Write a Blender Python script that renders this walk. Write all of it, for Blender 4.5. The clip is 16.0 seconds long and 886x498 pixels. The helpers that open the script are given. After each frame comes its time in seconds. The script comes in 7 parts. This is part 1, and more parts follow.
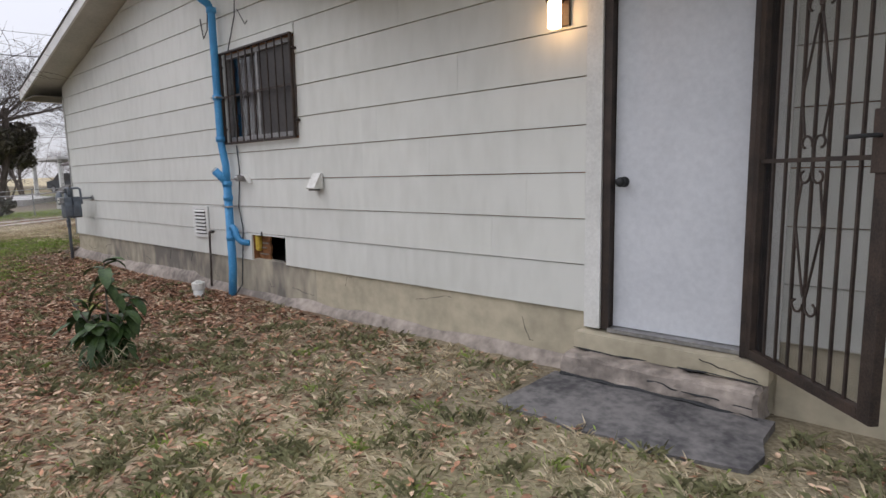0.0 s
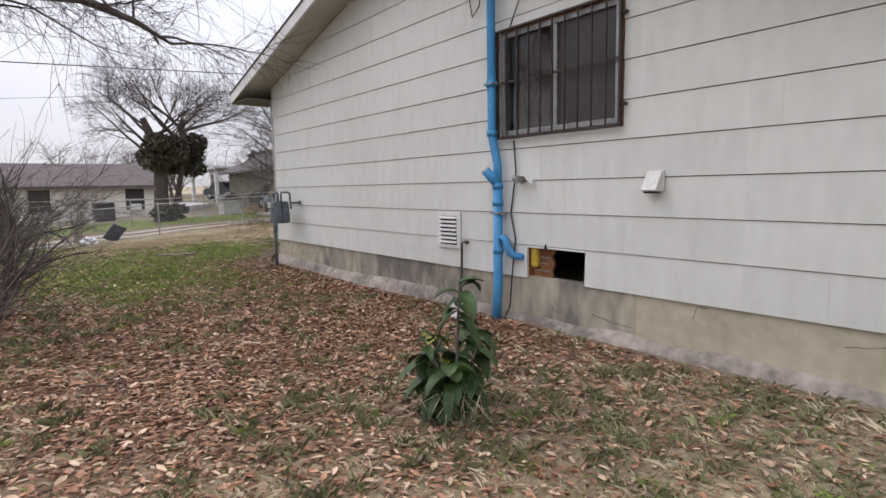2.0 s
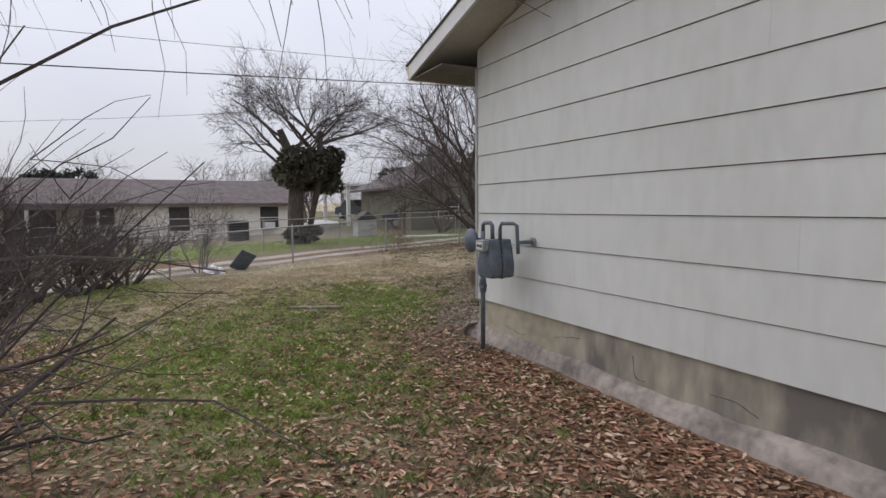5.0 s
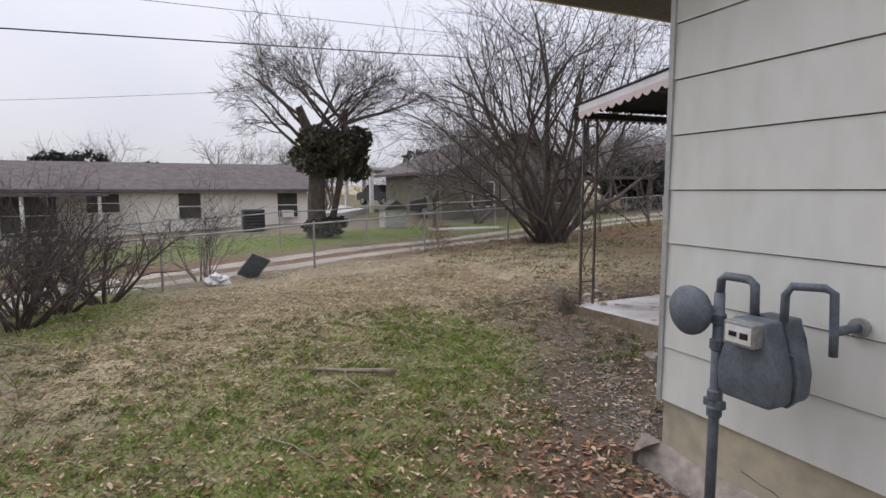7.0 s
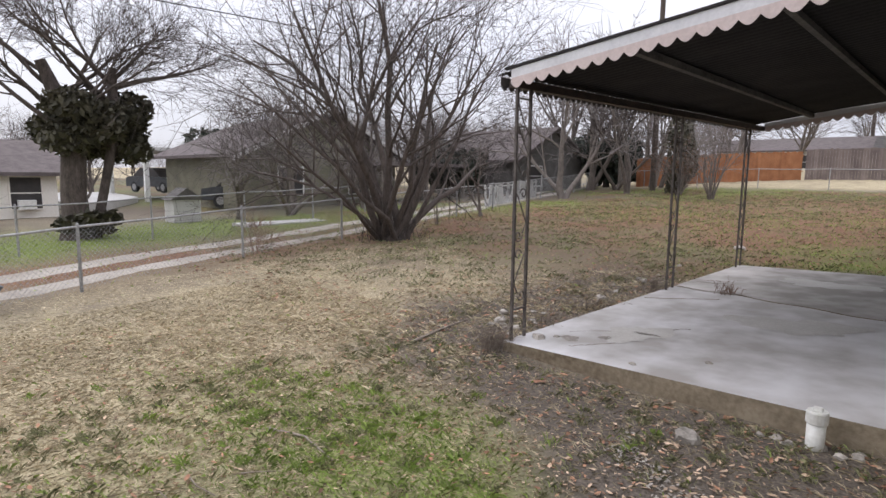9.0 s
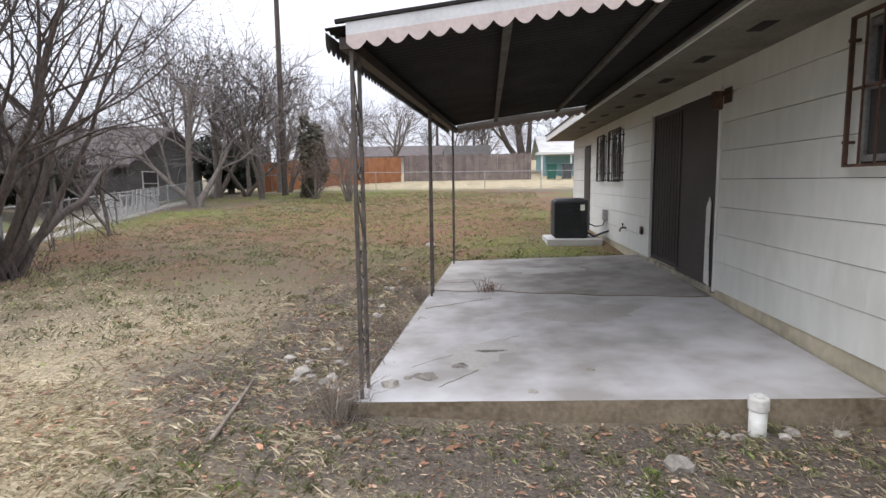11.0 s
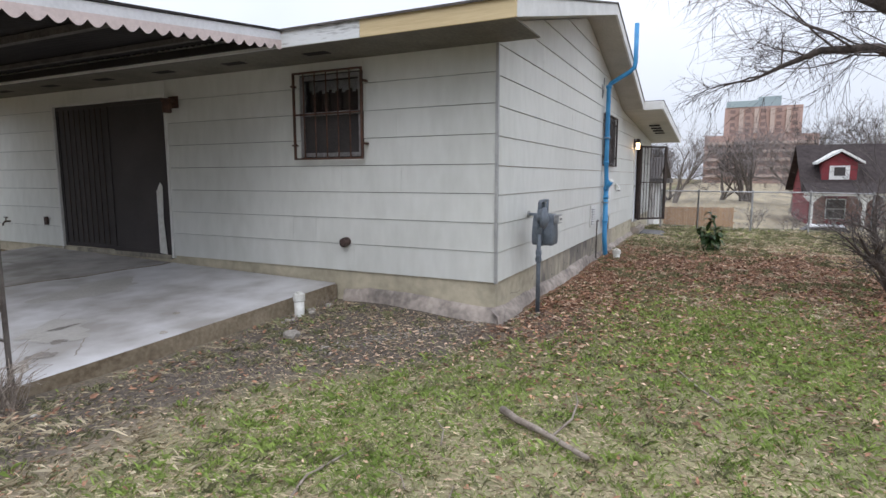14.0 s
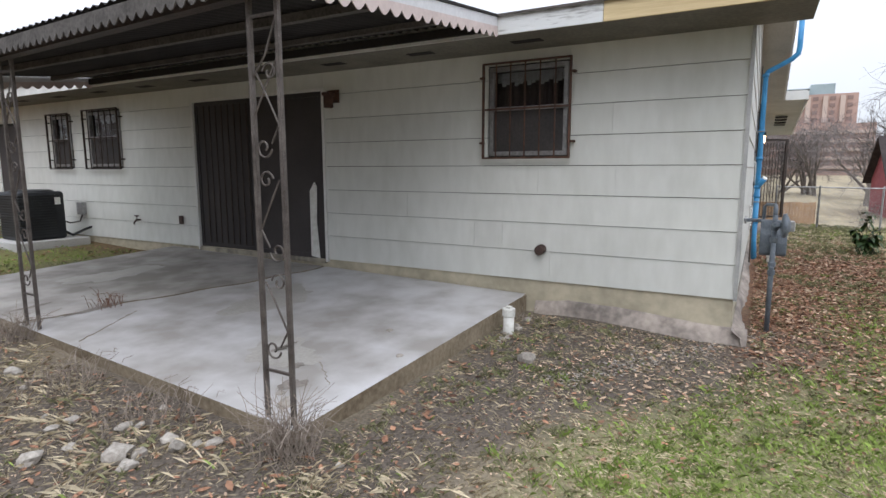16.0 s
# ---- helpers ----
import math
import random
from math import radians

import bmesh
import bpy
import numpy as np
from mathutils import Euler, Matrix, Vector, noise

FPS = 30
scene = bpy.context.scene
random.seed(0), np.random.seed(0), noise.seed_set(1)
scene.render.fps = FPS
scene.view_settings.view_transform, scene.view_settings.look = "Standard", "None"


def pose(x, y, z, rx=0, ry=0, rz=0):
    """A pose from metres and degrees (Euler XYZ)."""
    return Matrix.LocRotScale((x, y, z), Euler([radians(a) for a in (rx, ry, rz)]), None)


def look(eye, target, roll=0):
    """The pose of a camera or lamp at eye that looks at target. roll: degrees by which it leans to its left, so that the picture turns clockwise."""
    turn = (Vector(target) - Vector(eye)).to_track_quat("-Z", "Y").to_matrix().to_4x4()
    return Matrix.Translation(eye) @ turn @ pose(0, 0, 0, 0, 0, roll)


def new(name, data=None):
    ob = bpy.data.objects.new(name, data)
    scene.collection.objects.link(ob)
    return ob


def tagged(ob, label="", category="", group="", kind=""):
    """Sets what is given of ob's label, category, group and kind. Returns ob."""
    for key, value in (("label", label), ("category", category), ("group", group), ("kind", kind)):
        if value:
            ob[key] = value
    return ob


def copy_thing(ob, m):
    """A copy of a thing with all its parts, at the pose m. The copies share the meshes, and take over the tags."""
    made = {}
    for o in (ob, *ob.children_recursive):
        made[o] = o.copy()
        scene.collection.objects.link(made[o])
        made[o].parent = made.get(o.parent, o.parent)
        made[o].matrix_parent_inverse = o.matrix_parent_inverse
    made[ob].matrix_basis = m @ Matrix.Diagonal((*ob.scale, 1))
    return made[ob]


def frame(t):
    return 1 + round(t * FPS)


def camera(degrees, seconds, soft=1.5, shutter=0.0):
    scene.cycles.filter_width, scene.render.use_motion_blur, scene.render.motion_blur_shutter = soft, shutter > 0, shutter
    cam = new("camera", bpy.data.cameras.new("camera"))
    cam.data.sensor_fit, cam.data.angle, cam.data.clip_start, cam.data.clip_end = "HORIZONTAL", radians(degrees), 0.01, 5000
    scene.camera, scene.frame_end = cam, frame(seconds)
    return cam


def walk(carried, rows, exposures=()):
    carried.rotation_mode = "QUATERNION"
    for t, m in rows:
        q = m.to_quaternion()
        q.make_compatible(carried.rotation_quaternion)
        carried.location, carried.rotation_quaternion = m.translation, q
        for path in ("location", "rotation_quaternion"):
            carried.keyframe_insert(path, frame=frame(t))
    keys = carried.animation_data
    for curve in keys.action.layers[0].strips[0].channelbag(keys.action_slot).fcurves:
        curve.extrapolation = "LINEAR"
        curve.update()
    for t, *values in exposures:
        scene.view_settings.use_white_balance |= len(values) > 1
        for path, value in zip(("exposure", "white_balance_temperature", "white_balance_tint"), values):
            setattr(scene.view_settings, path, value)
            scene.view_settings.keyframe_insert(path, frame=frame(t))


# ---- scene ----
cam = camera(76.7, 16.0)
PATH = [
    (0, (0.218, 0.104, 1.513), (-1.085, 1.598, 1.248), -1.3),
    (0.5, (-0.07, -0.187, 1.5), (-1.278, 1.381, 1.215), -1.1),
    (1, (-0.609, -0.369, 1.471), (-1.862, 1.16, 1.168), -1.2),
    (1.5, (-1.176, -0.415, 1.489), (-2.591, 0.97, 1.208), -1.2),
    (2, (-1.929, -0.409, 1.462), (-3.494, 0.817, 1.241), -1.1),
    (2.5, (-2.608, -0.325, 1.422), (-4.229, 0.826, 1.205), -1.4),
    (3, (-3.481, -0.259, 1.385), (-5.154, 0.82, 1.199), -1.0),
    (3.5, (-4.187, -0.053, 1.41), (-5.893, 0.975, 1.236), -0.8),
    (4, (-4.942, 0.14, 1.51), (-6.69, 1.1, 1.358), -0.6),
    (4.5, (-5.654, 0.329, 1.545), (-7.425, 1.247, 1.397), -0.6),
    (5, (-6.401, 0.434, 1.567), (-8.186, 1.323, 1.419), -0.4),
    (5.2, (-6.693, 0.487, 1.57), (-8.499, 1.333, 1.426), -0.1),
    (7.5, (-9.947, 1.008, 1.835), (-11.742, 1.857, 1.601), -0.0),
    (8, (-10.65, 1.036, 1.805), (-12.365, 2.037, 1.567), 0.4),
    (8.5, (-11.297, 1.23, 1.893), (-12.874, 2.43, 1.623), 0.5),
    (9, (-11.833, 1.32, 1.888), (-13.213, 2.744, 1.63), 0.6),
    (9.5, (-12.448, 1.472, 1.923), (-13.552, 3.12, 1.674), 0.2),
    (11.8, (-14.864, 1.867, 1.781), (-14.451, 3.809, 1.54), -0.9),
    (12, (-15.028, 1.861, 1.778), (-14.464, 3.765, 1.539), -0.9),
    (12.5, (-15.422, 1.678, 1.782), (-14.499, 3.435, 1.538), -0.7),
    (13, (-15.983, 1.5, 1.775), (-14.678, 2.995, 1.528), -0.4),
    (13.5, (-16.499, 1.439, 1.722), (-14.905, 2.62, 1.471), -0.2),
    (14, (-16.982, 1.401, 1.687), (-15.2, 2.273, 1.433), -0.1),
    (14.5, (-17.334, 1.61, 1.697), (-15.51, 2.387, 1.436), 0.1),
    (15, (-17.664, 2.15, 1.698), (-15.84, 2.927, 1.429), 0.5),
    (15.5, (-17.632, 2.665, 1.675), (-15.835, 3.499, 1.397), 0.3),
    (16, (-17.284, 3.295, 1.792), (-15.56, 4.268, 1.508), -0.1),
]
walk(cam, [(t, look(eye, target, roll)) for t, eye, target, roll in PATH],
     [(0, 0.16, 6650, 14), (2, 0.28, 6700, 15.5), (3.5, 0.2, 6700, 15.5), (5, -0.05, 6600, 14.5), (7.5, 0.1, 6650, 15.5), (8.5, 0.26, 6650, 15.5), (9.5, 0.5, 6650, 14.5), (11.8, 0.64, 6500, 12.5), (13, 0.5, 6450, 12.5), (14.5, 0.32, 6300, 11.5), (16, 0.52, 6450, 11)])

# ---- light ----
SKY_STRENGTH = 0.82
world = bpy.data.worlds.new("overcast")
scene.world = world
world.use_nodes = True
wn, wl = world.node_tree.nodes, world.node_tree.links
wn.clear()
w_out = wn.new("ShaderNodeOutputWorld")
w_bg = wn.new("ShaderNodeBackground")
w_sky = wn.new("ShaderNodeTexSky")
w_sky.sky_type = "NISHITA"
w_sky.sun_disc = False
w_sky.sun_elevation, w_sky.sun_rotation = radians(50), radians(236)
w_scale = wn.new("ShaderNodeVectorMath")
w_scale.operation = "SCALE"
w_scale.inputs["Scale"].default_value = 0.11
w_co = wn.new("ShaderNodeTexCoord")
w_noise = wn.new("ShaderNodeTexNoise")
w_noise.inputs["Scale"].default_value, w_noise.inputs["Detail"].default_value = 2.2, 5
w_ramp = wn.new("ShaderNodeValToRGB")
w_ramp.color_ramp.elements[0].position, w_ramp.color_ramp.elements[1].position = 0.3, 0.75
w_ramp.color_ramp.elements[0].color = (0.735, 0.78, 0.89, 1)
w_ramp.color_ramp.elements[1].color = (0.91, 0.94, 1.0, 1)
w_mix = wn.new("ShaderNodeMix")
w_mix.data_type = "RGBA"
w_mix.inputs["Factor"].default_value = 0.88
wl.new(w_sky.outputs[0], w_scale.inputs[0])
wl.new(w_co.outputs["Generated"], w_noise.inputs["Vector"])
wl.new(w_noise.outputs["Fac"], w_ramp.inputs[0])
wl.new(w_scale.outputs[0], w_mix.inputs["A"])
wl.new(w_ramp.outputs[0], w_mix.inputs["B"])
w_sep = wn.new("ShaderNodeSeparateXYZ")
w_rise = wn.new("ShaderNodeMapRange")          # an overcast sky is about twice as bright overhead as at the horizon
w_rise.inputs["From Min"].default_value, w_rise.inputs["From Max"].default_value = 0.0, 1.0
w_rise.inputs["To Min"].default_value, w_rise.inputs["To Max"].default_value = 0.88, 2.3
w_lift = wn.new("ShaderNodeVectorMath")
w_lift.operation = "SCALE"
wl.new(w_co.outputs["Generated"], w_sep.inputs[0])
wl.new(w_sep.outputs["Z"], w_rise.inputs["Value"])
wl.new(w_mix.outputs["Result"], w_lift.inputs[0])
wl.new(w_rise.outputs[0], w_lift.inputs["Scale"])
wl.new(w_lift.outputs[0], w_bg.inputs["Color"])
w_bg.inputs["Strength"].default_value = SKY_STRENGTH
wl.new(w_bg.outputs[0], w_out.inputs[0])

sun_data = bpy.data.lights.new("sun", "SUN")
sun_data.energy, sun_data.angle, sun_data.color = 0.8, radians(50), (0.98, 0.985, 1.0)
sun = new("sun", sun_data)
sun.matrix_world = look((-30, -20, 43), (0, 0, 0))


# ---- materials ----
def mat(name, c1, c2, scale=3.0, rough=0.85, metal=0.0, bump=0.3, fine=40.0, rnd=0.0, island=0.0, c3=None, stretch=(1, 1, 1), lo=0.35, hi=0.65, spec=0.4, depth=0.01):
    """Two colours mixed by a coarse and a fine noise at world size, a third in patches, with relief of the fine one."""
    m = bpy.data.materials.new(name)
    m.use_nodes = True
    n, l = m.node_tree.nodes, m.node_tree.links
    b = n["Principled BSDF"]
    b.inputs["Roughness"].default_value, b.inputs["Metallic"].default_value = rough, metal
    b.inputs["Specular IOR Level"].default_value = spec
    geo = n.new("ShaderNodeNewGeometry")
    mp = n.new("ShaderNodeMapping")
    mp.inputs["Scale"].default_value = stretch
    l.new(geo.outputs["Position"], mp.inputs["Vector"])

    def noise_node(s, d):
        t = n.new("ShaderNodeTexNoise")
        t.inputs["Scale"].default_value, t.inputs["Detail"].default_value = s, d
        l.new(mp.outputs[0], t.inputs["Vector"])
        return t

    big, small = noise_node(scale, 4), noise_node(fine, 5)
    add = n.new("ShaderNodeMath")
    add.operation = "MULTIPLY_ADD"
    add.inputs[1].default_value = 0.45
    l.new(small.outputs["Fac"], add.inputs[0])
    sc = n.new("ShaderNodeMath")
    sc.operation = "MULTIPLY"
    sc.inputs[1].default_value = 0.55
    l.new(big.outputs["Fac"], sc.inputs[0])
    l.new(sc.outputs[0], add.inputs[2])
    ramp = n.new("ShaderNodeValToRGB")
    e = ramp.color_ramp.elements
    e[0].position, e[1].position = lo, hi
    e[0].color, e[1].color = (*c1, 1), (*c2, 1)
    if c3:
        x = e.new(min(0.97, hi + 0.13))
        x.color = (*c3, 1)
    l.new(add.outputs[0], ramp.inputs[0])
    colour = ramp.outputs[0]
    if rnd or island:
        src = geo.outputs["Random Per Island"] if island else n.new("ShaderNodeObjectInfo").outputs["Random"]
        mr = n.new("ShaderNodeMapRange")
        k = island or rnd
        mr.inputs["To Min"].default_value, mr.inputs["To Max"].default_value = 1 - k, 1 + k
        l.new(src, mr.inputs["Value"])
        vm = n.new("ShaderNodeVectorMath")
        vm.operation = "SCALE"
        l.new(colour, vm.inputs[0])
        l.new(mr.outputs[0], vm.inputs["Scale"])
        colour = vm.outputs[0]
    l.new(colour, b.inputs["Base Color"])
    if bump:
        bp = n.new("ShaderNodeBump")
        bp.inputs["Strength"].default_value, bp.inputs["Distance"].default_value = bump, depth
        l.new(small.outputs["Fac"], bp.inputs["Height"])
        l.new(bp.outputs[0], b.inputs["Normal"])
    return m


SIDING = mat("siding_paint", (0.55, 0.555, 0.505), (0.67, 0.675, 0.63), 0.8, 0.6, bump=0.05, fine=9, rnd=0.035, stretch=(1, 1, 0.35), lo=0.25, hi=0.58)
TRIM = mat("white_trim_paint", (0.6, 0.6, 0.57), (0.76, 0.76, 0.73), 4, 0.55, bump=0.1, fine=60)
WORN = mat("weathered_white_board", (0.22, 0.21, 0.2), (0.66, 0.67, 0.66), 3.0, 0.7, bump=0.4, fine=26, stretch=(1, 0.3, 2.0), lo=0.33, hi=0.47)
PINE = mat("new_pine_board", (0.52, 0.40, 0.22), (0.66, 0.53, 0.31), 3, 0.7, bump=0.15, fine=30, stretch=(1, 0.15, 3))
SOFFIT = mat("soffit_paint", (0.40, 0.39, 0.34), (0.52, 0.51, 0.455), 2.5, 0.7, bump=0.1, fine=30)
# the soffit paint with the shade under the rear eave mixed into its colour
EAVESOFFIT = mat("shade_darkened_eave_soffit", (0.11, 0.10, 0.08), (0.20, 0.185, 0.15), 2.5, 0.75, bump=0.1, fine=30)
CONCRETE = mat("foundation_concrete", (0.17, 0.155, 0.135), (0.45, 0.405, 0.31), 1.5, 0.92, bump=0.4, fine=7, c3=(0.55, 0.48, 0.325), lo=0.40, hi=0.60, stretch=(1, 1, 0.4))
RENDERED = mat("tan_rendered_foundation", (0.34, 0.305, 0.225), (0.52, 0.465, 0.345), 1.3, 0.92, bump=0.3, fine=9, c3=(0.57, 0.51, 0.37), lo=0.36, hi=0.6)
FOOTING = mat("footing_plaster", (0.17, 0.148, 0.13), (0.43, 0.37, 0.32), 2.6, 0.92, bump=0.6, fine=14, lo=0.38, hi=0.64)
SLABM = mat("patio_concrete", (0.33, 0.31, 0.285), (0.54, 0.53, 0.525), 0.7, 0.72, bump=0.05, fine=2.6, c3=(0.63, 0.625, 0.62), lo=0.40, hi=0.58)
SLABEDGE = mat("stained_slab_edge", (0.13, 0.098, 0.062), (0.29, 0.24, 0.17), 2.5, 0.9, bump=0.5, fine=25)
DARKSLAB = mat("damp_concrete", (0.055, 0.054, 0.058), (0.19, 0.182, 0.178), 3.2, 0.65, bump=0.1, fine=22, lo=0.38, hi=0.6)
SHINGLE = mat("roof_shingle", (0.05, 0.045, 0.042), (0.13, 0.115, 0.105), 5, 0.95, bump=0.6, fine=60)
BROWNROOF = mat("brown_shingle", (0.085, 0.07, 0.068), (0.16, 0.135, 0.13), 3, 0.95, bump=0.5, fine=30)
IRON = mat("brown_iron", (0.022, 0.018, 0.016), (0.07, 0.048, 0.038), 9, 0.55, 0.2, bump=0.2, fine=120)
RUST = mat("rusty_iron", (0.05, 0.035, 0.03), (0.15, 0.075, 0.05), 14, 0.75, 0.2, bump=0.3, fine=120)
GREYIRON = mat("weathered_iron_post", (0.055, 0.045, 0.04), (0.15, 0.13, 0.115), 12, 0.6, 0.2, bump=0.25, fine=120)
BLUE = mat("blue_pipe_paint", (0.032, 0.19, 0.41), (0.065, 0.32, 0.60), 5, 0.42, bump=0.08, fine=60, c3=(0.3, 0.5, 0.65), lo=0.3, hi=0.62)
DOORW = mat("white_door_paint", (0.55, 0.57, 0.60), (0.66, 0.68, 0.71), 2, 0.4, bump=0.03, fine=30)
GLASSDARK = mat("window_screen", (0.03, 0.028, 0.028), (0.065, 0.058, 0.055), 3, 0.5, bump=0.0)
SCREEN = mat("dark_screen_mesh", (0.030, 0.026, 0.026), (0.062, 0.054, 0.053), 1.2, 0.6, bump=0.1, fine=90)
CURTAIN = mat("brown_curtain", (0.07, 0.05, 0.045), (0.14, 0.10, 0.09), 5, 0.9, bump=0.2, fine=40, stretch=(6, 6, 0.5))
LACE = mat("pale_curtain", (0.35, 0.33, 0.32), (0.55, 0.53, 0.52), 14, 0.9, bump=0.2, fine=60)
ALU = mat("aluminium_frame", (0.20, 0.195, 0.19), (0.38, 0.375, 0.37), 9, 0.4, 0.5, bump=0.05)
GALV = mat("galvanised_steel", (0.24, 0.24, 0.24), (0.42, 0.42, 0.41), 10, 0.5, 0.5, bump=0.1)
METERG = mat("grey_meter_paint", (0.085, 0.10, 0.12), (0.16, 0.185, 0.21), 12, 0.5, 0.1, bump=0.15, fine=80, c3=(0.3, 0.31, 0.32))
PVC = mat("white_pvc", (0.58, 0.57, 0.52), (0.74, 0.74, 0.70), 16, 0.5, bump=0.05)
BLACK = mat("black_plastic", (0.008, 0.009, 0.01), (0.024, 0.026, 0.028), 6, 0.5, bump=0.1)
RUBBER = mat("brown_hose_end", (0.03, 0.02, 0.018), (0.09, 0.055, 0.045), 30, 0.8, bump=0.4)
INSUL = mat("yellow_insulation", (0.42, 0.28, 0.03), (0.62, 0.45, 0.08), 20, 0.95, bump=0.8, fine=60)
SHEATH = mat("broken_sheathing", (0.16, 0.07, 0.03), (0.33, 0.15, 0.06), 16, 0.9, bump=0.6)
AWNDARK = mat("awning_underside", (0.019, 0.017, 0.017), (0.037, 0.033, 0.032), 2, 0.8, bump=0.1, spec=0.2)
AWNWHITE = mat("awning_white_enamel", (0.56, 0.56, 0.57), (0.70, 0.70, 0.71), 4, 0.4, bump=0.05)
AWNPINK = mat("awning_faded_valance", (0.50, 0.41, 0.385), (0.64, 0.535, 0.505), 4, 0.5, bump=0.05)
AWNGREY = mat("awning_grey_valance", (0.075, 0.07, 0.066), (0.15, 0.14, 0.132), 5, 0.85, bump=0.1, spec=0.15)
BARK = mat("bark", (0.045, 0.036, 0.03), (0.13, 0.105, 0.09), 14, 0.95, bump=0.6, fine=60, stretch=(1, 1, 0.3))
BARKPALE = mat("pale_bark", (0.10, 0.085, 0.075), (0.22, 0.19, 0.165), 14, 0.95, bump=0.5, fine=60, stretch=(1, 1, 0.3))
TWIG = mat("twigs", (0.042, 0.035, 0.032), (0.105, 0.088, 0.080), 5, 0.9, bump=0.0, island=0.3)
TWIGGREY = mat("grey_twigs", (0.16, 0.14, 0.135), (0.26, 0.235, 0.225), 1, 0.9, bump=0.0, island=0.25)
REDTWIG = mat("russet_twigs", (0.14, 0.075, 0.05), (0.26, 0.14, 0.09), 1, 0.9, bump=0.0, island=0.25)
IVY = mat("dark_ivy_leaf", (0.032, 0.032, 0.020), (0.105, 0.094, 0.062), 2, 0.7, bump=0.0, island=0.5)
PINEGREEN = mat("far_evergreen_leaf", (0.016, 0.022, 0.016), (0.05, 0.06, 0.045), 1, 0.8, bump=0.0, island=0.4)
SHRUBLEAF = mat("glossy_shrub_leaf", (0.014, 0.040, 0.010), (0.070, 0.125, 0.032), 9, 0.5, bump=0.15, fine=70, island=0.6)
YELLEAF = mat("yellowing_leaf", (0.16, 0.19, 0.03), (0.28, 0.27, 0.06), 20, 0.5, bump=0.1)
DRYGRASS = mat("dry_grass", (0.26, 0.215, 0.135), (0.49, 0.41, 0.275), 0.9, 0.9, bump=0.0, island=0.4)
STRAW = mat("straw_grass", (0.42, 0.355, 0.235), (0.66, 0.57, 0.405), 1.5, 0.9, bump=0.0, island=0.35)
GREENGRASS = mat("green_grass", (0.15, 0.22, 0.042), (0.30, 0.38, 0.10), 1.2, 0.8, bump=0.0, island=0.45)
OLIVEGRASS = mat("dull_olive_grass", (0.12, 0.125, 0.058), (0.27, 0.265, 0.14), 1.4, 0.9, bump=0.0, island=0.45)
LEAFBROWN = mat("brown_dead_leaf", (0.14, 0.062, 0.036), (0.40, 0.222, 0.135), 7, 0.8, bump=0.0, island=0.65)
LEAFPALE = mat("pale_dead_leaf", (0.33, 0.225, 0.145), (0.60, 0.445, 0.32), 7, 0.8, bump=0.0, island=0.45)
STONE = mat("limestone", (0.24, 0.215, 0.185), (0.46, 0.425, 0.375), 9, 0.95, bump=0.6, fine=50, rnd=0.2)
DEADWOOD = mat("dead_stick", (0.16, 0.125, 0.10), (0.34, 0.29, 0.24), 12, 0.95, bump=0.6, fine=70)
ALLEY = mat("alley_gravel", (0.27, 0.24, 0.20), (0.45, 0.41, 0.355), 0.9, 0.97, bump=0.6, fine=18, lo=0.33, hi=0.6)
ASPHALT = mat("asphalt", (0.045, 0.045, 0.047), (0.085, 0.084, 0.083), 1.5, 0.95, bump=0.3)
PALECON = mat("pale_concrete", (0.42, 0.41, 0.39), (0.57, 0.56, 0.54), 1.5, 0.9, bump=0.2)
CREAMWALL = mat("cream_stucco", (0.72, 0.68, 0.60), (0.86, 0.82, 0.75), 0.8, 0.9, bump=0.2, fine=15)
OLIVEWALL = mat("olive_siding", (0.13, 0.125, 0.09), (0.22, 0.21, 0.15), 1.5, 0.9, bump=0.2)
TEALWALL = mat("teal_siding", (0.14, 0.27, 0.29), (0.22, 0.37, 0.39), 2, 0.85, bump=0.1)
REDWALL = mat("barn_red_siding", (0.15, 0.025, 0.03), (0.25, 0.05, 0.055), 2, 0.85, bump=0.1)
BRICKP = mat("pink_brick", (0.22, 0.12, 0.10), (0.33, 0.19, 0.16), 3, 0.9, bump=0.2)
TOWERM = mat("tower_brick", (0.36, 0.25, 0.215), (0.45, 0.315, 0.27), 0.1, 0.9, bump=0.0)
TOWERP = mat("tower_pale_band", (0.45, 0.36, 0.31), (0.54, 0.44, 0.39), 0.1, 0.9, bump=0.0)
TOWERG = mat("tower_glass_crown", (0.25, 0.32, 0.34), (0.36, 0.44, 0.46), 0.1, 0.4, bump=0.0)
FENCEORANGE = mat("cedar_fence", (0.25, 0.10, 0.045), (0.40, 0.18, 0.085), 2, 0.9, bump=0.2, rnd=0.12)
FENCEGREY = mat("weathered_fence", (0.12, 0.095, 0.09), (0.22, 0.18, 0.165), 2, 0.9, bump=0.2, rnd=0.15)
BINBLUE = mat("blue_bin_plastic", (0.01, 0.06, 0.17), (0.02, 0.10, 0.25), 3, 0.5, bump=0.0)
BINGREEN = mat("green_bin_plastic", (0.01, 0.07, 0.05), (0.02, 0.11, 0.08), 3, 0.5, bump=0.0)
WHITEBAG = mat("white_plastic_bag", (0.62, 0.62, 0.63), (0.8, 0.8, 0.8), 20, 0.4, bump=0.6, fine=40)
CARGREY = mat("grey_car_paint", (0.05, 0.055, 0.06), (0.09, 0.095, 0.1), 3, 0.35, 0.3, bump=0.0)
CARWHITE = mat("white_car_paint", (0.6, 0.6, 0.6), (0.72, 0.72, 0.72), 3, 0.35, bump=0.0)

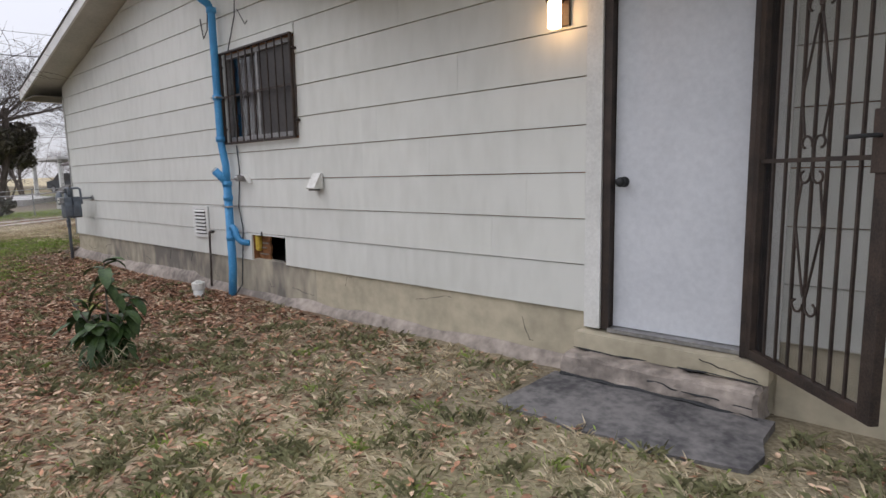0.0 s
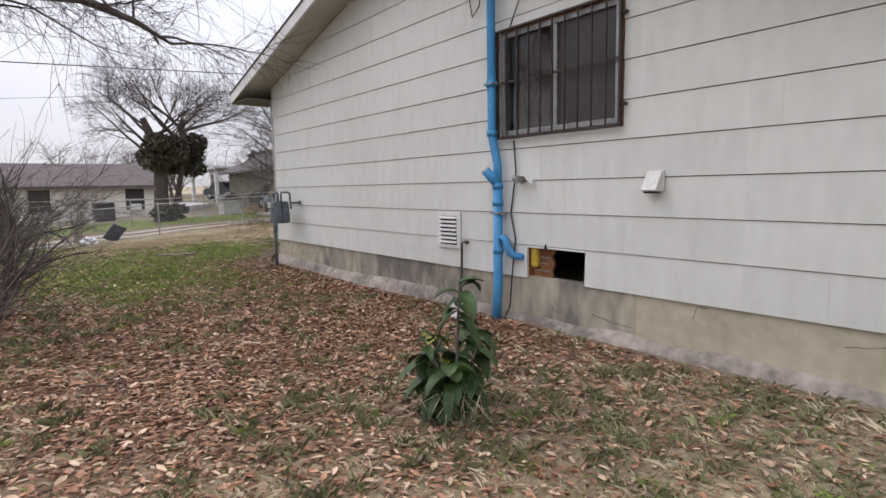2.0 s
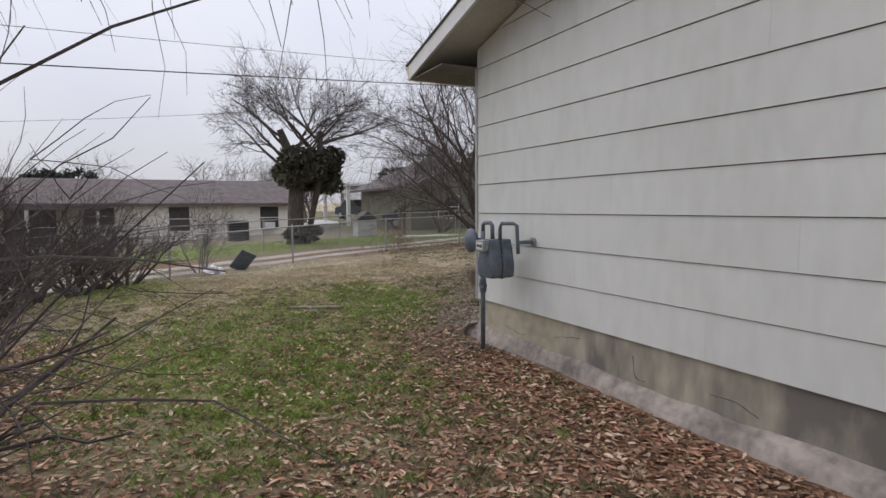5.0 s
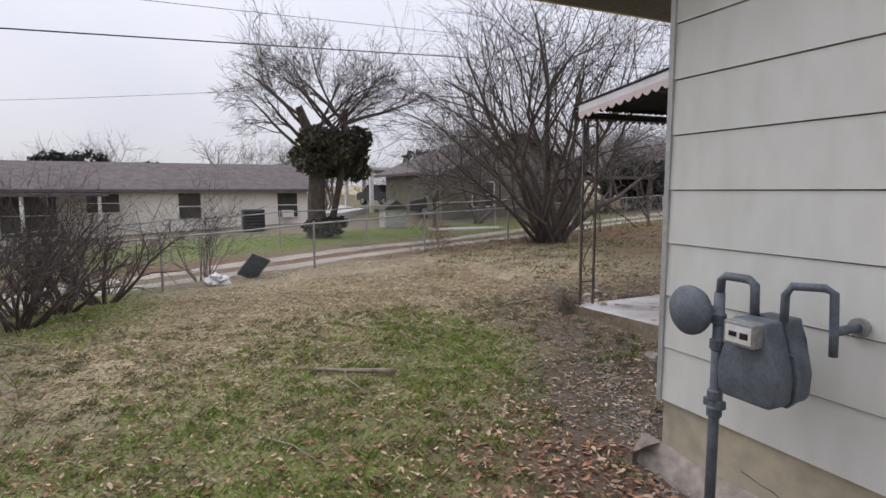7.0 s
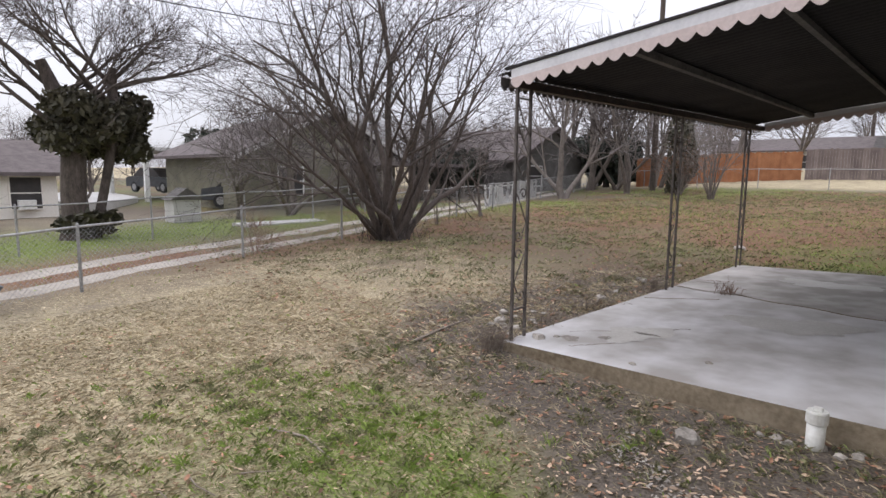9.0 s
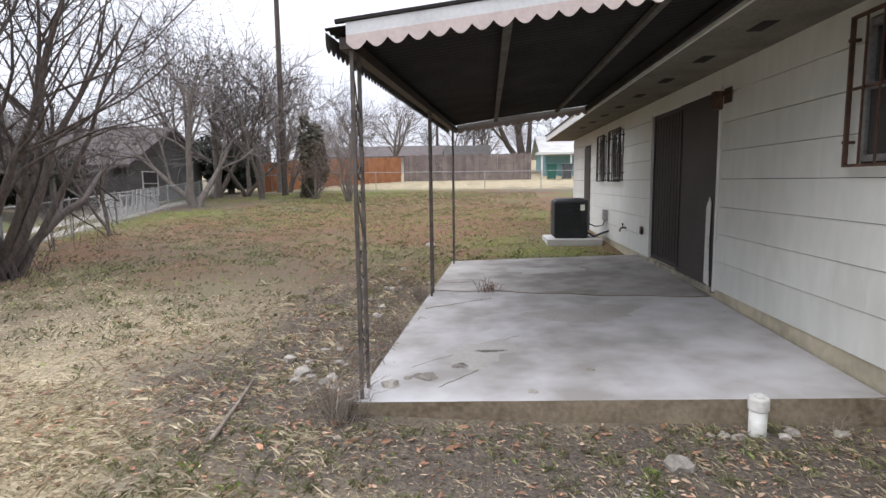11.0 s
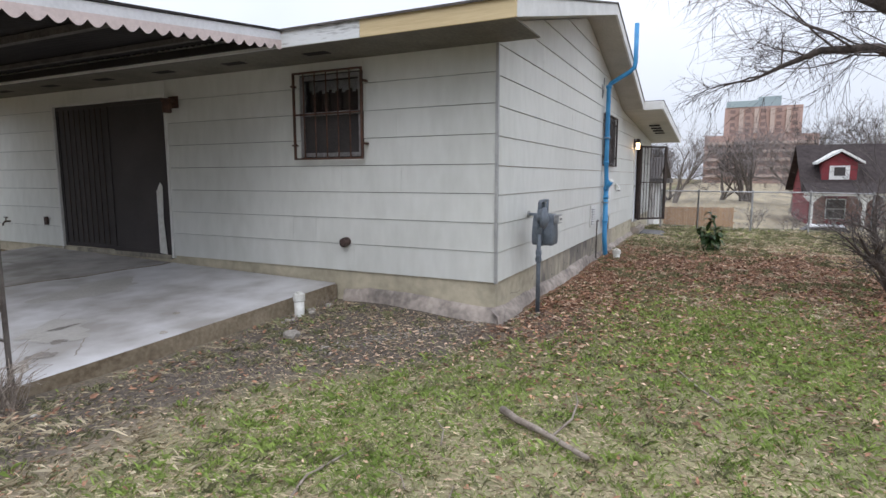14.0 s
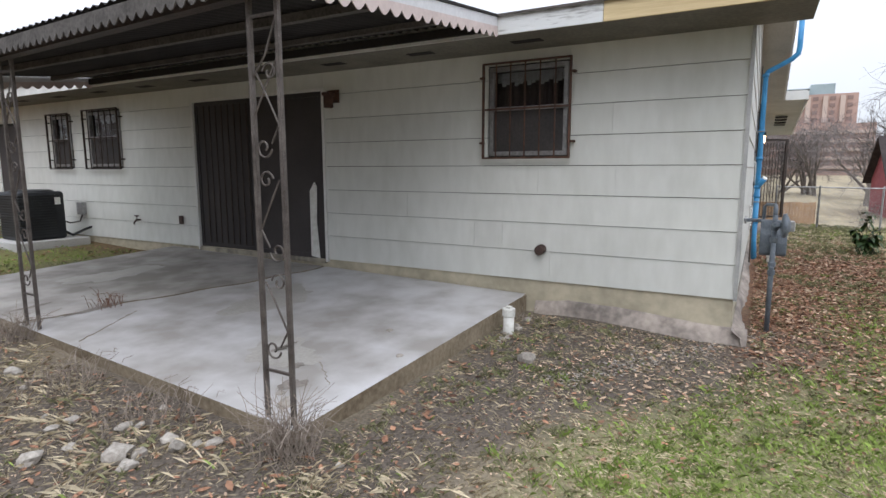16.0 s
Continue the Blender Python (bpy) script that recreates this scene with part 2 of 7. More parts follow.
DARKROOF = mat("black_brown_shingle", (0.028, 0.023, 0.022), (0.065, 0.052, 0.05), 3, 0.95, bump=0.4, fine=30, spec=0.2)
FENCETAN = mat("tan_fence", (0.26, 0.16, 0.09), (0.38, 0.25, 0.15), 2, 0.9, bump=0.2, rnd=0.12)
# distant panes: the haze before the tower is put into this pale colour
TOWERW = mat("hazed_tower_window", (0.20, 0.14, 0.125), (0.27, 0.19, 0.17), 0.1, 0.5, bump=0.0)
FELT = mat("black_sheathing_felt", (0.03, 0.03, 0.03), (0.06, 0.058, 0.055), 5, 0.95, bump=0.1)
CORNER = mat("corner_metal", (0.36, 0.36, 0.35), (0.5, 0.5, 0.48), 8, 0.5, 0.3, bump=0.1)
DIMWALL = mat("dim_grey_siding", (0.09, 0.085, 0.08), (0.17, 0.165, 0.155), 2, 0.9, bump=0.1)
GLASS = bpy.data.materials.new("window_glass")
GLASS.use_nodes = True
gb = GLASS.node_tree.nodes["Principled BSDF"]
gb.inputs["Base Color"].default_value = (0.75, 0.78, 0.78, 1)
gb.inputs["Roughness"].default_value = 0.03
gb.inputs["Transmission Weight"].default_value = 1.0
gb.inputs["IOR"].default_value = 1.45
BULB = bpy.data.materials.new("lamp_glass_lit")
BULB.use_nodes = True
bb = BULB.node_tree.nodes["Principled BSDF"]
bb.inputs["Base Color"].default_value = (0.9, 0.75, 0.55, 1)
bb.inputs["Emission Color"].default_value = (1.0, 0.62, 0.30, 1)
bb.inputs["Emission Strength"].default_value = 9.0

MESH = bpy.data.materials.new("fine_black_gate_mesh")
MESH.use_nodes = True
mn, ml = MESH.node_tree.nodes, MESH.node_tree.links
m_mix, m_clear = mn.new("ShaderNodeMixShader"), mn.new("ShaderNodeBsdfTransparent")
mn["Principled BSDF"].inputs["Base Color"].default_value = (0.02, 0.02, 0.022, 1)
mn["Principled BSDF"].inputs["Roughness"].default_value = 0.7
m_mix.inputs[0].default_value = 0.2
ml.new(m_clear.outputs[0], m_mix.inputs[1])
ml.new(mn["Principled BSDF"].outputs[0], m_mix.inputs[2])
ml.new(m_mix.outputs[0], mn["Material Output"].inputs["Surface"])

# ---- ground material: soil with turf, straw and leaf litter by a colour layer ----
SOIL = bpy.data.materials.new("yard_soil")
SOIL.use_nodes = True
sn, sl = SOIL.node_tree.nodes, SOIL.node_tree.links
sb = sn["Principled BSDF"]
sb.inputs["Roughness"].default_value = 0.97
sb.inputs["Specular IOR Level"].default_value = 0.15
s_attr = sn.new("ShaderNodeVertexColor")
s_attr.layer_name = "cover"
s_sep = sn.new("ShaderNodeSeparateColor")
sl.new(s_attr.outputs["Color"], s_sep.inputs[0])
s_geo = sn.new("ShaderNodeNewGeometry")


def soil_noise(scale, detail, a, b, pa=0.35, pb=0.65):
    t = sn.new("ShaderNodeTexNoise")
    t.inputs["Scale"].default_value, t.inputs["Detail"].default_value = scale, detail
    sl.new(s_geo.outputs["Position"], t.inputs["Vector"])
    r = sn.new("ShaderNodeValToRGB")
    r.color_ramp.elements[0].position, r.color_ramp.elements[1].position = pa, pb
    r.color_ramp.elements[0].color, r.color_ramp.elements[1].color = (*a, 1), (*b, 1)
    sl.new(t.outputs["Fac"], r.inputs[0])
    return t, r


def soil_mix(fac, a, b):
    m = sn.new("ShaderNodeMix")
    m.data_type = "RGBA"
    sl.new(fac, m.inputs["Factor"])
    sl.new(a, m.inputs["A"])
    sl.new(b, m.inputs["B"])
    return m.outputs["Result"]


s_t1, s_dirt = soil_noise(48, 9, (0.05, 0.042, 0.035), (0.175, 0.147, 0.12), 0.3, 0.7)
_, s_green = soil_noise(38, 8, (0.075, 0.105, 0.024), (0.23, 0.28, 0.075))
_, s_straw = soil_noise(34, 8, (0.26, 0.22, 0.135), (0.56, 0.475, 0.325))
_, s_leaf = soil_noise(30, 8, (0.07, 0.038, 0.027), (0.29, 0.165, 0.10))
s_c = soil_mix(s_sep.outputs[1], s_dirt.outputs[0], s_straw.outputs[0])
s_c = soil_mix(s_sep.outputs[0], s_c, s_green.outputs[0])
s_c = soil_mix(s_sep.outputs[2], s_c, s_leaf.outputs[0])
sl.new(s_c, sb.inputs["Base Color"])
s_bump = sn.new("ShaderNodeBump")
s_bump.inputs["Strength"].default_value, s_bump.inputs["Distance"].default_value = 0.4, 0.006
sl.new(s_t1.outputs["Fac"], s_bump.inputs["Height"])
sl.new(s_bump.outputs[0], sb.inputs["Normal"])


# ---- helpers for building ----
def root_of(ob):
    while ob.parent:
        ob = ob.parent
    return ob


def thing(name, at, label, category, group="", kind=""):
    """An Empty at a thing's base; its parts are built in world coordinates and parented to it."""
    e = new(name)
    e.location = at
    e.empty_display_size = 0.1
    return tagged(e, label, category, group, kind)


def part(name, bm, material, parent=None, label="", smooth=False):
    """Links a bmesh built in world coordinates as one mesh object, under a thing or a part of it."""
    if parent is not None:
        off = root_of(parent).location
        bmesh.ops.translate(bm, verts=bm.verts, vec=-Vector(off))
    me = bpy.data.meshes.new(name)
    bmesh.ops.recalc_face_normals(bm, faces=bm.faces)
    bm.to_mesh(me)
    bm.free()
    me.materials.append(material)
    if smooth:
        me.polygons.foreach_set("use_smooth", [True] * len(me.polygons))
    ob = new(name, me)
    if parent is not None:
        ob.parent = parent
    if label:
        ob["label"] = label
    return ob


def raw(name, verts, faces, material, parent=None, label="", smooth=False):
    """The same from plain lists of vertices and faces."""
    v = np.asarray(verts, dtype=np.float64).reshape(-1, 3)
    if parent is not None:
        v = v - np.array(root_of(parent).location)
    me = bpy.data.meshes.new(name)
    me.from_pydata(v.tolist(), [], faces)
    me.materials.append(material)
    if smooth:
        me.polygons.foreach_set("use_smooth", [True] * len(me.polygons))
    ob = new(name, me)
    if parent is not None:
        ob.parent = parent
    if label:
        ob["label"] = label
    return ob


def box(bm, x0, y0, z0, x1, y1, z1, bevel=0.0, m=None):
    r = bmesh.ops.create_cube(bm, size=1.0)
    vs = r["verts"]
    for v in vs:
        v.co = Vector(((x0 + x1) / 2 + v.co.x * (x1 - x0), (y0 + y1) / 2 + v.co.y * (y1 - y0), (z0 + z1) / 2 + v.co.z * (z1 - z0)))
        if m is not None:
            v.co = m @ v.co
    if bevel:
        es = list({e for v in vs for e in v.link_edges})
        bmesh.ops.bevel(bm, geom=es, offset=bevel, segments=2, affect="EDGES", profile=0.5)
    return bm


def boxes(*rows, bevel=0.0, m=None):
    bm = bmesh.new()
    for r in rows:
        box(bm, *r, bevel=bevel, m=m)
    return bm


def tube(bm, pts, r, n=8, caps=True, m=None):
    """A round bar along a line of points; r is one radius or one for each point."""
    pts = [Vector(p) for p in pts]
    if m is not None:
        pts = [m @ p for p in pts]
    rs = [r] * len(pts) if isinstance(r, (int, float)) else r
    rings, ref = [], None
    for i, p in enumerate(pts):
        d = (pts[min(i + 1, len(pts) - 1)] - pts[max(i - 1, 0)]).normalized()
        if ref is None:
            ref = d.orthogonal().normalized()
        ref = (ref - d * ref.dot(d)).normalized()
        o = d.cross(ref)
        rings.append([bm.verts.new(p + (ref * math.cos(2 * math.pi * k / n) + o * math.sin(2 * math.pi * k / n)) * rs[i]) for k in range(n)])
    for a, b in zip(rings, rings[1:]):
        for k in range(n):
            bm.faces.new((a[k], a[(k + 1) % n], b[(k + 1) % n], b[k]))
    if caps:
        bm.faces.new(rings[0][::-1])
        bm.faces.new(rings[-1])
    return bm


def tubes(rows, n=8, m=None):
    bm = bmesh.new()
    for pts, r in rows:
        tube(bm, pts, r, n, m=m)
    return bm


def prism(bm, poly, axis, d0, d1):
    """A flat outline extruded along an axis: 'y' takes (x, z) pairs, 'x' takes (y, z), 'z' takes (x, y)."""
    def at(a, b, d):
        return {"y": (a, d, b), "x": (d, a, b), "z": (a, b, d)}[axis]
    lo = [bm.verts.new(at(a, b, d0)) for a, b in poly]
    hi = [bm.verts.new(at(a, b, d1)) for a, b in poly]
    bm.faces.new(lo)
    bm.faces.new(hi[::-1])
    for i in range(len(poly)):
        j = (i + 1) % len(poly)
        bm.faces.new((lo[i], hi[i], hi[j], lo[j]))
    return bm


def clip(poly, a, b, c):
    """The part of a convex outline where a*x + b*z <= c."""
    out = []
    for i, p in enumerate(poly):
        q = poly[(i + 1) % len(poly)]
        fp, fq = a * p[0] + b * p[1] - c, a * q[0] + b * q[1] - c
        if fp <= 0:
            out.append(p)
        if fp * fq < 0:
            t = fp / (fp - fq)
            out.append((p[0] + t * (q[0] - p[0]), p[1] + t * (q[1] - p[1])))
    return out


def cut_rects(u0, u1, z0, z1, holes):
    """The rectangle less the holes, as rectangles."""
    rects = [(u0, u1, z0, z1)]
    for a0, a1, b0, b1 in holes:
        nxt = []
        for r0, r1, s0, s1 in rects:
            if a1 <= r0 or a0 >= r1 or b1 <= s0 or b0 >= s1:
                nxt.append((r0, r1, s0, s1))
                continue
            if a0 > r0:
                nxt.append((r0, a0, s0, s1))
            if a1 < r1:
                nxt.append((a1, r1, s0, s1))
            m0, m1 = max(a0, r0), min(a1, r1)
            if b0 > s0:
                nxt.append((m0, m1, s0, b0))
            if b1 < s1:
                nxt.append((m0, m1, b1, s1))
        rects = nxt
    return [r for r in rects if r[1] - r[0] > 0.004 and r[3] - r[2] > 0.004]


def arc(cx, cz, r0, r1, a0, a1, n=12):
    """A flat spiral as (u, z) pairs, from radius r0 to r1 and angle a0 to a1 in degrees."""
    return [(cx + (r0 + (r1 - r0) * i / n) * math.cos(radians(a0 + (a1 - a0) * i / n)), cz + (r0 + (r1 - r0) * i / n) * math.sin(radians(a0 + (a1 - a0) * i / n))) for i in range(n + 1)]


def lattice(u, v, seed):
    """Repeatable random numbers at whole places."""
    h = (u.astype(np.int64) * 374761393 + v.astype(np.int64) * 668265263 + seed * 1274126177) & 0xFFFFFFFF
    h = ((h ^ (h >> 13)) * 1274126177) & 0xFFFFFFFF
    return ((h ^ (h >> 16)) & 0xFFFF) / 65535.0


def field(x, y, size, seed=0):
    """Smooth noise from 0 to 1 over the plan."""
    total, amp, norm = 0.0, 1.0, 0.0
    for o in range(3):
        u, v = np.asarray(x) / size * 2 ** o, np.asarray(y) / size * 2 ** o
        i, j = np.floor(u), np.floor(v)
        f, g = u - i, v - j
        f, g = f * f * (3 - 2 * f), g * g * (3 - 2 * g)
        n = (lattice(i, j, seed + o) * (1 - f) + lattice(i + 1, j, seed + o) * f) * (1 - g) + (lattice(i, j + 1, seed + o) * (1 - f) + lattice(i + 1, j + 1, seed + o) * f) * g
        total, norm, amp = total + n * amp, norm + amp, amp * 0.5
    return total / norm


def blob(x, y, cx, cy, rx, ry):
    return np.exp(-(((np.asarray(x) - cx) / rx) ** 2 + ((np.asarray(y) - cy) / ry) ** 2))


def ground_z(x, y):
    """The lie of the land: level by the gable, rising past the patio, falling to the street."""
    x, y = np.asarray(x, dtype=float), np.asarray(y, dtype=float)
    d = np.clip(y - 4.0, 0, 80)
    east = np.clip(x - 1.5, 0, 18.5)
    z = 0.17 + 0.028 * d + 0.00045 * d * d - 0.085 * east - 0.004 * np.clip(-24 - x, 0, 60)
    z = z - 0.02 * np.clip(-y - 0.5, 0, 10)
    z = z - 0.35 * d / 40 * np.clip((-24 - x) / 12, 0, 1)
    z = z - 0.045 * np.clip(4.6 - y, 0, 12) * np.clip((-16.5 - x) / 4, 0, 1)
    z = z - 1.05 * np.exp(-(((x - 13.5) / 3.4) ** 4))
    z = z + 0.06 * np.exp(-(((x + 12.0) / 0.9) ** 2 + ((y - 4.7) / 0.9) ** 2))
    return z + 0.05 * (field(x, y, 2.3, 5) - 0.5) + 0.025 * (field(x, y, 0.5, 9) - 0.5)


def gz(x, y):
    return float(ground_z(np.array([x]), np.array([y]))[0])


# ---- ground ----
def cover(x, y):
    """How much turf, straw and leaf litter lies at a place."""
    n1, n2, n3 = field(x, y, 1.3, 21), field(x, y, 0.9, 33), field(x, y, 1.7, 47)
    green = 0.85 * blob(x, y, -11.6, 1.1, 2.3, 1.4) + 0.6 * blob(x, y, -13.9, 2.9, 1.6, 1.2) + 0.5 * blob(x, y, -15.1, 3.6, 1.3, 0.9) + 0.8 * blob(x, y, -19.0, -0.6, 2.5, 1.0)
    green += 1.1 * blob(x, y, -28.5, 8, 3.0, 8) + 0.5 * blob(x, y, -20.5, 31, 4, 3) + 0.35 * blob(x, y, -12.5, 13, 2.5, 2.2) + 0.5 * blob(x, y, -28, 1, 4, 4) + 0.35 * blob(x, y, -1, 1.2, 2.5, 1.3) + 0.3 * blob(x, y, -18, 18, 6, 8)
    straw = 0.24 + 1.1 * blob(x, y, -17.3, 3.2, 3.0, 2.6) + 0.75 * blob(x, y, -15.3, 1.0, 2.2, 1.3) + 0.6 * blob(x, y, -18.5, 8.5, 3.5, 3.0) + 0.35 * blob(x, y, -2.0, 1.6, 2.6, 2.2) + 0.9 * np.clip((np.asarray(y) - 33) / 3, 0, 1) + 0.5 * blob(x, y, -2, -0.5, 4, 1.6) + 0.4 * np.clip((np.asarray(x) - 2) / 3, 0, 1)
    leaf = 0.9 * blob(x, y, -8.2, 3.1, 2.8, 0.5) + 0.95 * blob(x, y, -7.6, 2.2, 3.3, 1.3) + 0.8 * blob(x, y, -6.0, 0.6, 2.8, 1.4) + 0.9 * blob(x, y, -10, -0.9, 3.5, 0.9) + 0.45 * blob(x, y, -23.5, 6, 2, 9) + 0.75 * blob(x, y, -17.5, 18, 7, 8) + 0.4 * blob(x, y, -14, 26, 8, 5)
    back = np.clip((np.asarray(y) - 9.0) / 4, 0, 1) * np.clip((33.5 - np.asarray(y)) / 2, 0, 1)
    green = green + 0.7 * back * np.clip(2.2 * field(x, y, 3.1, 71) - 0.75, 0, 1)
    straw = straw * (1 - 0.9 * np.clip((np.asarray(y) - 6.5) / 4, 0, 1) * np.clip((33.5 - np.asarray(y)) / 2, 0, 1) * np.clip(2.8 * field(x, y, 2.4, 73) - 0.5, 0, 1))
    leaf = leaf + 0.8 * back * np.clip(2.4 * field(x, y, 1.6, 79) - 0.9, 0, 1) + 0.8 * blob(x, y, -23.6, 2.0, 1.0, 6)
    bare = blob(x, y, -12.7, 4.3, 1.0, 0.9) + 0.7 * blob(x, y, -14.6, 4.9, 1.3, 0.6) + 0.6 * blob(x, y, -11.2, 3.0, 0.8, 0.5) + 1.0 * blob(x, y, -16.0, 6.0, 1.1, 1.3) + 0.7 * blob(x, y, -15.8, 8.6, 0.7, 2.2)
    green = np.clip(green * (0.25 + 1.5 * n1) - 0.8 * bare, 0, 1)
    straw = np.clip(straw * (0.4 + 1.2 * n2) - 0.9 * bare, 0, 1)
    leaf = np.clip(leaf * (0.45 + 1.1 * n3) - 0.3 * bare, 0, 1)
    n4 = field(x, y, 0.3, 61)
    return np.clip(green * (0.4 + 1.2 * n4), 0, 1), np.clip(straw * (0.55 + 0.9 * n4), 0, 1), np.clip(leaf * (1.3 - 0.6 * n4), 0, 1)


def lines_between(spans):
    out = []
    for a, b, step in spans:
        out += list(np.arange(a, b, step))
    return np.array(out + [spans[-1][1]])


gx = lines_between([(-600, -100, 50), (-100, -45, 5), (-45, -24, 1.0), (-24, 3, 0.14), (3, 30, 1.0), (30, 100, 7), (100, 600, 50)])
gy = lines_between([(-600, -60, 60), (-60, -12, 4), (-12, -3, 0.6), (-3, 12, 0.14), (12, 46, 0.5), (46, 100, 6), (100, 700, 60)])
mx, my = np.meshgrid(gx, gy)
mx, my = mx.ravel(), my.ravel()
mz = ground_z(mx, my)
nx, ny = len(gx), len(gy)
ids = np.arange(nx * ny).reshape(ny, nx)
quads = np.stack([ids[:-1, :-1], ids[:-1, 1:], ids[1:, 1:], ids[1:, :-1]], -1).reshape(-1, 4)
ground = raw("ground", np.stack([mx, my, mz], -1), quads.tolist(), SOIL, smooth=True)
tagged(ground, "winter yard of dry grass, green patches and leaf litter", "ground", kind="structure")
cg, cs, cl = cover(mx, my)
lay = ground.data.color_attributes.new("cover", "FLOAT_COLOR", "POINT")
lay.data.foreach_set("color", np.stack([cg, cs, cl, np.ones_like(cg)], -1).ravel().astype(np.float32))

# the line of the alley fence: a start and a way along it
FENCE_A, FENCE_WAY = Vector((-21.75, 4.7)), Vector((-0.27, 0.963))
FENCE_OUT = Vector((-0.963, -0.27))


def along(s, out=0.0):
    p = FENCE_A + FENCE_WAY * s + FENCE_OUT * out
    return p.x, p.y


def strip(name, s0, s1, outs, lift, material, label, step=0.6, wav=0.0):
    """A strip of road that follows the alley fence and the land."""
    v, f = [], []
    ss = np.arange(s0, s1 + step, step)
    for s in ss:
        for k, o in enumerate(outs):
            o2 = o + wav * (float(field(np.array([s]), np.array([k * 7.0]), 1.5, 3)[0]) - 0.5)
            x, y = along(s, o2)
            v.append((x, y, gz(x, y) + (lift if 0 < k < len(outs) - 1 else -0.01)))
    w = len(outs)
    for i in range(len(ss) - 1):
        for k in range(w - 1):
            f.append((i * w + k, i * w + k + 1, (i + 1) * w + k + 1, (i + 1) * w + k))
    return tagged(raw(name, v, f, material, smooth=True), label, "road", kind="structure")


strip("road", -20, 60, (0.45, 0.6, 1.0, 1.25), 0.012, ALLEY, "pale gravel wheel track of the back alley", wav=0.3)
strip("road", -20, 60, (1.75, 1.9, 2.5, 2.7), 0.012, ALLEY, "second pale gravel wheel track of the back alley", wav=0.35)

# ---- the house: walls ----
GY, RX = 3.43, -11.59          # outer faces of the gable wall and the rear wall
FRONT_X, NORTH_Y = 2.4, 18.9
SILL_Z = 0.590                 # lower edge of the siding


def roof_under(x):
    if x < -7.5:
        return 3.01 + 0.25 * (x + 12.35)
    if x < -3.6:
        return 4.2225 - 0.27 * (x + 7.5)
    return 3.17 - 0.06 * (x + 3.6)


ROOF_LINES = [(-0.25, 1, 3.01 + 0.25 * 12.35), (0.27, 1, 4.2225 - 0.27 * 7.5)]
G_HOLES = [(-5.87, -4.56, 1.93, 2.87), (-1.34, -0.40, 0.0, 2.56), (-5.27, -4.88, 0.0, 0.885), (-5.54, -5.27, 0.0, 0.885)]
R_HOLES = [(5.05, 5.92, 1.93, 2.86), (8.30, 10.84, 0.0, 2.78), (12.74, 13.66, 1.84, 2.77), (14.24, 14.86, 1.84, 2.75), (16.15, 16.95, 0.5, 2.66)]
COURSES = [SILL_Z] + [0.903 + 0.299 * k for k in range(12)]
REAR_COURSES = [SILL_Z] + [0.910 + 0.303 * k for k in range(12)]


def low_roof(poly):
    return clip(poly, 0.06, 1, 3.17 - 0.06 * 3.6)


def gable_clip(poly):
    """Cut an outline to the space under the roof."""
    out = []
    left = clip([p for p in poly], 1, 0, -3.6)
    right = clip([p for p in poly], -1, 0, 3.6)
    for a, b, c in ROOF_LINES:
        left = clip(left, a, b, c) if len(left) > 2 else left
    right = low_roof(right) if len(right) > 2 else right
    return [p for p in (left, right) if len(p) > 2]


wall_gable = thing("wall_south", ((RX + FRONT_X) / 2, GY, 0.2), "gable end wall clad in cream lap siding", "wall", kind="structure")
bm = bmesh.new()
for u0, u1, z0, z1 in cut_rects(RX + 0.02, FRONT_X, SILL_Z, 4.3, G_HOLES):
    for p in gable_clip([(u0, z0), (u1, z0), (u1, z1), (u0, z1)]):
        prism(bm, p, "y", GY + 0.02, GY + 0.12)
part("core", bm, SHEATH, wall_gable)

wall_rear = thing("wall_west", (RX, (GY + NORTH_Y) / 2, 0.2), "long rear wall clad in cream lap siding", "wall", kind="structure")
bm = bmesh.new()
for u0, u1, z0, z1 in cut_rects(GY + 0.02, NORTH_Y, SILL_Z, 3.03, R_HOLES):
    box(bm, RX + 0.02, u0, z0, RX + 0.12, u1, z1)
part("core", bm, FELT, wall_rear)
rng = random.Random(4)


def board(poly, axis, face):
    """A lap board: its lower edge stands proud of the board under it."""
    bm = bmesh.new()
    z_low, z_high = min(p[1] for p in poly), max(p[1] for p in poly)
    sign = 1.0
    lo, hi = [], []
    for a, b in poly:
        t = (b - z_low) / max(0.28, z_high - z_low)
        out = face + 0.003 * t - 0.006 * (1 - t) * sign
        lo.append(bm.verts.new((a, out, b) if axis == "y" else (out, a, b)))
        hi.append(bm.verts.new((a, face + 0.02, b) if axis == "y" else (face + 0.02, a, b)))
    bm.faces.new(lo)
    bm.faces.new(hi[::-1])
    for i in range(len(poly)):
        j = (i + 1) % len(poly)
        bm.faces.new((lo[i], hi[i], hi[j], lo[j]))
    return bm


def clad(parent, axis, face, u0, u1, top, holes, joints):
    rows = COURSES if axis == "y" else REAR_COURSES
    for k in range(len(rows) - 1):
        z0, z1 = rows[k] + 0.006, min(rows[k + 1], top)
        if z1 - z0 < 0.03:
            continue
        cuts = [u0] + [j for j in joints[k % len(joints)] if u0 + 0.3 < j < u1 - 0.3] + [u1]
        for a, b in zip(cuts, cuts[1:]):
            for r0, r1, s0, s1 in cut_rects(a + 0.0006, b - 0.0006, z0, z1, holes):
                outline = [(r0, s0), (r1, s0), (r1, s1), (r0, s1)]
                for p in (gable_clip(outline) if axis == "y" else [outline]):
                    if max(q[0] for q in p) - min(q[0] for q in p) > 0.02:
                        part("siding_board", board(p, axis, face), SIDING, parent)


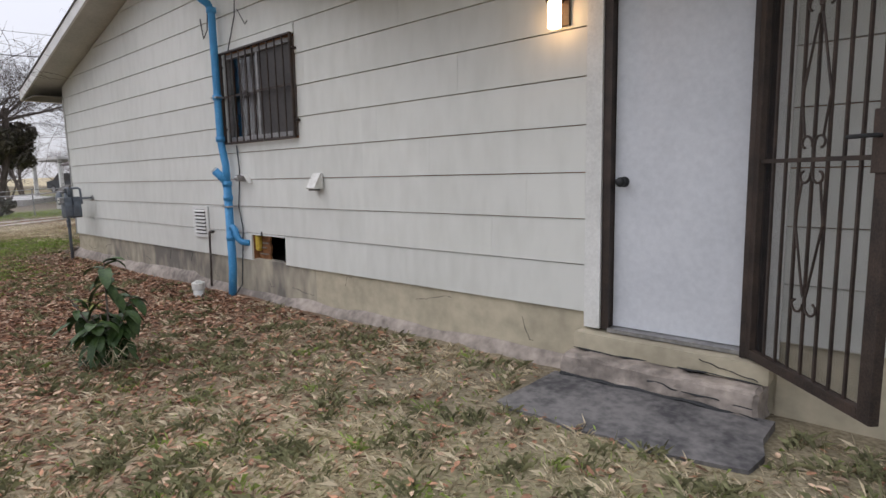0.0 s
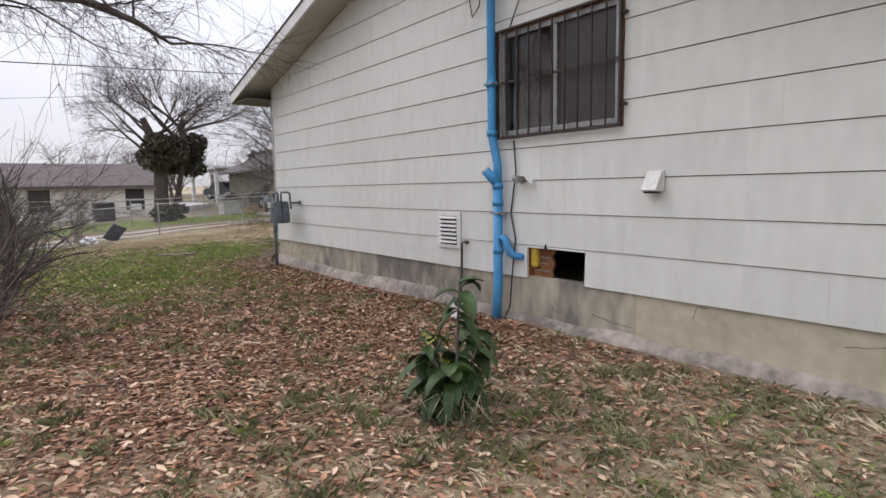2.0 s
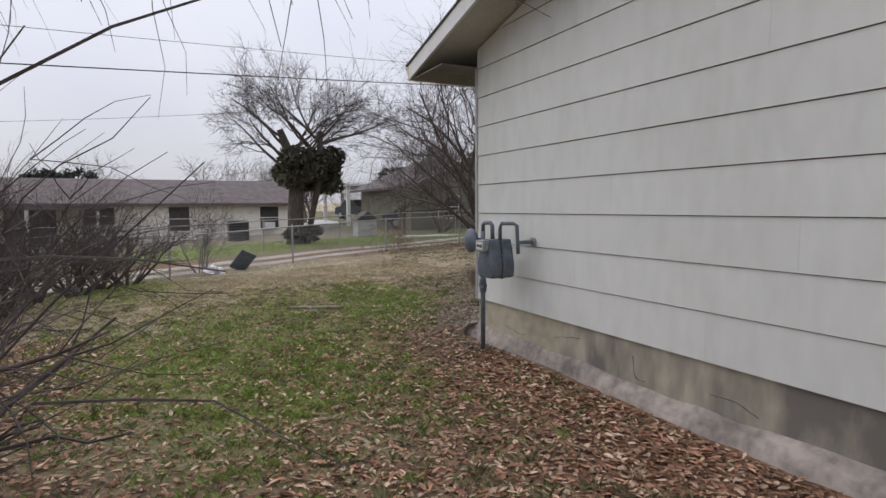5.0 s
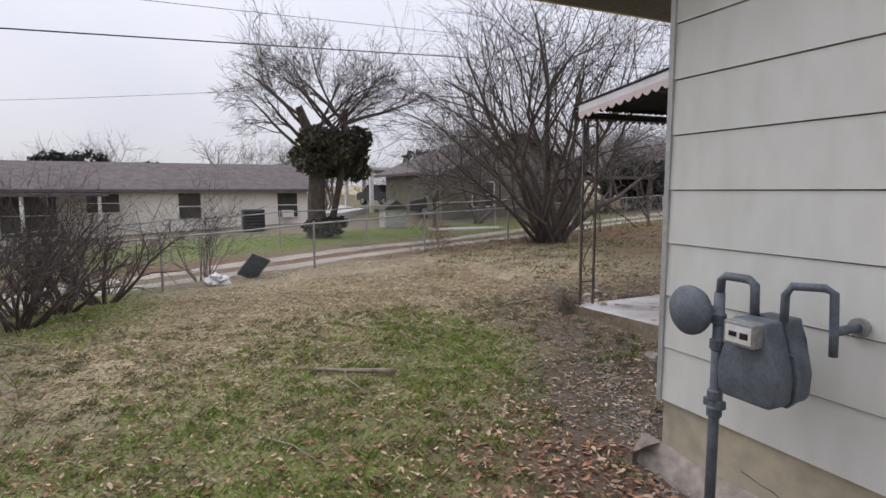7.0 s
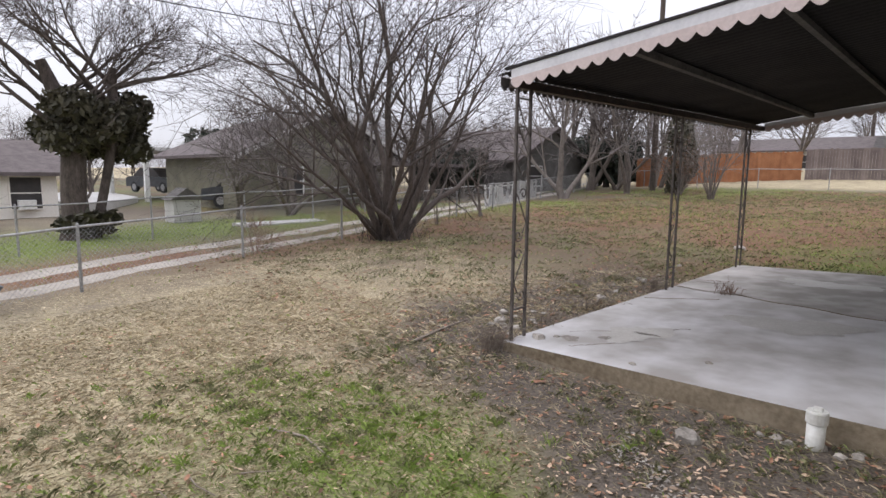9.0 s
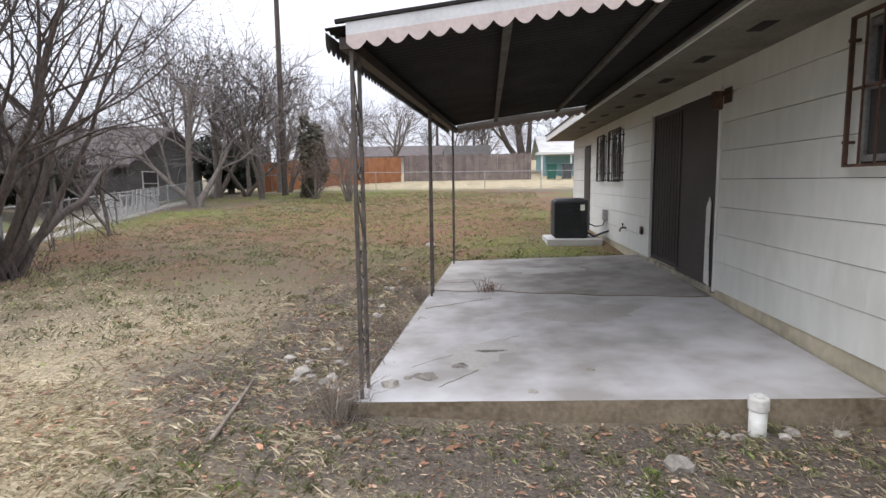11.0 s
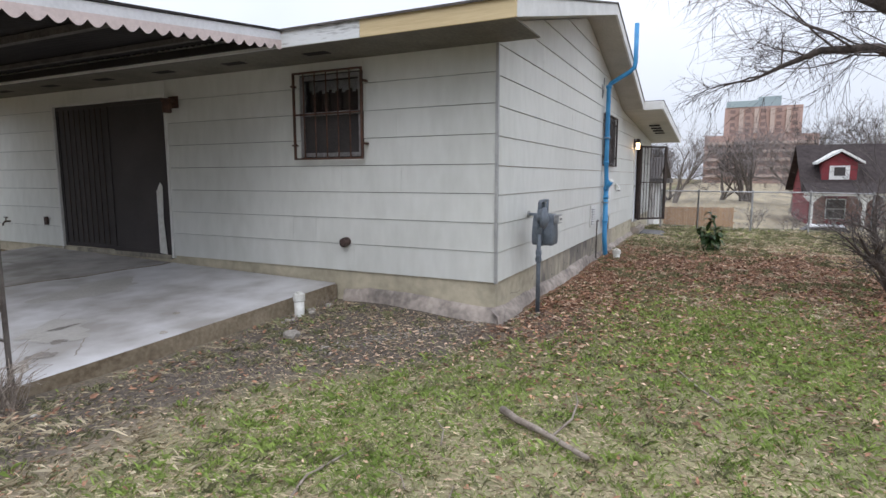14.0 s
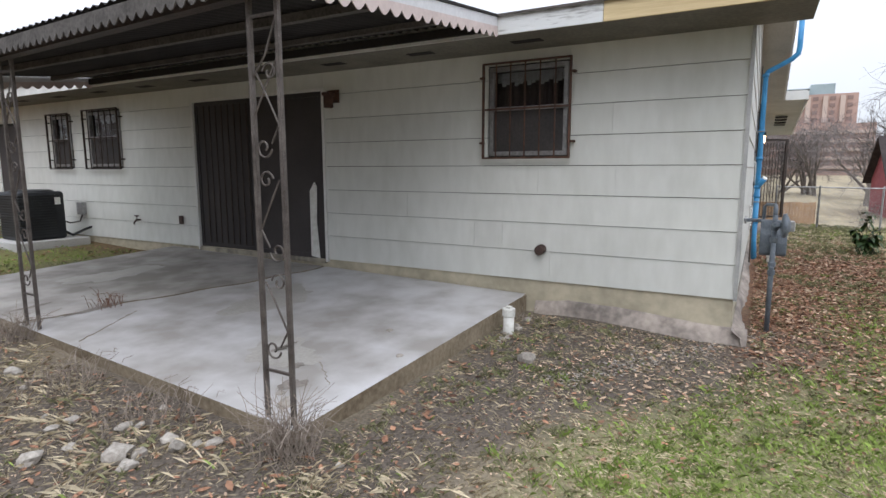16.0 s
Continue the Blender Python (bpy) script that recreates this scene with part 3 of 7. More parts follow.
JOINTS_G = [(-8.75, -5.55, -3.1, 0.5), (-10.0, -6.9, -2.2, 1.0), (-8.2, -5.1, -1.9), (-9.6, -5.38, -2.8), (-7.3, -3.4, 0.2), (-9.9, -6.2, -2.5), (-8.4, -4.4, -1.2)]
JOINTS_R = [(5.2, 8.86, 12.5, 16.2), (6.1, 5.75, 9.8, 13.4), (7.0, 10.6, 14.2), (4.55, 5.35, 8.2, 11.9, 15.5), (5.55, 6.35, 10.0, 13.6), (4.6, 6.4, 10.1), (5.0, 8.6, 12.3)]
JOINTS_R = [tuple(sorted(j)) for j in JOINTS_R]
clad(wall_gable, "y", GY, RX + 0.012, FRONT_X, 4.3, [(-5.90, -4.53, 1.90, 2.90), (-1.45, -0.33, 0.0, 2.62), (-5.542, -4.885, 0.0, 0.885)], JOINTS_G)
clad(wall_rear, "x", RX, GY + 0.012, NORTH_Y, 3.03, [(5.03, 5.94, 1.91, 2.88), (8.26, 10.88, 0.0, 2.82), (12.71, 13.69, 1.81, 2.80), (14.21, 14.89, 1.81, 2.78), (16.1, 17.0, 0.5, 2.7)], JOINTS_R)
tagged(part("trim_corner", boxes((RX - 0.016, GY - 0.016, SILL_Z - 0.005, RX + 0.016, GY + 0.004, 3.02), (RX - 0.016, GY + 0.004, SILL_Z - 0.005, RX + 0.004, GY + 0.016, 3.02)), CORNER), "thin grey metal corner trim of the siding", "trim", kind="structure")
part("wall_east", boxes((FRONT_X - 0.1, GY + 0.12, 0.0, FRONT_X, NORTH_Y, 2.74)), SIDING)["kind"] = "structure"
tagged(bpy.data.objects["wall_east"], "plain cream front wall of the house", "wall")
north = part("wall_north", prism(bmesh.new(), [(RX + 0.12, 0.2), (FRONT_X - 0.1, 0.2), (FRONT_X - 0.1, 2.7), (-3.6, 3.08), (-7.5, 4.14), (RX + 0.12, 3.1)], "y", NORTH_Y - 0.1, NORTH_Y), SIDING)
tagged(north, "plain cream end wall of the house", "wall", kind="structure")
tagged(part("floor", boxes((RX + 0.13, GY + 0.13, 0.46, FRONT_X - 0.11, NORTH_Y - 0.11, 0.52)), CONCRETE), "bare floor inside the house", "floor", kind="structure")
tagged(part("ceiling", boxes((RX + 0.13, GY + 0.13, 2.93, FRONT_X - 2.6, NORTH_Y - 0.11, 2.96)), SOFFIT), "plain ceiling inside the house", "ceiling", kind="structure")

# foundation: a rough concrete skirt and a sloping plaster footing along it
foundation = thing("foundation", (RX, GY, 0.1), "stained concrete foundation with a pale plaster footing", "foundation", kind="structure")
part("south_skirt", boxes((-10.2, GY + 0.015, -0.4, -4.4, GY + 0.11, SILL_Z + 0.02)), CONCRETE, foundation)
for x0, x1 in ((RX + 0.015, -10.2), (-4.4, -1.46), (-0.34, FRONT_X)):
    part("south_skirt", boxes((x0, GY + 0.015, -0.4, x1, GY + 0.11, SILL_Z + 0.02)), RENDERED, foundation, "tan rendered concrete")
part("door_base", boxes((-1.46, GY + 0.03, -0.4, -0.34, GY + 0.11, 0.46)), RENDERED, foundation)
bm = boxes((RX + 0.015, GY + 0.11, -0.4, RX + 0.11, NORTH_Y, SILL_Z + 0.02))
part("west_skirt", bm, RENDERED, foundation, "tan rendered concrete")


def footing(name, along_x, a0, a1):
    v, f = [], []
    ss = np.arange(a0, a1 + 0.01, 0.12)
    fr = random.Random(8)
    for i, s in enumerate(ss):
        w = 0.075 + 0.09 * (float(field(np.array([s]), np.array([1.0]), 0.5, 3)[0]) - 0.5) + fr.uniform(-0.015, 0.015)
        drop = (0.05 if along_x and s > -7 else 0.0) + 0.07 * (float(field(np.array([s]), np.array([4.0]), 0.45, 5)[0]) - 0.4)
        for k, (o, z) in enumerate(((0.0, 0.31 - drop), (0.03, 0.28 - drop), (w, 0.22 - drop + fr.uniform(-0.025, 0.025)), (w + 0.03, 0.05))):
            if along_x:
                v.append((s, GY + 0.012 - o, z + gz(s, GY - 0.3) - 0.17))
            else:
                v.append((RX + 0.012 - o, s, z + gz(RX - 0.3, s) - 0.17))
    for i in range(len(ss) - 1):
        for k in range(3):
            f.append((i * 4 + k, i * 4 + k + 1, i * 4 + 5 + k, i * 4 + 4 + k))
    raw(name, v, f, FOOTING, foundation, smooth=True)


footing("footing_south", True, RX - 0.12, -1.5)
footing("footing_west", False, GY - 0.12, 5.45)

cr = random.Random(41)
for k in range(12):
    x, z = RX + 0.6 + k * 0.8 + cr.uniform(-0.3, 0.3), cr.uniform(0.36, 0.5)
    a = cr.choice((0.1, -0.15, 1.2, -1.3))
    pts = []
    for t in range(8):
        pts.append((x, GY + 0.015, z))
        x, z = x + 0.05 * math.cos(a) + cr.uniform(-0.012, 0.012), min(0.57, max(0.32, z + 0.05 * math.sin(a) + cr.uniform(-0.012, 0.012)))
    bm = bmesh.new()
    tube(bm, pts, [0.0012 + cr.random() * 0.0022 for _ in pts], 5)
    part("crack", bm, BLACK, foundation)

# ---- roof ----
EAVE_X, RAKE_Y = -12.35, 3.0
RT = 0.17
roof = thing("roof", (-7.5, 10, 2.95), "low gabled roof with dark shingles and boxed eaves", "roof", kind="structure")
up = [(EAVE_X, 3.01), (-7.5, 4.2225), (-3.6, 3.17), (2.9, 2.78)]


def slope_slab(bm, p, q, y0, y1, t0, t1):
    """A sheet of roof between two points of the profile, t0 to t1 above its lower line."""
    prism(bm, [(p[0], p[1] + t0), (q[0], q[1] + t0), (q[0], q[1] + t1), (p[0], p[1] + t1)], "y", y0, y1)


bm = bmesh.new()
for p, q in zip(up, up[1:]):
    y0 = RAKE_Y + 0.01 if q[0] < 2 else 2.61
    slope_slab(bm, p, q, y0, NORTH_Y + 0.4, 0.012, RT - 0.01)
part("roof_deck", bm, SOFFIT, roof)
bm = bmesh.new()
for i, (p, q) in enumerate(zip(up, up[1:])):
    p2 = (p[0] - 0.05, p[1] - 0.0125) if i == 0 else p
    y0 = RAKE_Y - 0.035 if i < 2 else 2.57
    slope_slab(bm, p2, q, y0, NORTH_Y + 0.43, RT - 0.008, RT + 0.014)
part("shingles", bm, SHINGLE, roof, "dark grey asphalt shingles")
bm = bmesh.new()
for i, (p, q) in enumerate(zip(up[:2], up[1:3])):
    slope_slab(bm, p, q, RAKE_Y - 0.022, RAKE_Y + 0.008, 0.0, RT - 0.01)
part("rake_board", bm, TRIM, roof, "white painted rake board")
bm = bmesh.new()
slope_slab(bm, up[2], up[3], 2.575, 2.605, -0.01, RT - 0.01)
box(bm, -3.63, 2.605, 3.16, -3.60, RAKE_Y - 0.024, 3.34)
part("porch_rake_board", bm, TRIM, roof)
part("eave_fascia", boxes((EAVE_X - 0.024, RAKE_Y - 0.02, 3.005, EAVE_X, 4.53, 3.175)), PINE, roof, "unpainted yellow pine fascia board")
part("eave_fascia", boxes((EAVE_X - 0.022, 4.535, 3.005, EAVE_X, 5.95, 3.175)), WORN, roof, "fascia board with peeling white paint")
part("eave_fascia", boxes((EAVE_X - 0.022, 5.955, 3.005, EAVE_X, NORTH_Y + 0.4, 3.175)), TRIM, roof)
# this board's darker colour stands in for the eave's own shade
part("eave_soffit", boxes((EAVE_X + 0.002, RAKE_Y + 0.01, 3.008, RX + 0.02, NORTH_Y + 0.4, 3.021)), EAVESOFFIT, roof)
bm = bmesh.new()
for k in range(9):
    box(bm, -12.05, 5.2 + k * 1.2, 3.003, -11.93, 5.5 + k * 1.2, 3.0075)
part("soffit_vents", bm, AWNDARK, roof)
bm = bmesh.new()
for k in range(4):
    box(bm, -1.4 + k * 0.5, 2.85, 2.99 - k * 0.03, -1.25 + k * 0.5, 3.1, 3.015 - k * 0.03)
part("porch_soffit_vents", bm, AWNDARK, roof)

vent = thing("roof_vent", (-10.2, 8.2, 3.6), "low grey metal roof vent on the shingles", "roof vent")
part("stack", boxes((-10.25, 8.1, 3.4, -10.1, 8.25, 3.82)), GALV, vent)
part("cap", boxes((-10.34, 8.0, 3.82, -10.0, 8.36, 3.85), bevel=0.008), GALV, vent)


# ---- windows and doors of the house ----
def wall_frame(axis, face):
    """Maps (along the wall, out of it, up) to the world."""
    if axis == "y":
        return lambda u, o, z: (u, face - o, z)
    return lambda u, o, z: (face - o, u, z)


def fbox(bm, F, u0, o0, z0, u1, o1, z1, bevel=0.0):
    a, b = F(u0, o0, z0), F(u1, o1, z1)
    return box(bm, min(a[0], b[0]), min(a[1], b[1]), min(a[2], b[2]), max(a[0], b[0]), max(a[1], b[1]), max(a[2], b[2]), bevel)


def window(name, axis, face, u0, u1, z0, z1, label, upright=False, lace=True):
    F = wall_frame(axis, face)
    w = thing(name, F((u0 + u1) / 2, 0, z0), label, "window", kind="structure")
    bm = bmesh.new()
    t = 0.045
    for a0, a1, b0, b1 in ((u0, u1, z0, z0 + t), (u0, u1, z1 - t, z1), (u0, u0 + t, z0 + t, z1 - t), (u1 - t, u1, z0 + t, z1 - t)):
        fbox(bm, F, a0, -0.06, b0, a1, 0.012, b1, 0.003)
    part("window_frame", bm, ALU, w)
    bm = bmesh.new()
    if upright:
        um = (u0 + u1) / 2
        fbox(bm, F, um - 0.02, -0.045, z0 + t, um + 0.02, 0.004, z1 - t)
        halves = ((u0 + t, um - 0.02, z0 + t, z1 - t), (um + 0.02, u1 - t, z0 + t, z1 - t))
    else:
        zm = (z0 + z1) / 2 + 0.03
        fbox(bm, F, u0 + t, -0.045, zm - 0.02, u1 - t, 0.004, zm + 0.02)
        halves = ((u0 + t, u1 - t, z0 + t, zm - 0.02), (u0 + t, u1 - t, zm + 0.02, z1 - t))
    part("sash_bar", bm, ALU, w)
    for i, (a0, a1, b0, b1) in enumerate(halves):
        bm = bmesh.new()
        fbox(bm, F, a0, -0.035, b0, a1, -0.030, b1)
        p = part("pane", bm, GLASS, w)
        p.visible_shadow = False
    a0, a1, b0, b1 = halves[1] if upright else halves[0]
    bm = bmesh.new()
    fbox(bm, F, a0, -0.018, b0, a1, -0.014, b1)
    part("insect_screen", bm, GLASSDARK, w, "dark insect screen over half the window")
    bm = bmesh.new()
    n = 34
    prof = [(u0 + (u1 - u0) * i / n, -0.16 - 0.018 * math.sin(i * 1.7)) for i in range(n + 1)]
    for (a, o), (b, q) in zip(prof, prof[1:]):
        v = [bm.verts.new(F(*c)) for c in ((a, o, z0 - 0.02), (b, q, z0 - 0.02), (b, q, z1 + 0.02), (a, o, z1 + 0.02), (a, o - 0.004, z0 - 0.02), (b, q - 0.004, z0 - 0.02), (b, q - 0.004, z1 + 0.02), (a, o - 0.004, z1 + 0.02))]
        for f in ((0, 1, 2, 3), (7, 6, 5, 4)):
            bm.faces.new([v[k] for k in f])
    part("curtain", bm, CURTAIN, w, "closed brown curtain behind the glass")
    if lace:
        bm = bmesh.new()
        for i in range(16):
            a = u0 + 0.05 + (u1 - u0 - 0.1) * i / 16
            fbox(bm, F, a, -0.10, z1 - 0.15 - 0.02 * (i % 3), a + (u1 - u0 - 0.1) / 16 - 0.004, -0.094, z1 - 0.05)
        part("valance", bm, LACE, w, "ruffled pale curtain valance")
    return w


window("window_1", "y", GY, -5.87, -4.56, 1.93, 2.87, "sliding aluminium window with a dark screen", True, False)
window("window_2", "x", RX, 5.05, 5.92, 1.93, 2.86, "aluminium sash window with brown curtains")
window("window_3", "x", RX, 12.74, 13.66, 1.84, 2.77, "aluminium sash window in the rear wall")
window("window_4", "x", RX, 14.24, 14.86, 1.84, 2.75, "small aluminium sash window in the rear wall")


def guard(axis, face, u0, u1, z0, z1, bars, label, ornament="", material=RUST, out=0.085):
    """An iron grille on stubs before a window."""
    F = wall_frame(axis, face)
    g = thing("window_guard", F((u0 + u1) / 2, 0, z0), label, "window grille", "iron window guards")
    t = 0.02
    bm = bmesh.new()
    for a0, a1, b0, b1 in ((u0, u1, z0, z0 + t), (u0, u1, z1 - t, z1), (u0, u0 + t, z0 + t, z1 - t), (u1 - t, u1, z0 + t, z1 - t)):
        fbox(bm, F, a0, out, b0, a1, out + 0.032, b1, 0.003)
    part("frame", bm, material, g)
    bm = bmesh.new()
    fbox(bm, F, u0 + t, out + 0.006, (z0 + z1) / 2 + 0.01, u1 - t, out + 0.016, (z0 + z1) / 2 + 0.03)
    part("cross_bar", bm, material, g)
    for i in range(bars):
        u = u0 + (u1 - u0) * (i + 1) / (bars + 1)
        bm = bmesh.new()
        fbox(bm, F, u - 0.006, out + 0.016, z0 + t, u + 0.006, out + 0.028, z1 - t)
        part("bar", bm, material, g)
    for u in (u0 - 0.035, u1 + 0.0):
        for z in (z0 + 0.16, z1 - 0.16):
            bm = bmesh.new()
            fbox(bm, F, u, 0.0, z, u + 0.035, out + 0.02, z + 0.022, 0.003)
            part("stub", bm, material, g)
    if ornament:
        rows = []
        uc = u0 + (u1 - u0) * (0.36 if ornament == "side" else 0.5)
        zm, h = (z0 + z1) / 2, (z1 - z0) * 0.36
        for s in (-1, 1):
            rows.append(([(uc + s * 0.015, zm + h * 0.1), (uc + s * 0.075, zm + h * 0.35), (uc + s * 0.02, zm + h * 0.85)] + [(uc + s * 0.05 + (a - uc) * s, b) for a, b in arc(uc, zm + h * 0.85, 0.03, 0.012, 180, -60)], 0.005))
            rows.append(([(uc + s * 0.015, zm - h * 0.1), (uc + s * 0.075, zm - h * 0.35), (uc + s * 0.02, zm - h * 0.85)] + [(uc + s * 0.05 + (a - uc) * s, b) for a, b in arc(uc, zm - h * 0.85, 0.03, 0.012, 180, 420)], 0.005))
            rows.append(([(uc + s * 0.045 + (a - uc) * s, b) for a, b in arc(uc, zm + 0.05, 0.035, 0.012, 180, 480)], 0.005))
            rows.append(([(uc + s * 0.045 + (a - uc) * s, b) for a, b in arc(uc, zm - 0.03, 0.035, 0.012, 180, -120)], 0.005))
        bm = bmesh.new()
        for pts, r in rows:
            tube(bm, [F(a, out + 0.022, b) for a, b in pts], r, 5)
        part("scrollwork", bm, material, g)
    return g


guard("y", GY, -5.90, -4.53, 1.90, 2.90, 9, "brown iron guard with scrollwork over the gable window", "side", IRON, 0.025)
guard("x", RX, 5.0, 5.975, 1.895, 2.90, 5, "rusty brown iron guard with plain bars over the window", "", RUST, 0.055)
guard("x", RX, 12.68, 13.72, 1.79, 2.81, 5, "dark iron guard with a diamond scroll over the window", "mid", IRON, 0.055)
guard("x", RX, 14.18, 14.92, 1.79, 2.79, 3, "narrow dark iron guard over the small window", "mid", IRON, 0.055)

# back door of the gable wall
door = thing("door_1", (-0.85, GY, 0.5), "plain white flush door with a black knob", "door", kind="structure")
bm = boxes((-1.285, GY + 0.055, 0.515, -0.445, GY + 0.095, 2.545), bevel=0.003)
part("door_leaf", bm, DOORW, door)
part("door_frame", boxes((-1.34, GY - 0.004, 0.5, -1.29, GY + 0.11, 2.56), (-0.44, GY - 0.004, 0.5, -0.40, GY + 0.11, 2.56), (-1.29, GY - 0.004, 2.55, -0.44, GY + 0.11, 2.575)), IRON, door, "dark brown metal door frame")
part("door_casing", boxes((-1.45, GY - 0.022, 0.5, -1.342, GY + 0.005, 2.66), (-0.398, GY - 0.022, 0.5, -0.33, GY + 0.005, 2.66), (-1.342, GY - 0.022, 2.577, -0.398, GY + 0.005, 2.66), bevel=0.003), TRIM, door, "white painted casing board")
part("threshold", boxes((-1.29, GY - 0.02, 0.488, -0.44, GY + 0.1, 0.512)), ALU, door)
bm = bmesh.new()
tube(bm, [(-1.225, GY + 0.056, 1.44), (-1.225, GY + 0.05, 1.44), (-1.225, GY + 0.03, 1.44), (-1.225, GY + 0.015, 1.44), (-1.225, GY - 0.012, 1.44), (-1.225, GY - 0.022, 1.44)], [0.034, 0.032, 0.013, 0.024, 0.030, 0.016], 14)
part("door_knob", bm, BLACK, door, "round black door knob", True)

def rough_box(x0, y0, z0, x1, y1, z1, cell, amp, seed):
    """A worn block of concrete: a fine box with its faces eaten away unevenly."""
    bm = bmesh.new()
    n = [max(2, int((b - a) / cell)) for a, b in ((x0, x1), (y0, y1), (z0, z1))]
    made = {}

    def vert(i, j, k):
        if (i, j, k) not in made:
            p = Vector((x0 + (x1 - x0) * i / n[0], y0 + (y1 - y0) * j / n[1], z0 + (z1 - z0) * k / n[2]))
            q = p * 5.0 + Vector((seed, 0, 0))
            edge = sum(1 for c, m in ((i, n[0]), (j, n[1]), (k, n[2])) if c in (0, m))
            d = amp * (0.5 + noise.noise(q)) * (1.7 if edge > 1 else 0.8) + amp * 0.4 * noise.noise(q * 4)
            c = Vector(((x0 + x1) / 2, y1, z0))
            made[(i, j, k)] = bm.verts.new(p + (c - p).normalized() * d)
        return made[(i, j, k)]

    for i in range(n[0]):
        for k in range(n[2]):
            for j in (0, n[1]):
                bm.faces.new((vert(i, j, k), vert(i + 1, j, k), vert(i + 1, j, k + 1), vert(i, j, k + 1)))
        for j in range(n[1]):
            for k in (0, n[2]):
                bm.faces.new((vert(i, j, k), vert(i + 1, j, k), vert(i + 1, j + 1, k), vert(i, j + 1, k)))
    for j in range(n[1]):
        for k in range(n[2]):
            for i in (0, n[0]):
                bm.faces.new((vert(i, j, k), vert(i, j + 1, k), vert(i, j + 1, k + 1), vert(i, j, k + 1)))
    return bm


# the sill ledge, the step and the broken slab before the door
step = thing("door_step", (-0.9, 3.2, 0.1), "cracked concrete step under the back door", "step", kind="structure")
part("ledge", rough_box(-1.475, 3.325, 0.372, -0.35, GY + 0.03, 0.482, 0.03, 0.006, 3), RENDERED, step)
sr = random.Random(3)
part("step_block", rough_box(-1.53, 3.205, 0.05, -0.36, GY + 0.03, 0.374, 0.022, 0.03, 7), FOOTING, step)
for k, (ax, ay, bx, by) in enumerate(((-1.50, 3.20, -0.37, 3.205), (-1.47, 3.322, -0.38, 3.322), (-0.95, 3.212, -0.40, 3.21), (-0.70, 3.318, -0.40, 3.318))):
    bm = bmesh.new()
    pts = [(ax + (bx - ax) * t / 12, ay + (by - ay) * t / 12 + sr.uniform(-0.012, 0.012), ((0.235, 0.374, 0.30, 0.45)[k] - (0, 0, 0.03, 0.06)[k] * t / 12) + sr.uniform(-0.008, 0.008)) for t in range(13)]
    tube(bm, pts, [0.002 + sr.random() * (0.013 if k == 0 else 0.005 if k < 3 else 0.002) for _ in pts], 5)
    part("crack", bm, BLACK, step)
bm = bmesh.new()
prism(bm, [(-1.62, 2.66), (-1.50, 2.61), (-1.29, 2.635), (-1.12, 2.60), (-0.92, 2.64), (-0.80, 2.60), (-0.69, 2.61), (-0.50, 2.655), (-0.30, 2.70), (-0.27, 2.86), (-0.31, 3.02), (-0.30, 3.24), (-0.9, 3.21), (-1.55, 3.215), (-1.58, 2.95)], "z", 0.05, 0.225)
for v in bm.verts:
    if v.co.z > 0.1:
        v.co.z -= (3.1 - v.co.y) * 0.06 + sr.uniform(0, 0.008)
part("broken_slab", bm, DARKSLAB, step, "dark damp broken concrete slab")

# iron security gate, folded back from the door
HX, HY = -0.47, GY - 0.05
gate_turn = Matrix.Translation((HX, HY, 0.0)) @ Matrix.Rotation(math.atan2(-0.66, 0.61), 4, "Z")
gate = thing("security_gate", (HX, HY, 0.5), "dark brown iron security gate standing open beside the door", "security gate")
W, Z0, Z1 = 0.86, 0.50, 2.54
part("frame", boxes((0, -0.02, Z0, 0.045, 0.02, Z1), (W - 0.07, -0.02, Z0, W, 0.02, Z1), (0.045, -0.02, Z0, W - 0.07, 0.02, Z0 + 0.05), (0.045, -0.02, Z1 - 0.05, W - 0.07, 0.02, Z1), bevel=0.003, m=gate_turn), IRON, gate)
part("screen_mesh", boxes((0.045, 0.009, Z0 + 0.05, W - 0.07, 0.011, Z1 - 0.05), m=gate_turn), MESH, gate, "fine dark mesh behind the bars")
part("cross_bar", boxes((0.045, -0.008, 1.53, W - 0.07, 0.008, 1.55), m=gate_turn), IRON, gate)
for i in range(7):
    u = 0.045 + (W - 0.115) * (i + 1) / 8
    part("bar", boxes((u - 0.006, -0.006, Z0 + 0.05, u + 0.006, 0.006, Z1 - 0.05), m=gate_turn), IRON, gate)
bm = bmesh.new()
uc = 0.43
for s in (-1, 1):
    for k in (-1, 1):
        tube(bm, [(uc + s * 0.01, -0.012, 1.54 + k * 0.62), (uc + s * 0.09, -0.012, 1.54 + k * 0.28), (uc + s * 0.06, -0.012, 1.54 + k * 0.10)], 0.006, 6, m=gate_turn)
        tube(bm, [(uc + s * (a - uc + 0.052), -0.012, 1.54 + k * (b - 1.54)) for a, b in arc(uc, 1.54 + 0.66, 0.045, 0.02, 190, -70)], 0.006, 6, m=gate_turn)
        tube(bm, [(uc + s * (a - uc + 0.048), -0.012, 1.54 + k * (b - 1.54)) for a, b in arc(uc, 1.54 + 0.07, 0.042, 0.018, 200, -80)], 0.006, 6, m=gate_turn)
part("scrollwork", bm, IRON, gate)
part("lock_box", boxes((W - 0.085, -0.028, 1.48, W + 0.006, 0.028, 1.72), bevel=0.004, m=gate_turn), IRON, gate)
bm = bmesh.new()
tube(bm, [(W - 0.04, -0.03, 1.62), (W - 0.04, -0.07, 1.62), (W - 0.15, -0.075, 1.62)], 0.009, 8, m=gate_turn)
part("lever_handle", bm, BLACK, gate, "black lever handle")
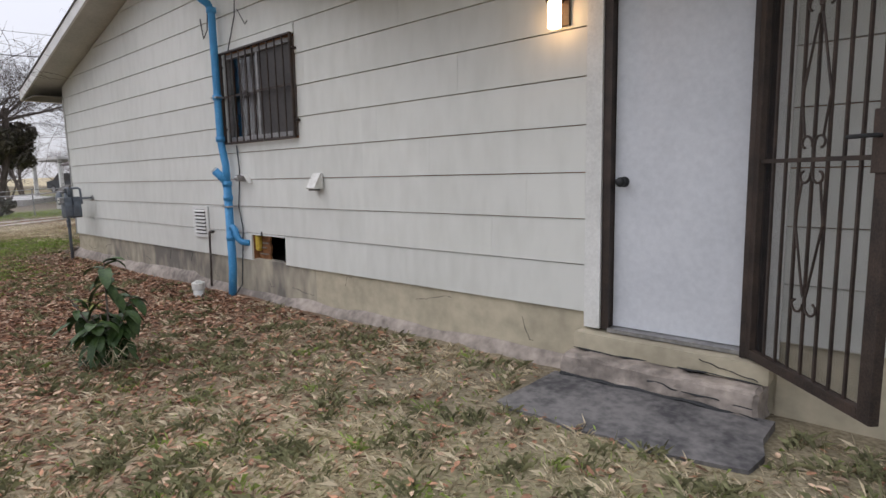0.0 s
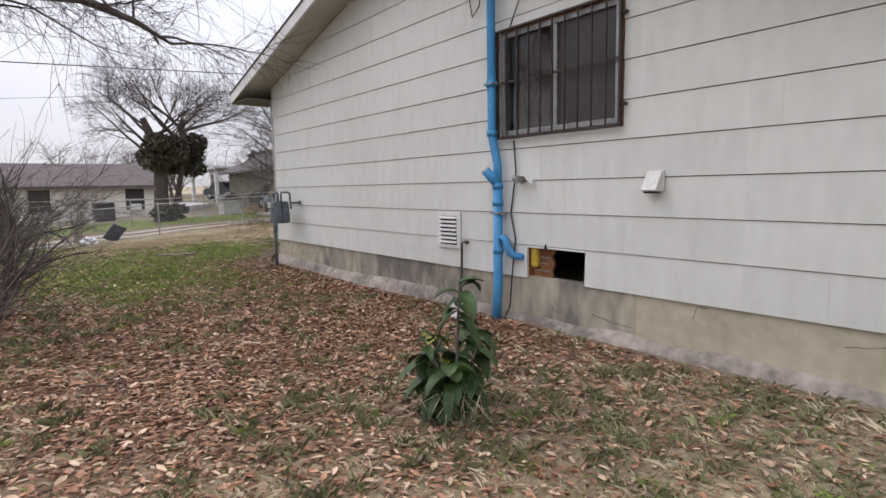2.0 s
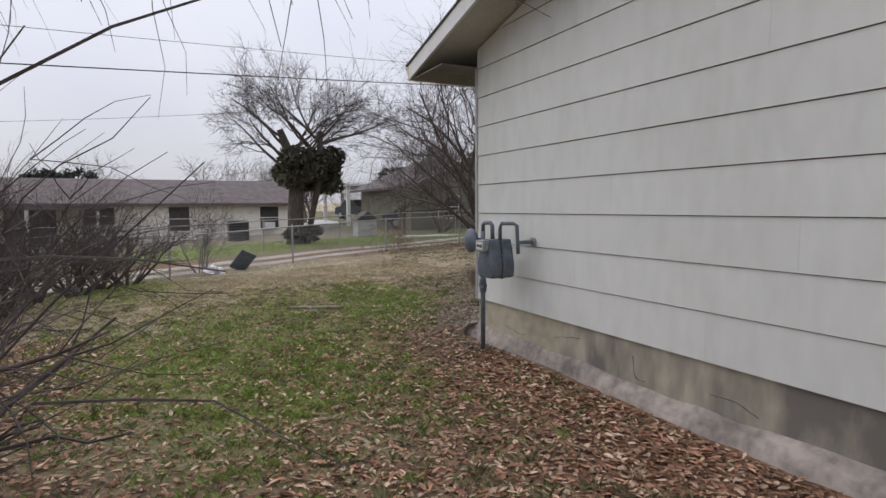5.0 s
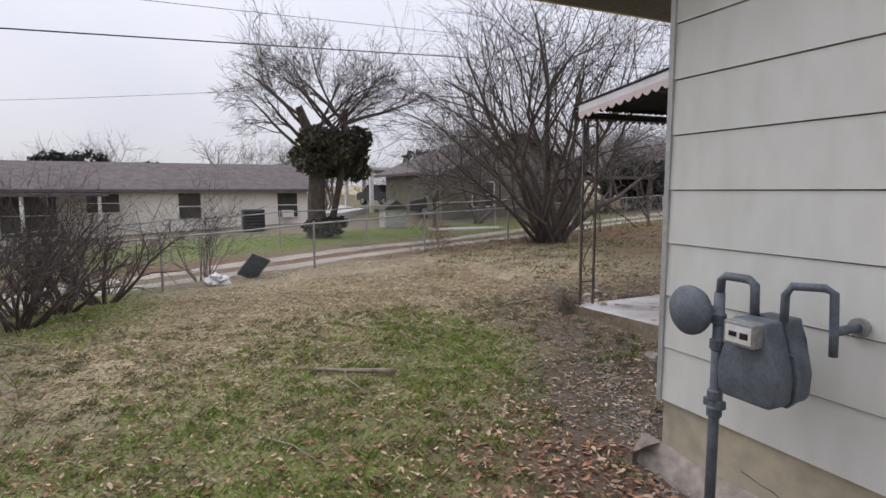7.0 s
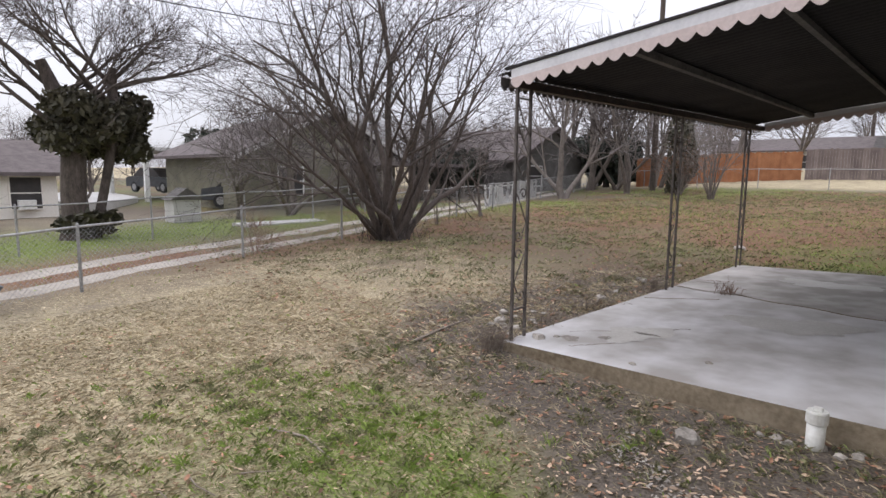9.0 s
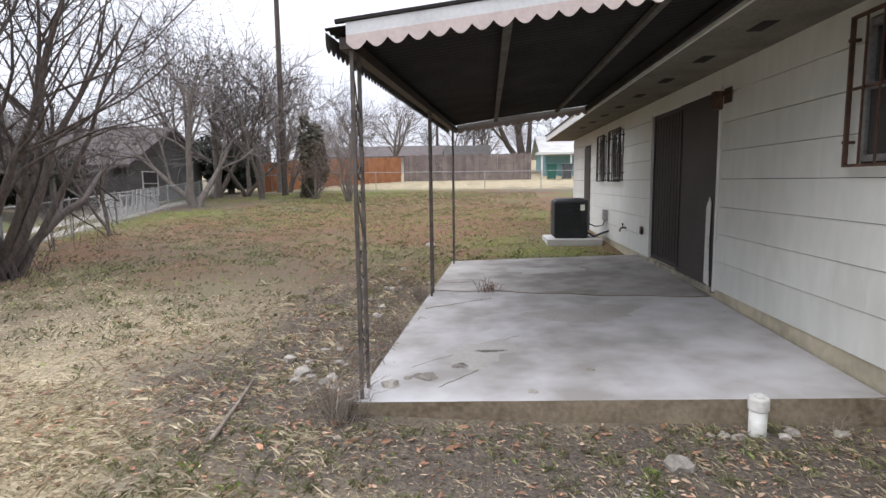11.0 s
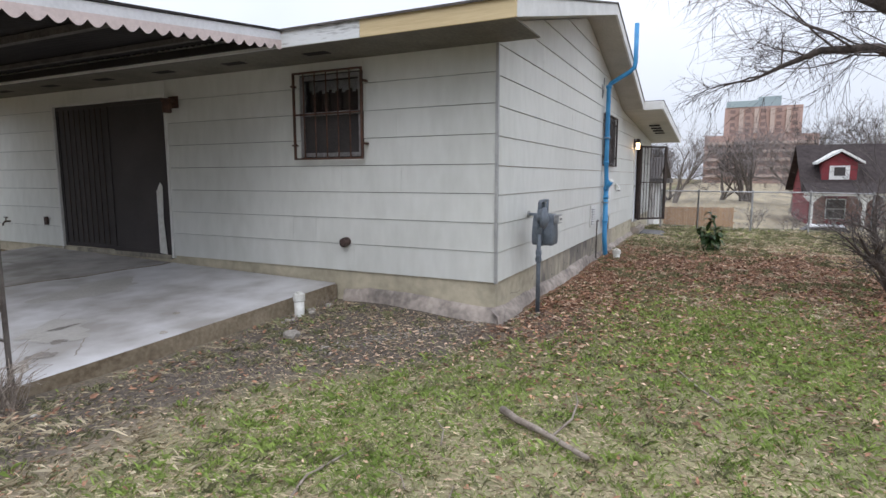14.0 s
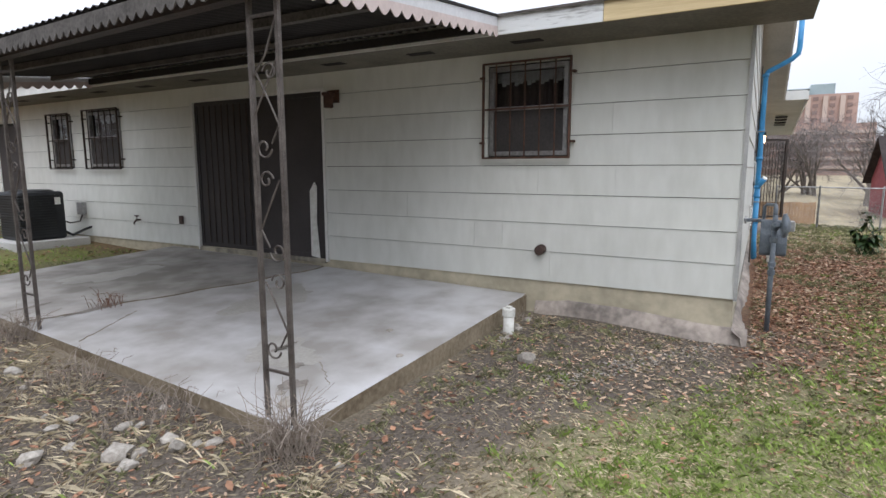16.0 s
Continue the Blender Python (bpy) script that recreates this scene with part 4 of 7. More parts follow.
for z in (0.75, 1.5, 2.3):
    bm = bmesh.new()
    tube(bm, [(-0.012, 0, z), (-0.012, 0, z + 0.09)], 0.012, 8, m=gate_turn)
    part("hinge", bm, IRON, gate)
part("gate_post", boxes((HX - 0.04, HY - 0.012, 0.49, HX, HY + 0.045, 2.56)), IRON, gate)

# wall lamp by the door
lamp = thing("wall_lamp", (-1.63, GY, 2.42), "brown wall lamp with a lit glass cylinder", "wall lamp")
part("back_plate", boxes((-1.67, GY - 0.032, 2.42, -1.565, GY - 0.012, 2.66), bevel=0.004), IRON, lamp)
part("arm", boxes((-1.64, GY - 0.10, 2.56, -1.60, GY - 0.03, 2.60)), IRON, lamp)
bm = bmesh.new()
tube(bm, [(-1.625, GY - 0.11, 2.555), (-1.625, GY - 0.11, 2.56), (-1.625, GY - 0.11, 2.64), (-1.625, GY - 0.11, 2.66)], [0.05, 0.056, 0.056, 0.03], 18)
part("cap", bm, IRON, lamp)
bm = bmesh.new()
tube(bm, [(-1.625, GY - 0.11, 2.395), (-1.625, GY - 0.11, 2.40), (-1.625, GY - 0.11, 2.555)], [0.03, 0.042, 0.042], 18)
part("glass", bm, BULB, lamp, "glowing frosted glass cylinder", True)

# sliding patio door behind a dark screen, with a torn corner
pd = thing("door_2", (RX, 9.57, 0.58), "wide patio door behind dark security screens", "patio door", kind="structure")
part("door_frame", boxes((RX - 0.02, 8.26, 0.56, RX + 0.10, 8.30, 2.82), (RX - 0.02, 10.84, 0.56, RX + 0.10, 10.88, 2.82), (RX - 0.02, 8.30, 2.78, RX + 0.10, 10.84, 2.82), bevel=0.003), TRIM, pd, "white painted door frame")
part("sill", boxes((RX - 0.03, 8.30, 0.54, RX + 0.10, 10.84, 0.60)), CONCRETE, pd)
for y0, y1, o in ((8.30, 9.58, 0.0), (9.56, 10.84, 0.03)):
    leaf = part("screen_leaf", boxes((RX + o + 0.005, y0, 0.60, RX + o + 0.012, y1, 2.78)), SCREEN, pd, "dark brown screen panel")
    part("leaf_frame", boxes((RX + o - 0.008, y0, 0.60, RX + o + 0.02, y0 + 0.055, 2.78), (RX + o - 0.008, y1 - 0.055, 0.60, RX + o + 0.02, y1, 2.78), (RX + o - 0.008, y0 + 0.055, 0.60, RX + o + 0.02, y1 - 0.055, 0.66), (RX + o - 0.008, y0 + 0.055, 2.72, RX + o + 0.02, y1 - 0.055, 2.78)), SCREEN, leaf)
bm = bmesh.new()
for k in range(8):
    box(bm, RX + 0.018, 9.72 + k * 0.13, 0.68, RX + 0.026, 9.735 + k * 0.13, 2.72)
part("bars", bm, IRON, pd)
bm = bmesh.new()
prism(bm, [(8.40, 0.60), (8.55, 0.62), (8.545, 1.50), (8.46, 1.62), (8.42, 1.56), (8.44, 1.1)], "x", RX - 0.018, RX - 0.009)
part("peeled_strip", bm, PVC, pd, "white peeling strip at the screen's edge")
tagged(part("door_3", boxes((RX - 0.012, 16.16, 0.5, RX + 0.05, 16.94, 2.65)), SCREEN), "dark screened side door in the rear wall", "door", kind="structure")
wl2 = thing("wall_lamp", (RX, 8.02, 2.62), "rusty brown unlit wall lamp beside the patio door", "wall lamp")
part("arm", boxes((RX - 0.16, 8.06, 2.70, RX - 0.01, 8.16, 2.74), (RX - 0.012, 8.0, 2.62, RX - 0.010, 8.2, 2.78)), RUST, wl2)
bm = bmesh.new()
tube(bm, [(RX - 0.13, 8.08, 2.72), (RX - 0.13, 8.08, 2.70), (RX - 0.13, 8.08, 2.56), (RX - 0.13, 8.08, 2.55)], [0.04, 0.06, 0.06, 0.05], 12)
part("shade", bm, RUST, wl2)

# ---- patio slab and awning ----
def slab_z(x, y):
    return 0.314 + 0.022 * (y - 5.6) + 0.035 * (x + 15.05)


def skew(y):
    """How far the outer edge of the patio draws in towards the house."""
    return 0.054 * (y - 5.6)


slab = thing("patio", (-13.3, 8.5, 0.2), "weathered grey concrete patio slab with a crack", "patio", kind="structure")


def slab_piece(name, y0, y1, x0, x1, label=""):
    bm = bmesh.new()
    n = 26
    xs = [x0 + (x1 - x0) * i / n for i in range(n + 1)]
    pr = random.Random(6)

    def drawn_in(x, y):
        return x + skew(y) * (x1 - x) / (x1 - x0), y

    front = [drawn_in(x, y0(x) if callable(y0) else y0) for x in xs]
    back = [drawn_in(x, y1(x) if callable(y1) else y1) for x in xs]
    tf = [bm.verts.new((x, y, slab_z(x, y))) for x, y in front]
    tb = [bm.verts.new((x, y, slab_z(x, y))) for x, y in back]
    lf = [bm.verts.new((x, y + pr.uniform(-0.008, 0.008), -0.05)) for x, y in front]
    lb = [bm.verts.new((x, y, -0.05)) for x, y in back]
    for i in range(n):
        bm.faces.new((tf[i], tf[i + 1], tb[i + 1], tb[i]))
        bm.faces.new((lf[i], lf[i + 1], tf[i + 1], tf[i]))
        bm.faces.new((tb[i], tb[i + 1], lb[i + 1], lb[i]))
    bm.faces.new((tf[0], tb[0], lb[0], lf[0]))
    bm.faces.new((tf[n], lf[n], lb[n], tb[n]))
    es = [e for e in bm.edges if all(v in tf for v in e.verts)]
    bmesh.ops.bevel(bm, geom=es, offset=0.012, segments=2, affect="EDGES")
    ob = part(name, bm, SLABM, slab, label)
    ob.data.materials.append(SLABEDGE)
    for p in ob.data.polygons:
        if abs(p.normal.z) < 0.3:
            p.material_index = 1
    return ob


def seam(x):
    return 8.62 + 0.04 * math.sin(x * 2.1) + 0.03 * math.sin(x * 7.0) - 0.24 * (x + 13)


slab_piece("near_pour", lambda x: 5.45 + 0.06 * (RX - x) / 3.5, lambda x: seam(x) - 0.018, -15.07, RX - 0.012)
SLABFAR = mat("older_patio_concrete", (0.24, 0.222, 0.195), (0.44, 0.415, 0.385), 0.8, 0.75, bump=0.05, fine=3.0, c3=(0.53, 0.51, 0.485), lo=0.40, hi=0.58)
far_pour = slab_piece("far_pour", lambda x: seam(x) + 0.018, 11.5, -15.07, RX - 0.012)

far_pour.data.materials[0] = SLABFAR

# ---- awning over the patio ----
AX0, AX1, AY0, AY1 = -15.12, -12.36, 5.52, 12.05
AZ0, AZ1 = 2.82, 3.14            # the sheet's height at its outer edge and at the house


def awn_z(x):
    return AZ0 + (AZ1 - AZ0) * (x - AX0) / (AX1 - AX0)


awning = thing("patio_awning", (-13.8, 8.8, 0.4), "dark metal patio awning with scalloped valances", "awning", kind="structure")
v, f = [], []
ny_a = 260
for i in range(ny_a + 1):
    y = AY0 + (AY1 - AY0) * i / ny_a
    w = 0.012 * math.cos(2 * math.pi * y / 0.10)
    for x in (AX0 - 0.06 + skew(y), -13.8, AX1 + 0.06):
        v.append((x, y, awn_z(x - skew(y) if x < -14 else x) + 0.012 + w))
for i in range(ny_a):
    for k in range(2):
        f.append((i * 3 + k, i * 3 + k + 1, i * 3 + 4 + k, i * 3 + 3 + k))
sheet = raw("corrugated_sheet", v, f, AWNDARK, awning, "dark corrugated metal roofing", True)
part("purlin", boxes((-14.02, AY0 + 0.03, awn_z(-13.95) - 0.075, -13.96, AY1 - 0.03, awn_z(-13.95) - 0.012)), AWNGREY, awning)
part("purlin", boxes((-12.95, AY0 + 0.03, awn_z(-12.9) - 0.06, -12.9, AY1 - 0.03, awn_z(-12.9) - 0.012)), AWNGREY, awning)
bm = bmesh.new()
prism(bm, [(-15.09 + skew(AY0), AY0 + 0.02), (-15.01 + skew(AY0), AY0 + 0.02), (-15.01 + skew(AY1), AY1 - 0.02), (-15.09 + skew(AY1), AY1 - 0.02)], "z", 2.70, 2.775)
part("header", bm, IRON, awning)
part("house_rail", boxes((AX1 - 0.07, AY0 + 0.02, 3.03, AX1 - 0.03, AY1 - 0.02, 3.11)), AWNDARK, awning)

def valance(name, pts_top, depth, scallop, amp, material, thick, label):
    """A hanging strip whose lower edge runs in scallops; it follows the line of points."""
    bm = bmesh.new()
    a, b = Vector(pts_top[0]), Vector(pts_top[1])
    n = int((b - a).length / scallop) * 8
    side = Vector((b - a).cross(Vector((0, 0, 1)))).normalized() * thick
    prev = None
    for i in range(n + 1):
        p = a + (b - a) * i / n
        d = depth + amp * abs(math.sin(math.pi * i / 8))
        cur = [bm.verts.new(p), bm.verts.new(p - Vector((0, 0, d))), bm.verts.new(p + side), bm.verts.new(p + side - Vector((0, 0, d)))]
        if prev:
            bm.faces.new((prev[0], cur[0], cur[1], prev[1]))
            bm.faces.new((prev[2], prev[3], cur[3], cur[2]))
            bm.faces.new((prev[1], cur[1], cur[3], prev[3]))
            bm.faces.new((prev[0], prev[2], cur[2], cur[0]))
        prev = cur
    return part(name, bm, material, awning, label)


zt0, zt1 = awn_z(AX0) + 0.012, awn_z(AX1) + 0.012
for y in (AY0 - 0.03, AY1 + 0.01):
    bm = bmesh.new()
    xo = AX0 + 0.09 + skew(y)
    prism(bm, [(xo, zt0 - 0.066), (AX1 + 0.02, zt1 - 0.075), (AX1 + 0.02, zt1 + 0.012), (xo, zt0 + 0.021)], "y", y, y + 0.02)
    part("edge_trim", bm, AWNWHITE, awning, "white enamelled edge strip")
    bm = bmesh.new()
    prism(bm, [(xo - 0.07, zt0 + 0.018), (AX1 + 0.02, zt1 + 0.014), (AX1 + 0.02, zt1 + 0.034), (xo - 0.07, zt0 + 0.040)], "y", y - 0.012, y + 0.032)
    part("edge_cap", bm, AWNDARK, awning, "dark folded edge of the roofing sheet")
    valance("valance", ((xo, y + 0.004, zt0 - 0.06), (AX1 + 0.02, y + 0.004, zt1 - 0.07)), 0.045, 0.135, 0.05, AWNPINK, 0.006, "faded pinkish scalloped valance")
valance("valance", ((AX0 - 0.055 + skew(AY0), AY0, zt0 - 0.03), (AX0 - 0.055 + skew(AY1), AY1, zt0 - 0.03)), 0.075, 0.10, 0.045, AWNGREY, 0.006, "grey scalloped valance")


def scroll_post(y, label):
    """A wrought-iron awning post: two uprights with scrolls between them."""
    x = -15.02 + skew(y)
    zb = slab_z(x, y) - 0.005
    p = thing("awning_post", (x, y, zb), label, "awning post", "iron posts of the patio awning")
    y2 = y + 0.21
    for yy in (y, y2):
        part("upright", boxes((x - 0.0125, yy - 0.0125, zb if yy > y else zb, x + 0.0125, yy + 0.0125, 2.705)), GREYIRON, p)
    part("rung", boxes((x - 0.008, y + 0.0125, zb + 0.30, x + 0.008, y2 - 0.0125, zb + 0.315)), GREYIRON, p)
    part("rung", boxes((x - 0.008, y + 0.0125, 2.60, x + 0.008, y2 - 0.0125, 2.615)), GREYIRON, p)
    ym = (y + y2) / 2

    def sweep(pts):
        bm = bmesh.new()
        tube(bm, [(x, a, b) for a, b in pts], 0.0065, 6)
        part("scroll", bm, GREYIRON, p)

    for base, flip in ((zb + 0.34, 1), (zb + 0.92, -1), (zb + 1.5, 1)):
        def fy(a):
            return ym + flip * (a - ym)
        up_arc = arc(ym + 0.035, base + 0.10, 0.062, 0.018, -170, 230, 16)
        sweep([(fy(a), b) for a, b in up_arc])
        sweep([(fy(ym - 0.025), base + 0.12), (fy(ym - 0.085), base + 0.22), (fy(ym - 0.01), base + 0.36), (fy(ym + 0.07), base + 0.50)])
        sweep([(fy(a), b) for a, b in arc(ym - 0.03, base + 0.50, 0.055, 0.016, 10, 400, 16)])
    sweep([(y + 0.01, zb + 2.08), (y2 - 0.01, zb + 1.78)])
    sweep([(y + 0.01, 2.6), (ym, 2.4), (y2 - 0.01, zb + 1.98)])
    return p


scroll_post(5.57, "wrought-iron awning post at the patio's corner")
scroll_post(8.78, "wrought-iron awning post midway along the patio")
scroll_post(11.24, "wrought-iron awning post at the far end of the patio")

# ---- fittings on the gable wall ----
pipe = thing("drain_pipe", (-5.85, 3.3, 0.15), "bright blue painted drain and vent pipe on the wall", "drain pipe")
py = GY - 0.085
bm = bmesh.new()
tube(bm, [(-5.855, py - 0.03, 0.12), (-5.855, py, 0.5), (-5.85, py, 1.46)], 0.046, 16)
part("lower_pipe", bm, BLUE, pipe, "", True)
bm = bmesh.new()
tube(bm, [(-5.85, py, 1.44), (-5.85, py, 1.66), (-5.86, py, 1.70), (-5.915, py, 1.90), (-5.925, py, 1.97), (-5.925, py, 3.36), (-5.925, py - 0.03, 3.42), (-5.925, py - 0.36, 3.60), (-5.925, 2.90, 3.68), (-5.925, 2.885, 3.78), (-5.925, 2.885, 4.45)], 0.041, 16)
part("upper_pipe", bm, BLUE, pipe, "", True)
bm = bmesh.new()
tube(bm, [(-5.85, py, 1.47), (-5.875, py - 0.04, 1.53), (-5.915, py - 0.10, 1.61)], 0.046, 16)
part("wye_branch", bm, BLUE, pipe, "", True)
bm = bmesh.new()
tube(bm, [(-5.915, py - 0.10, 1.61), (-5.923, py - 0.112, 1.625)], 0.04, 16)
part("wye_plug", bm, PVC, pipe, "scuffed whitish cleanout plug")
bm = bmesh.new()
tube(bm, [(-5.85, py, 0.87), (-5.845, py, 0.93), (-5.815, py, 0.962), (-5.775, py - 0.005, 0.965), (-5.74, py, 0.935), (-5.722, py, 0.88), (-5.70, py + 0.01, 0.83), (-5.665, py + 0.03, 0.80), (-5.63, py + 0.06, 0.79), (-5.61, GY + 0.01, 0.787)], 0.035, 14)
part("trap", bm, BLUE, pipe, "", True)
for z, x in ((0.14, -5.855), (0.84, -5.85), (1.30, -5.85), (1.46, -5.85), (1.96, -5.923), (2.42, -5.925), (3.36, -5.925)):
    bm = bmesh.new()
    tube(bm, [(x, py - (0.027 if z < 0.2 else 0.0), z - 0.028), (x, py - (0.027 if z < 0.2 else 0.0), z + 0.028)], 0.053, 16)
    part("coupling", bm, BLUE, pipe, "", True)
for z, x in ((1.20, -5.85), (2.42, -5.925)):
    bm = boxes((x - 0.06, py - 0.05, z - 0.008, x + 0.06, GY - 0.012, z + 0.008))
    part("strap", bm, GALV, pipe)

cable = thing("wall_cable", (-5.72, GY, 0.2), "thin dark cable running down the wall beside the pipe", "cable")
bm = bmesh.new()
tube(bm, [(-5.70, GY - 0.02, 1.88), (-5.67, GY - 0.022, 1.6), (-5.74, GY - 0.022, 1.2), (-5.68, GY - 0.022, 0.95), (-5.72, GY - 0.03, 0.6), (-5.73, GY - 0.05, 0.3), (-5.70, GY - 0.16, 0.2)], 0.007, 6)
part("wire", bm, BLACK, cable)
cable = thing("wall_cable", (-5.4, GY, 2.95), "loose dark wires hanging on the wall above the window", "cable")
bm = bmesh.new()
tube(bm, [(-6.3, GY - 0.03, 3.35), (-6.25, GY - 0.03, 3.12), (-6.15, GY - 0.03, 3.2), (-6.1, GY - 0.03, 3.5)], 0.006, 5)
part("wire", bm, BLACK, cable)
bm = bmesh.new()
tube(bm, [(-5.75, GY - 0.02, 2.9), (-5.55, GY - 0.025, 3.25), (-5.52, GY - 0.025, 3.5), (-5.4, GY - 0.025, 3.4)], 0.006, 5)
part("wire", bm, BLACK, cable)
bm = bmesh.new()
tube(bm, [(-5.5, GY - 0.02, 3.3), (-5.35, GY - 0.025, 3.12), (-5.3, GY - 0.025, 3.15)], 0.004, 5)
part("wire", bm, BLACK, cable)

grille = thing("crawl_vent", (-6.7, GY, 0.8), "white louvred metal vent set in the siding", "wall vent")
GZ = 0.795
part("frame", boxes((-6.90, GY - 0.024, GZ, -6.84, GY - 0.006, GZ + 0.39), (-6.56, GY - 0.024, GZ, -6.50, GY - 0.006, GZ + 0.39), (-6.84, GY - 0.024, GZ, -6.56, GY - 0.006, GZ + 0.04), (-6.84, GY - 0.024, GZ + 0.35, -6.56, GY - 0.006, GZ + 0.39), bevel=0.003), TRIM, grille)
part("backing", boxes((-6.84, GY - 0.014, GZ + 0.04, -6.56, GY - 0.0125, GZ + 0.35)), BLACK, grille)
for k in range(7):
    z = GZ + 0.055 + k * 0.044
    bm = bmesh.new()
    prism(bm, [(GY - 0.04, z), (GY - 0.016, z + 0.022), (GY - 0.016, z + 0.027), (GY - 0.042, z + 0.006)], "x", -6.84, -6.56)
    part("louvre", bm, TRIM, grille)

sp = thing("condensate_pipe", (-6.45, GY, 0.3), "thin dark metal pipe bent out at its top", "pipe")
bm = bmesh.new()
tube(bm, [(-6.48, GY - 0.05, 0.2), (-6.46, GY - 0.045, 0.5), (-6.445, GY - 0.045, 0.86), (-6.435, GY - 0.045, 0.875), (-6.38, GY - 0.045, 0.88)], 0.013, 10)
part("tube", bm, GREYIRON, sp, "", True)
bm = bmesh.new()
tube(bm, [(-6.385, GY - 0.045, 0.88), (-6.35, GY - 0.045, 0.88)], 0.02, 10)
part("end_fitting", bm, GREYIRON, sp)

stub = thing("pipe_stub", (-5.60, GY, 1.52), "cut grey pipe stub stuffed with foil and torn flashing", "pipe stub")
bm = bmesh.new()
tube(bm, [(-5.60, GY + 0.02, 1.515), (-5.61, GY - 0.07, 1.52), (-5.615, GY - 0.10, 1.52)], [0.035, 0.035, 0.037], 14)
part("stub_end", bm, GALV, stub)
bm = bmesh.new()
tube(bm, [(-5.615, GY - 0.098, 1.52), (-5.62, GY - 0.118, 1.52)], [0.028, 0.015], 9)
part("foil_plug", bm, ALU, stub)
bm = bmesh.new()
prism(bm, [(-5.60, 1.565), (-5.53, 1.56), (-5.46, 1.50), (-5.435, 1.46), (-5.47, 1.48), (-5.52, 1.54), (-5.58, 1.55)], "y", GY - 0.06, GY - 0.014)
part("torn_flashing", bm, TRIM, stub)

hood = thing("dryer_vent", (-4.24, GY, 1.44), "small white hooded dryer vent on the siding", "dryer vent")
part("base", boxes((-4.31, GY - 0.022, 1.40, -4.17, GY - 0.011, 1.55)), TRIM, hood)
bm = bmesh.new()
prism(bm, [(GY - 0.02, 1.55), (GY - 0.03, 1.55), (GY - 0.115, 1.41), (GY - 0.105, 1.40), (GY - 0.02, 1.40)], "x", -4.30, -4.18)
part("hood_shell", bm, PVC, hood)
part("flap", boxes((-4.285, GY - 0.1, 1.385, -4.195, GY - 0.03, 1.399)), AWNDARK, hood)

patch = thing("torn_wall_patch", (-5.4, GY, 0.6), "yellow insulation and torn sheathing in a hole of the siding", "wall damage")
bm = boxes((-5.525, GY + 0.02, 0.70, -5.445, GY + 0.075, 0.882), bevel=0.018)
part("insulation", bm, INSUL, patch)
bm = bmesh.new()
prism(bm, [(-5.538, 0.60), (-5.30, 0.60), (-5.315, 0.66), (-5.285, 0.74), (-5.31, 0.80), (-5.27, 0.884), (-5.538, 0.884)], "y", GY + 0.078, GY + 0.10)
part("sheathing_scrap", bm, SHEATH, patch)
for k, (x0, z0, x1, z1) in enumerate(((-5.44, 0.78, -5.32, 0.80), (-5.50, 0.66, -5.33, 0.675), (-5.45, 0.73, -5.36, 0.745))):
    part("splinter", boxes((x0, GY + 0.062, z0, x1, GY + 0.077, z1), bevel=0.003), DEADWOOD, patch, "split wooden splinter")
bm = bmesh.new()
prism(bm, [(-5.33, 0.884), (-5.30, 0.884), (-5.305, 0.915), (-5.312, 0.93), (-5.32, 0.91)], "y", GY - 0.018, GY - 0.008)
part("torn_edge", bm, FELT, patch, "black torn felt at the hole's edge")

# gas meter on its riser by the corner
MX, MY = -11.0, 3.15
meter = thing("gas_meter", (MX, MY, 0.15), "grey gas meter with regulator on a steel riser", "gas meter")
bm = bmesh.new()
tube(bm, [(MX, MY, 0.08), (MX, MY, 1.34)], 0.024, 12)
part("riser", bm, METERG, meter, "", True)
for z in (0.78, 0.86, 1.10, 1.22):
    bm = bmesh.new()
    tube(bm, [(MX, MY, z - 0.028), (MX, MY, z - 0.02), (MX, MY, z + 0.02), (MX, MY, z + 0.028)], [0.026, 0.034, 0.034, 0.026], 10)
    part("union", bm, METERG, meter)
part("shutoff", boxes((MX - 0.05, MY - 0.018, 0.80, MX + 0.05, MY + 0.018, 0.84), bevel=0.005), METERG, meter)
bm = bmesh.new()
tube(bm, [(MX, MY, 1.30), (MX + 0.005, MY, 1.40), (MX + 0.03, MY, 1.42), (MX + 0.14, MY, 1.42), (MX + 0.17, MY, 1.40), (MX + 0.175, MY, 1.27)], 0.019, 10)
part("inlet_bend", bm, METERG, meter, "", True)
bm = bmesh.new()
rx_ = MX - 0.09
tube(bm, [(MX, MY, 1.25), (rx_, MY - 0.01, 1.25), (rx_, MY - 0.06, 1.25)], 0.025, 10)
tube(bm, [(rx_, MY - d, 1.25) for d in (0.05, 0.06, 0.08, 0.09, 0.10, 0.125, 0.13)], [0.05, 0.108, 0.116, 0.116, 0.10, 0.045, 0.025], 28)
part("regulator", bm, METERG, meter, "domed grey pressure regulator", True)
bx = MX + 0.235
for d0, d1, grow_by in ((-0.118, -0.012, 1.0), (0.012, 0.118, 0.94)):
    bm = bmesh.new()
    prism(bm, [(bx + a * grow_by, 1.085 + b) for a, b in ((-0.105, -0.16), (0.105, -0.16), (0.132, -0.13), (0.138, -0.03), (0.118, 0.05), (0.085, 0.105), (0.078, 0.19), (-0.078, 0.19), (-0.085, 0.105), (-0.118, 0.05), (-0.138, -0.03), (-0.132, -0.13))], "y", MY + d0, MY + d1)
    bmesh.ops.bevel(bm, geom=list(bm.edges), offset=0.012, segments=2, affect="EDGES", profile=0.5)
    part("meter_body", bm, METERG, meter, "", True)
bm = bmesh.new()
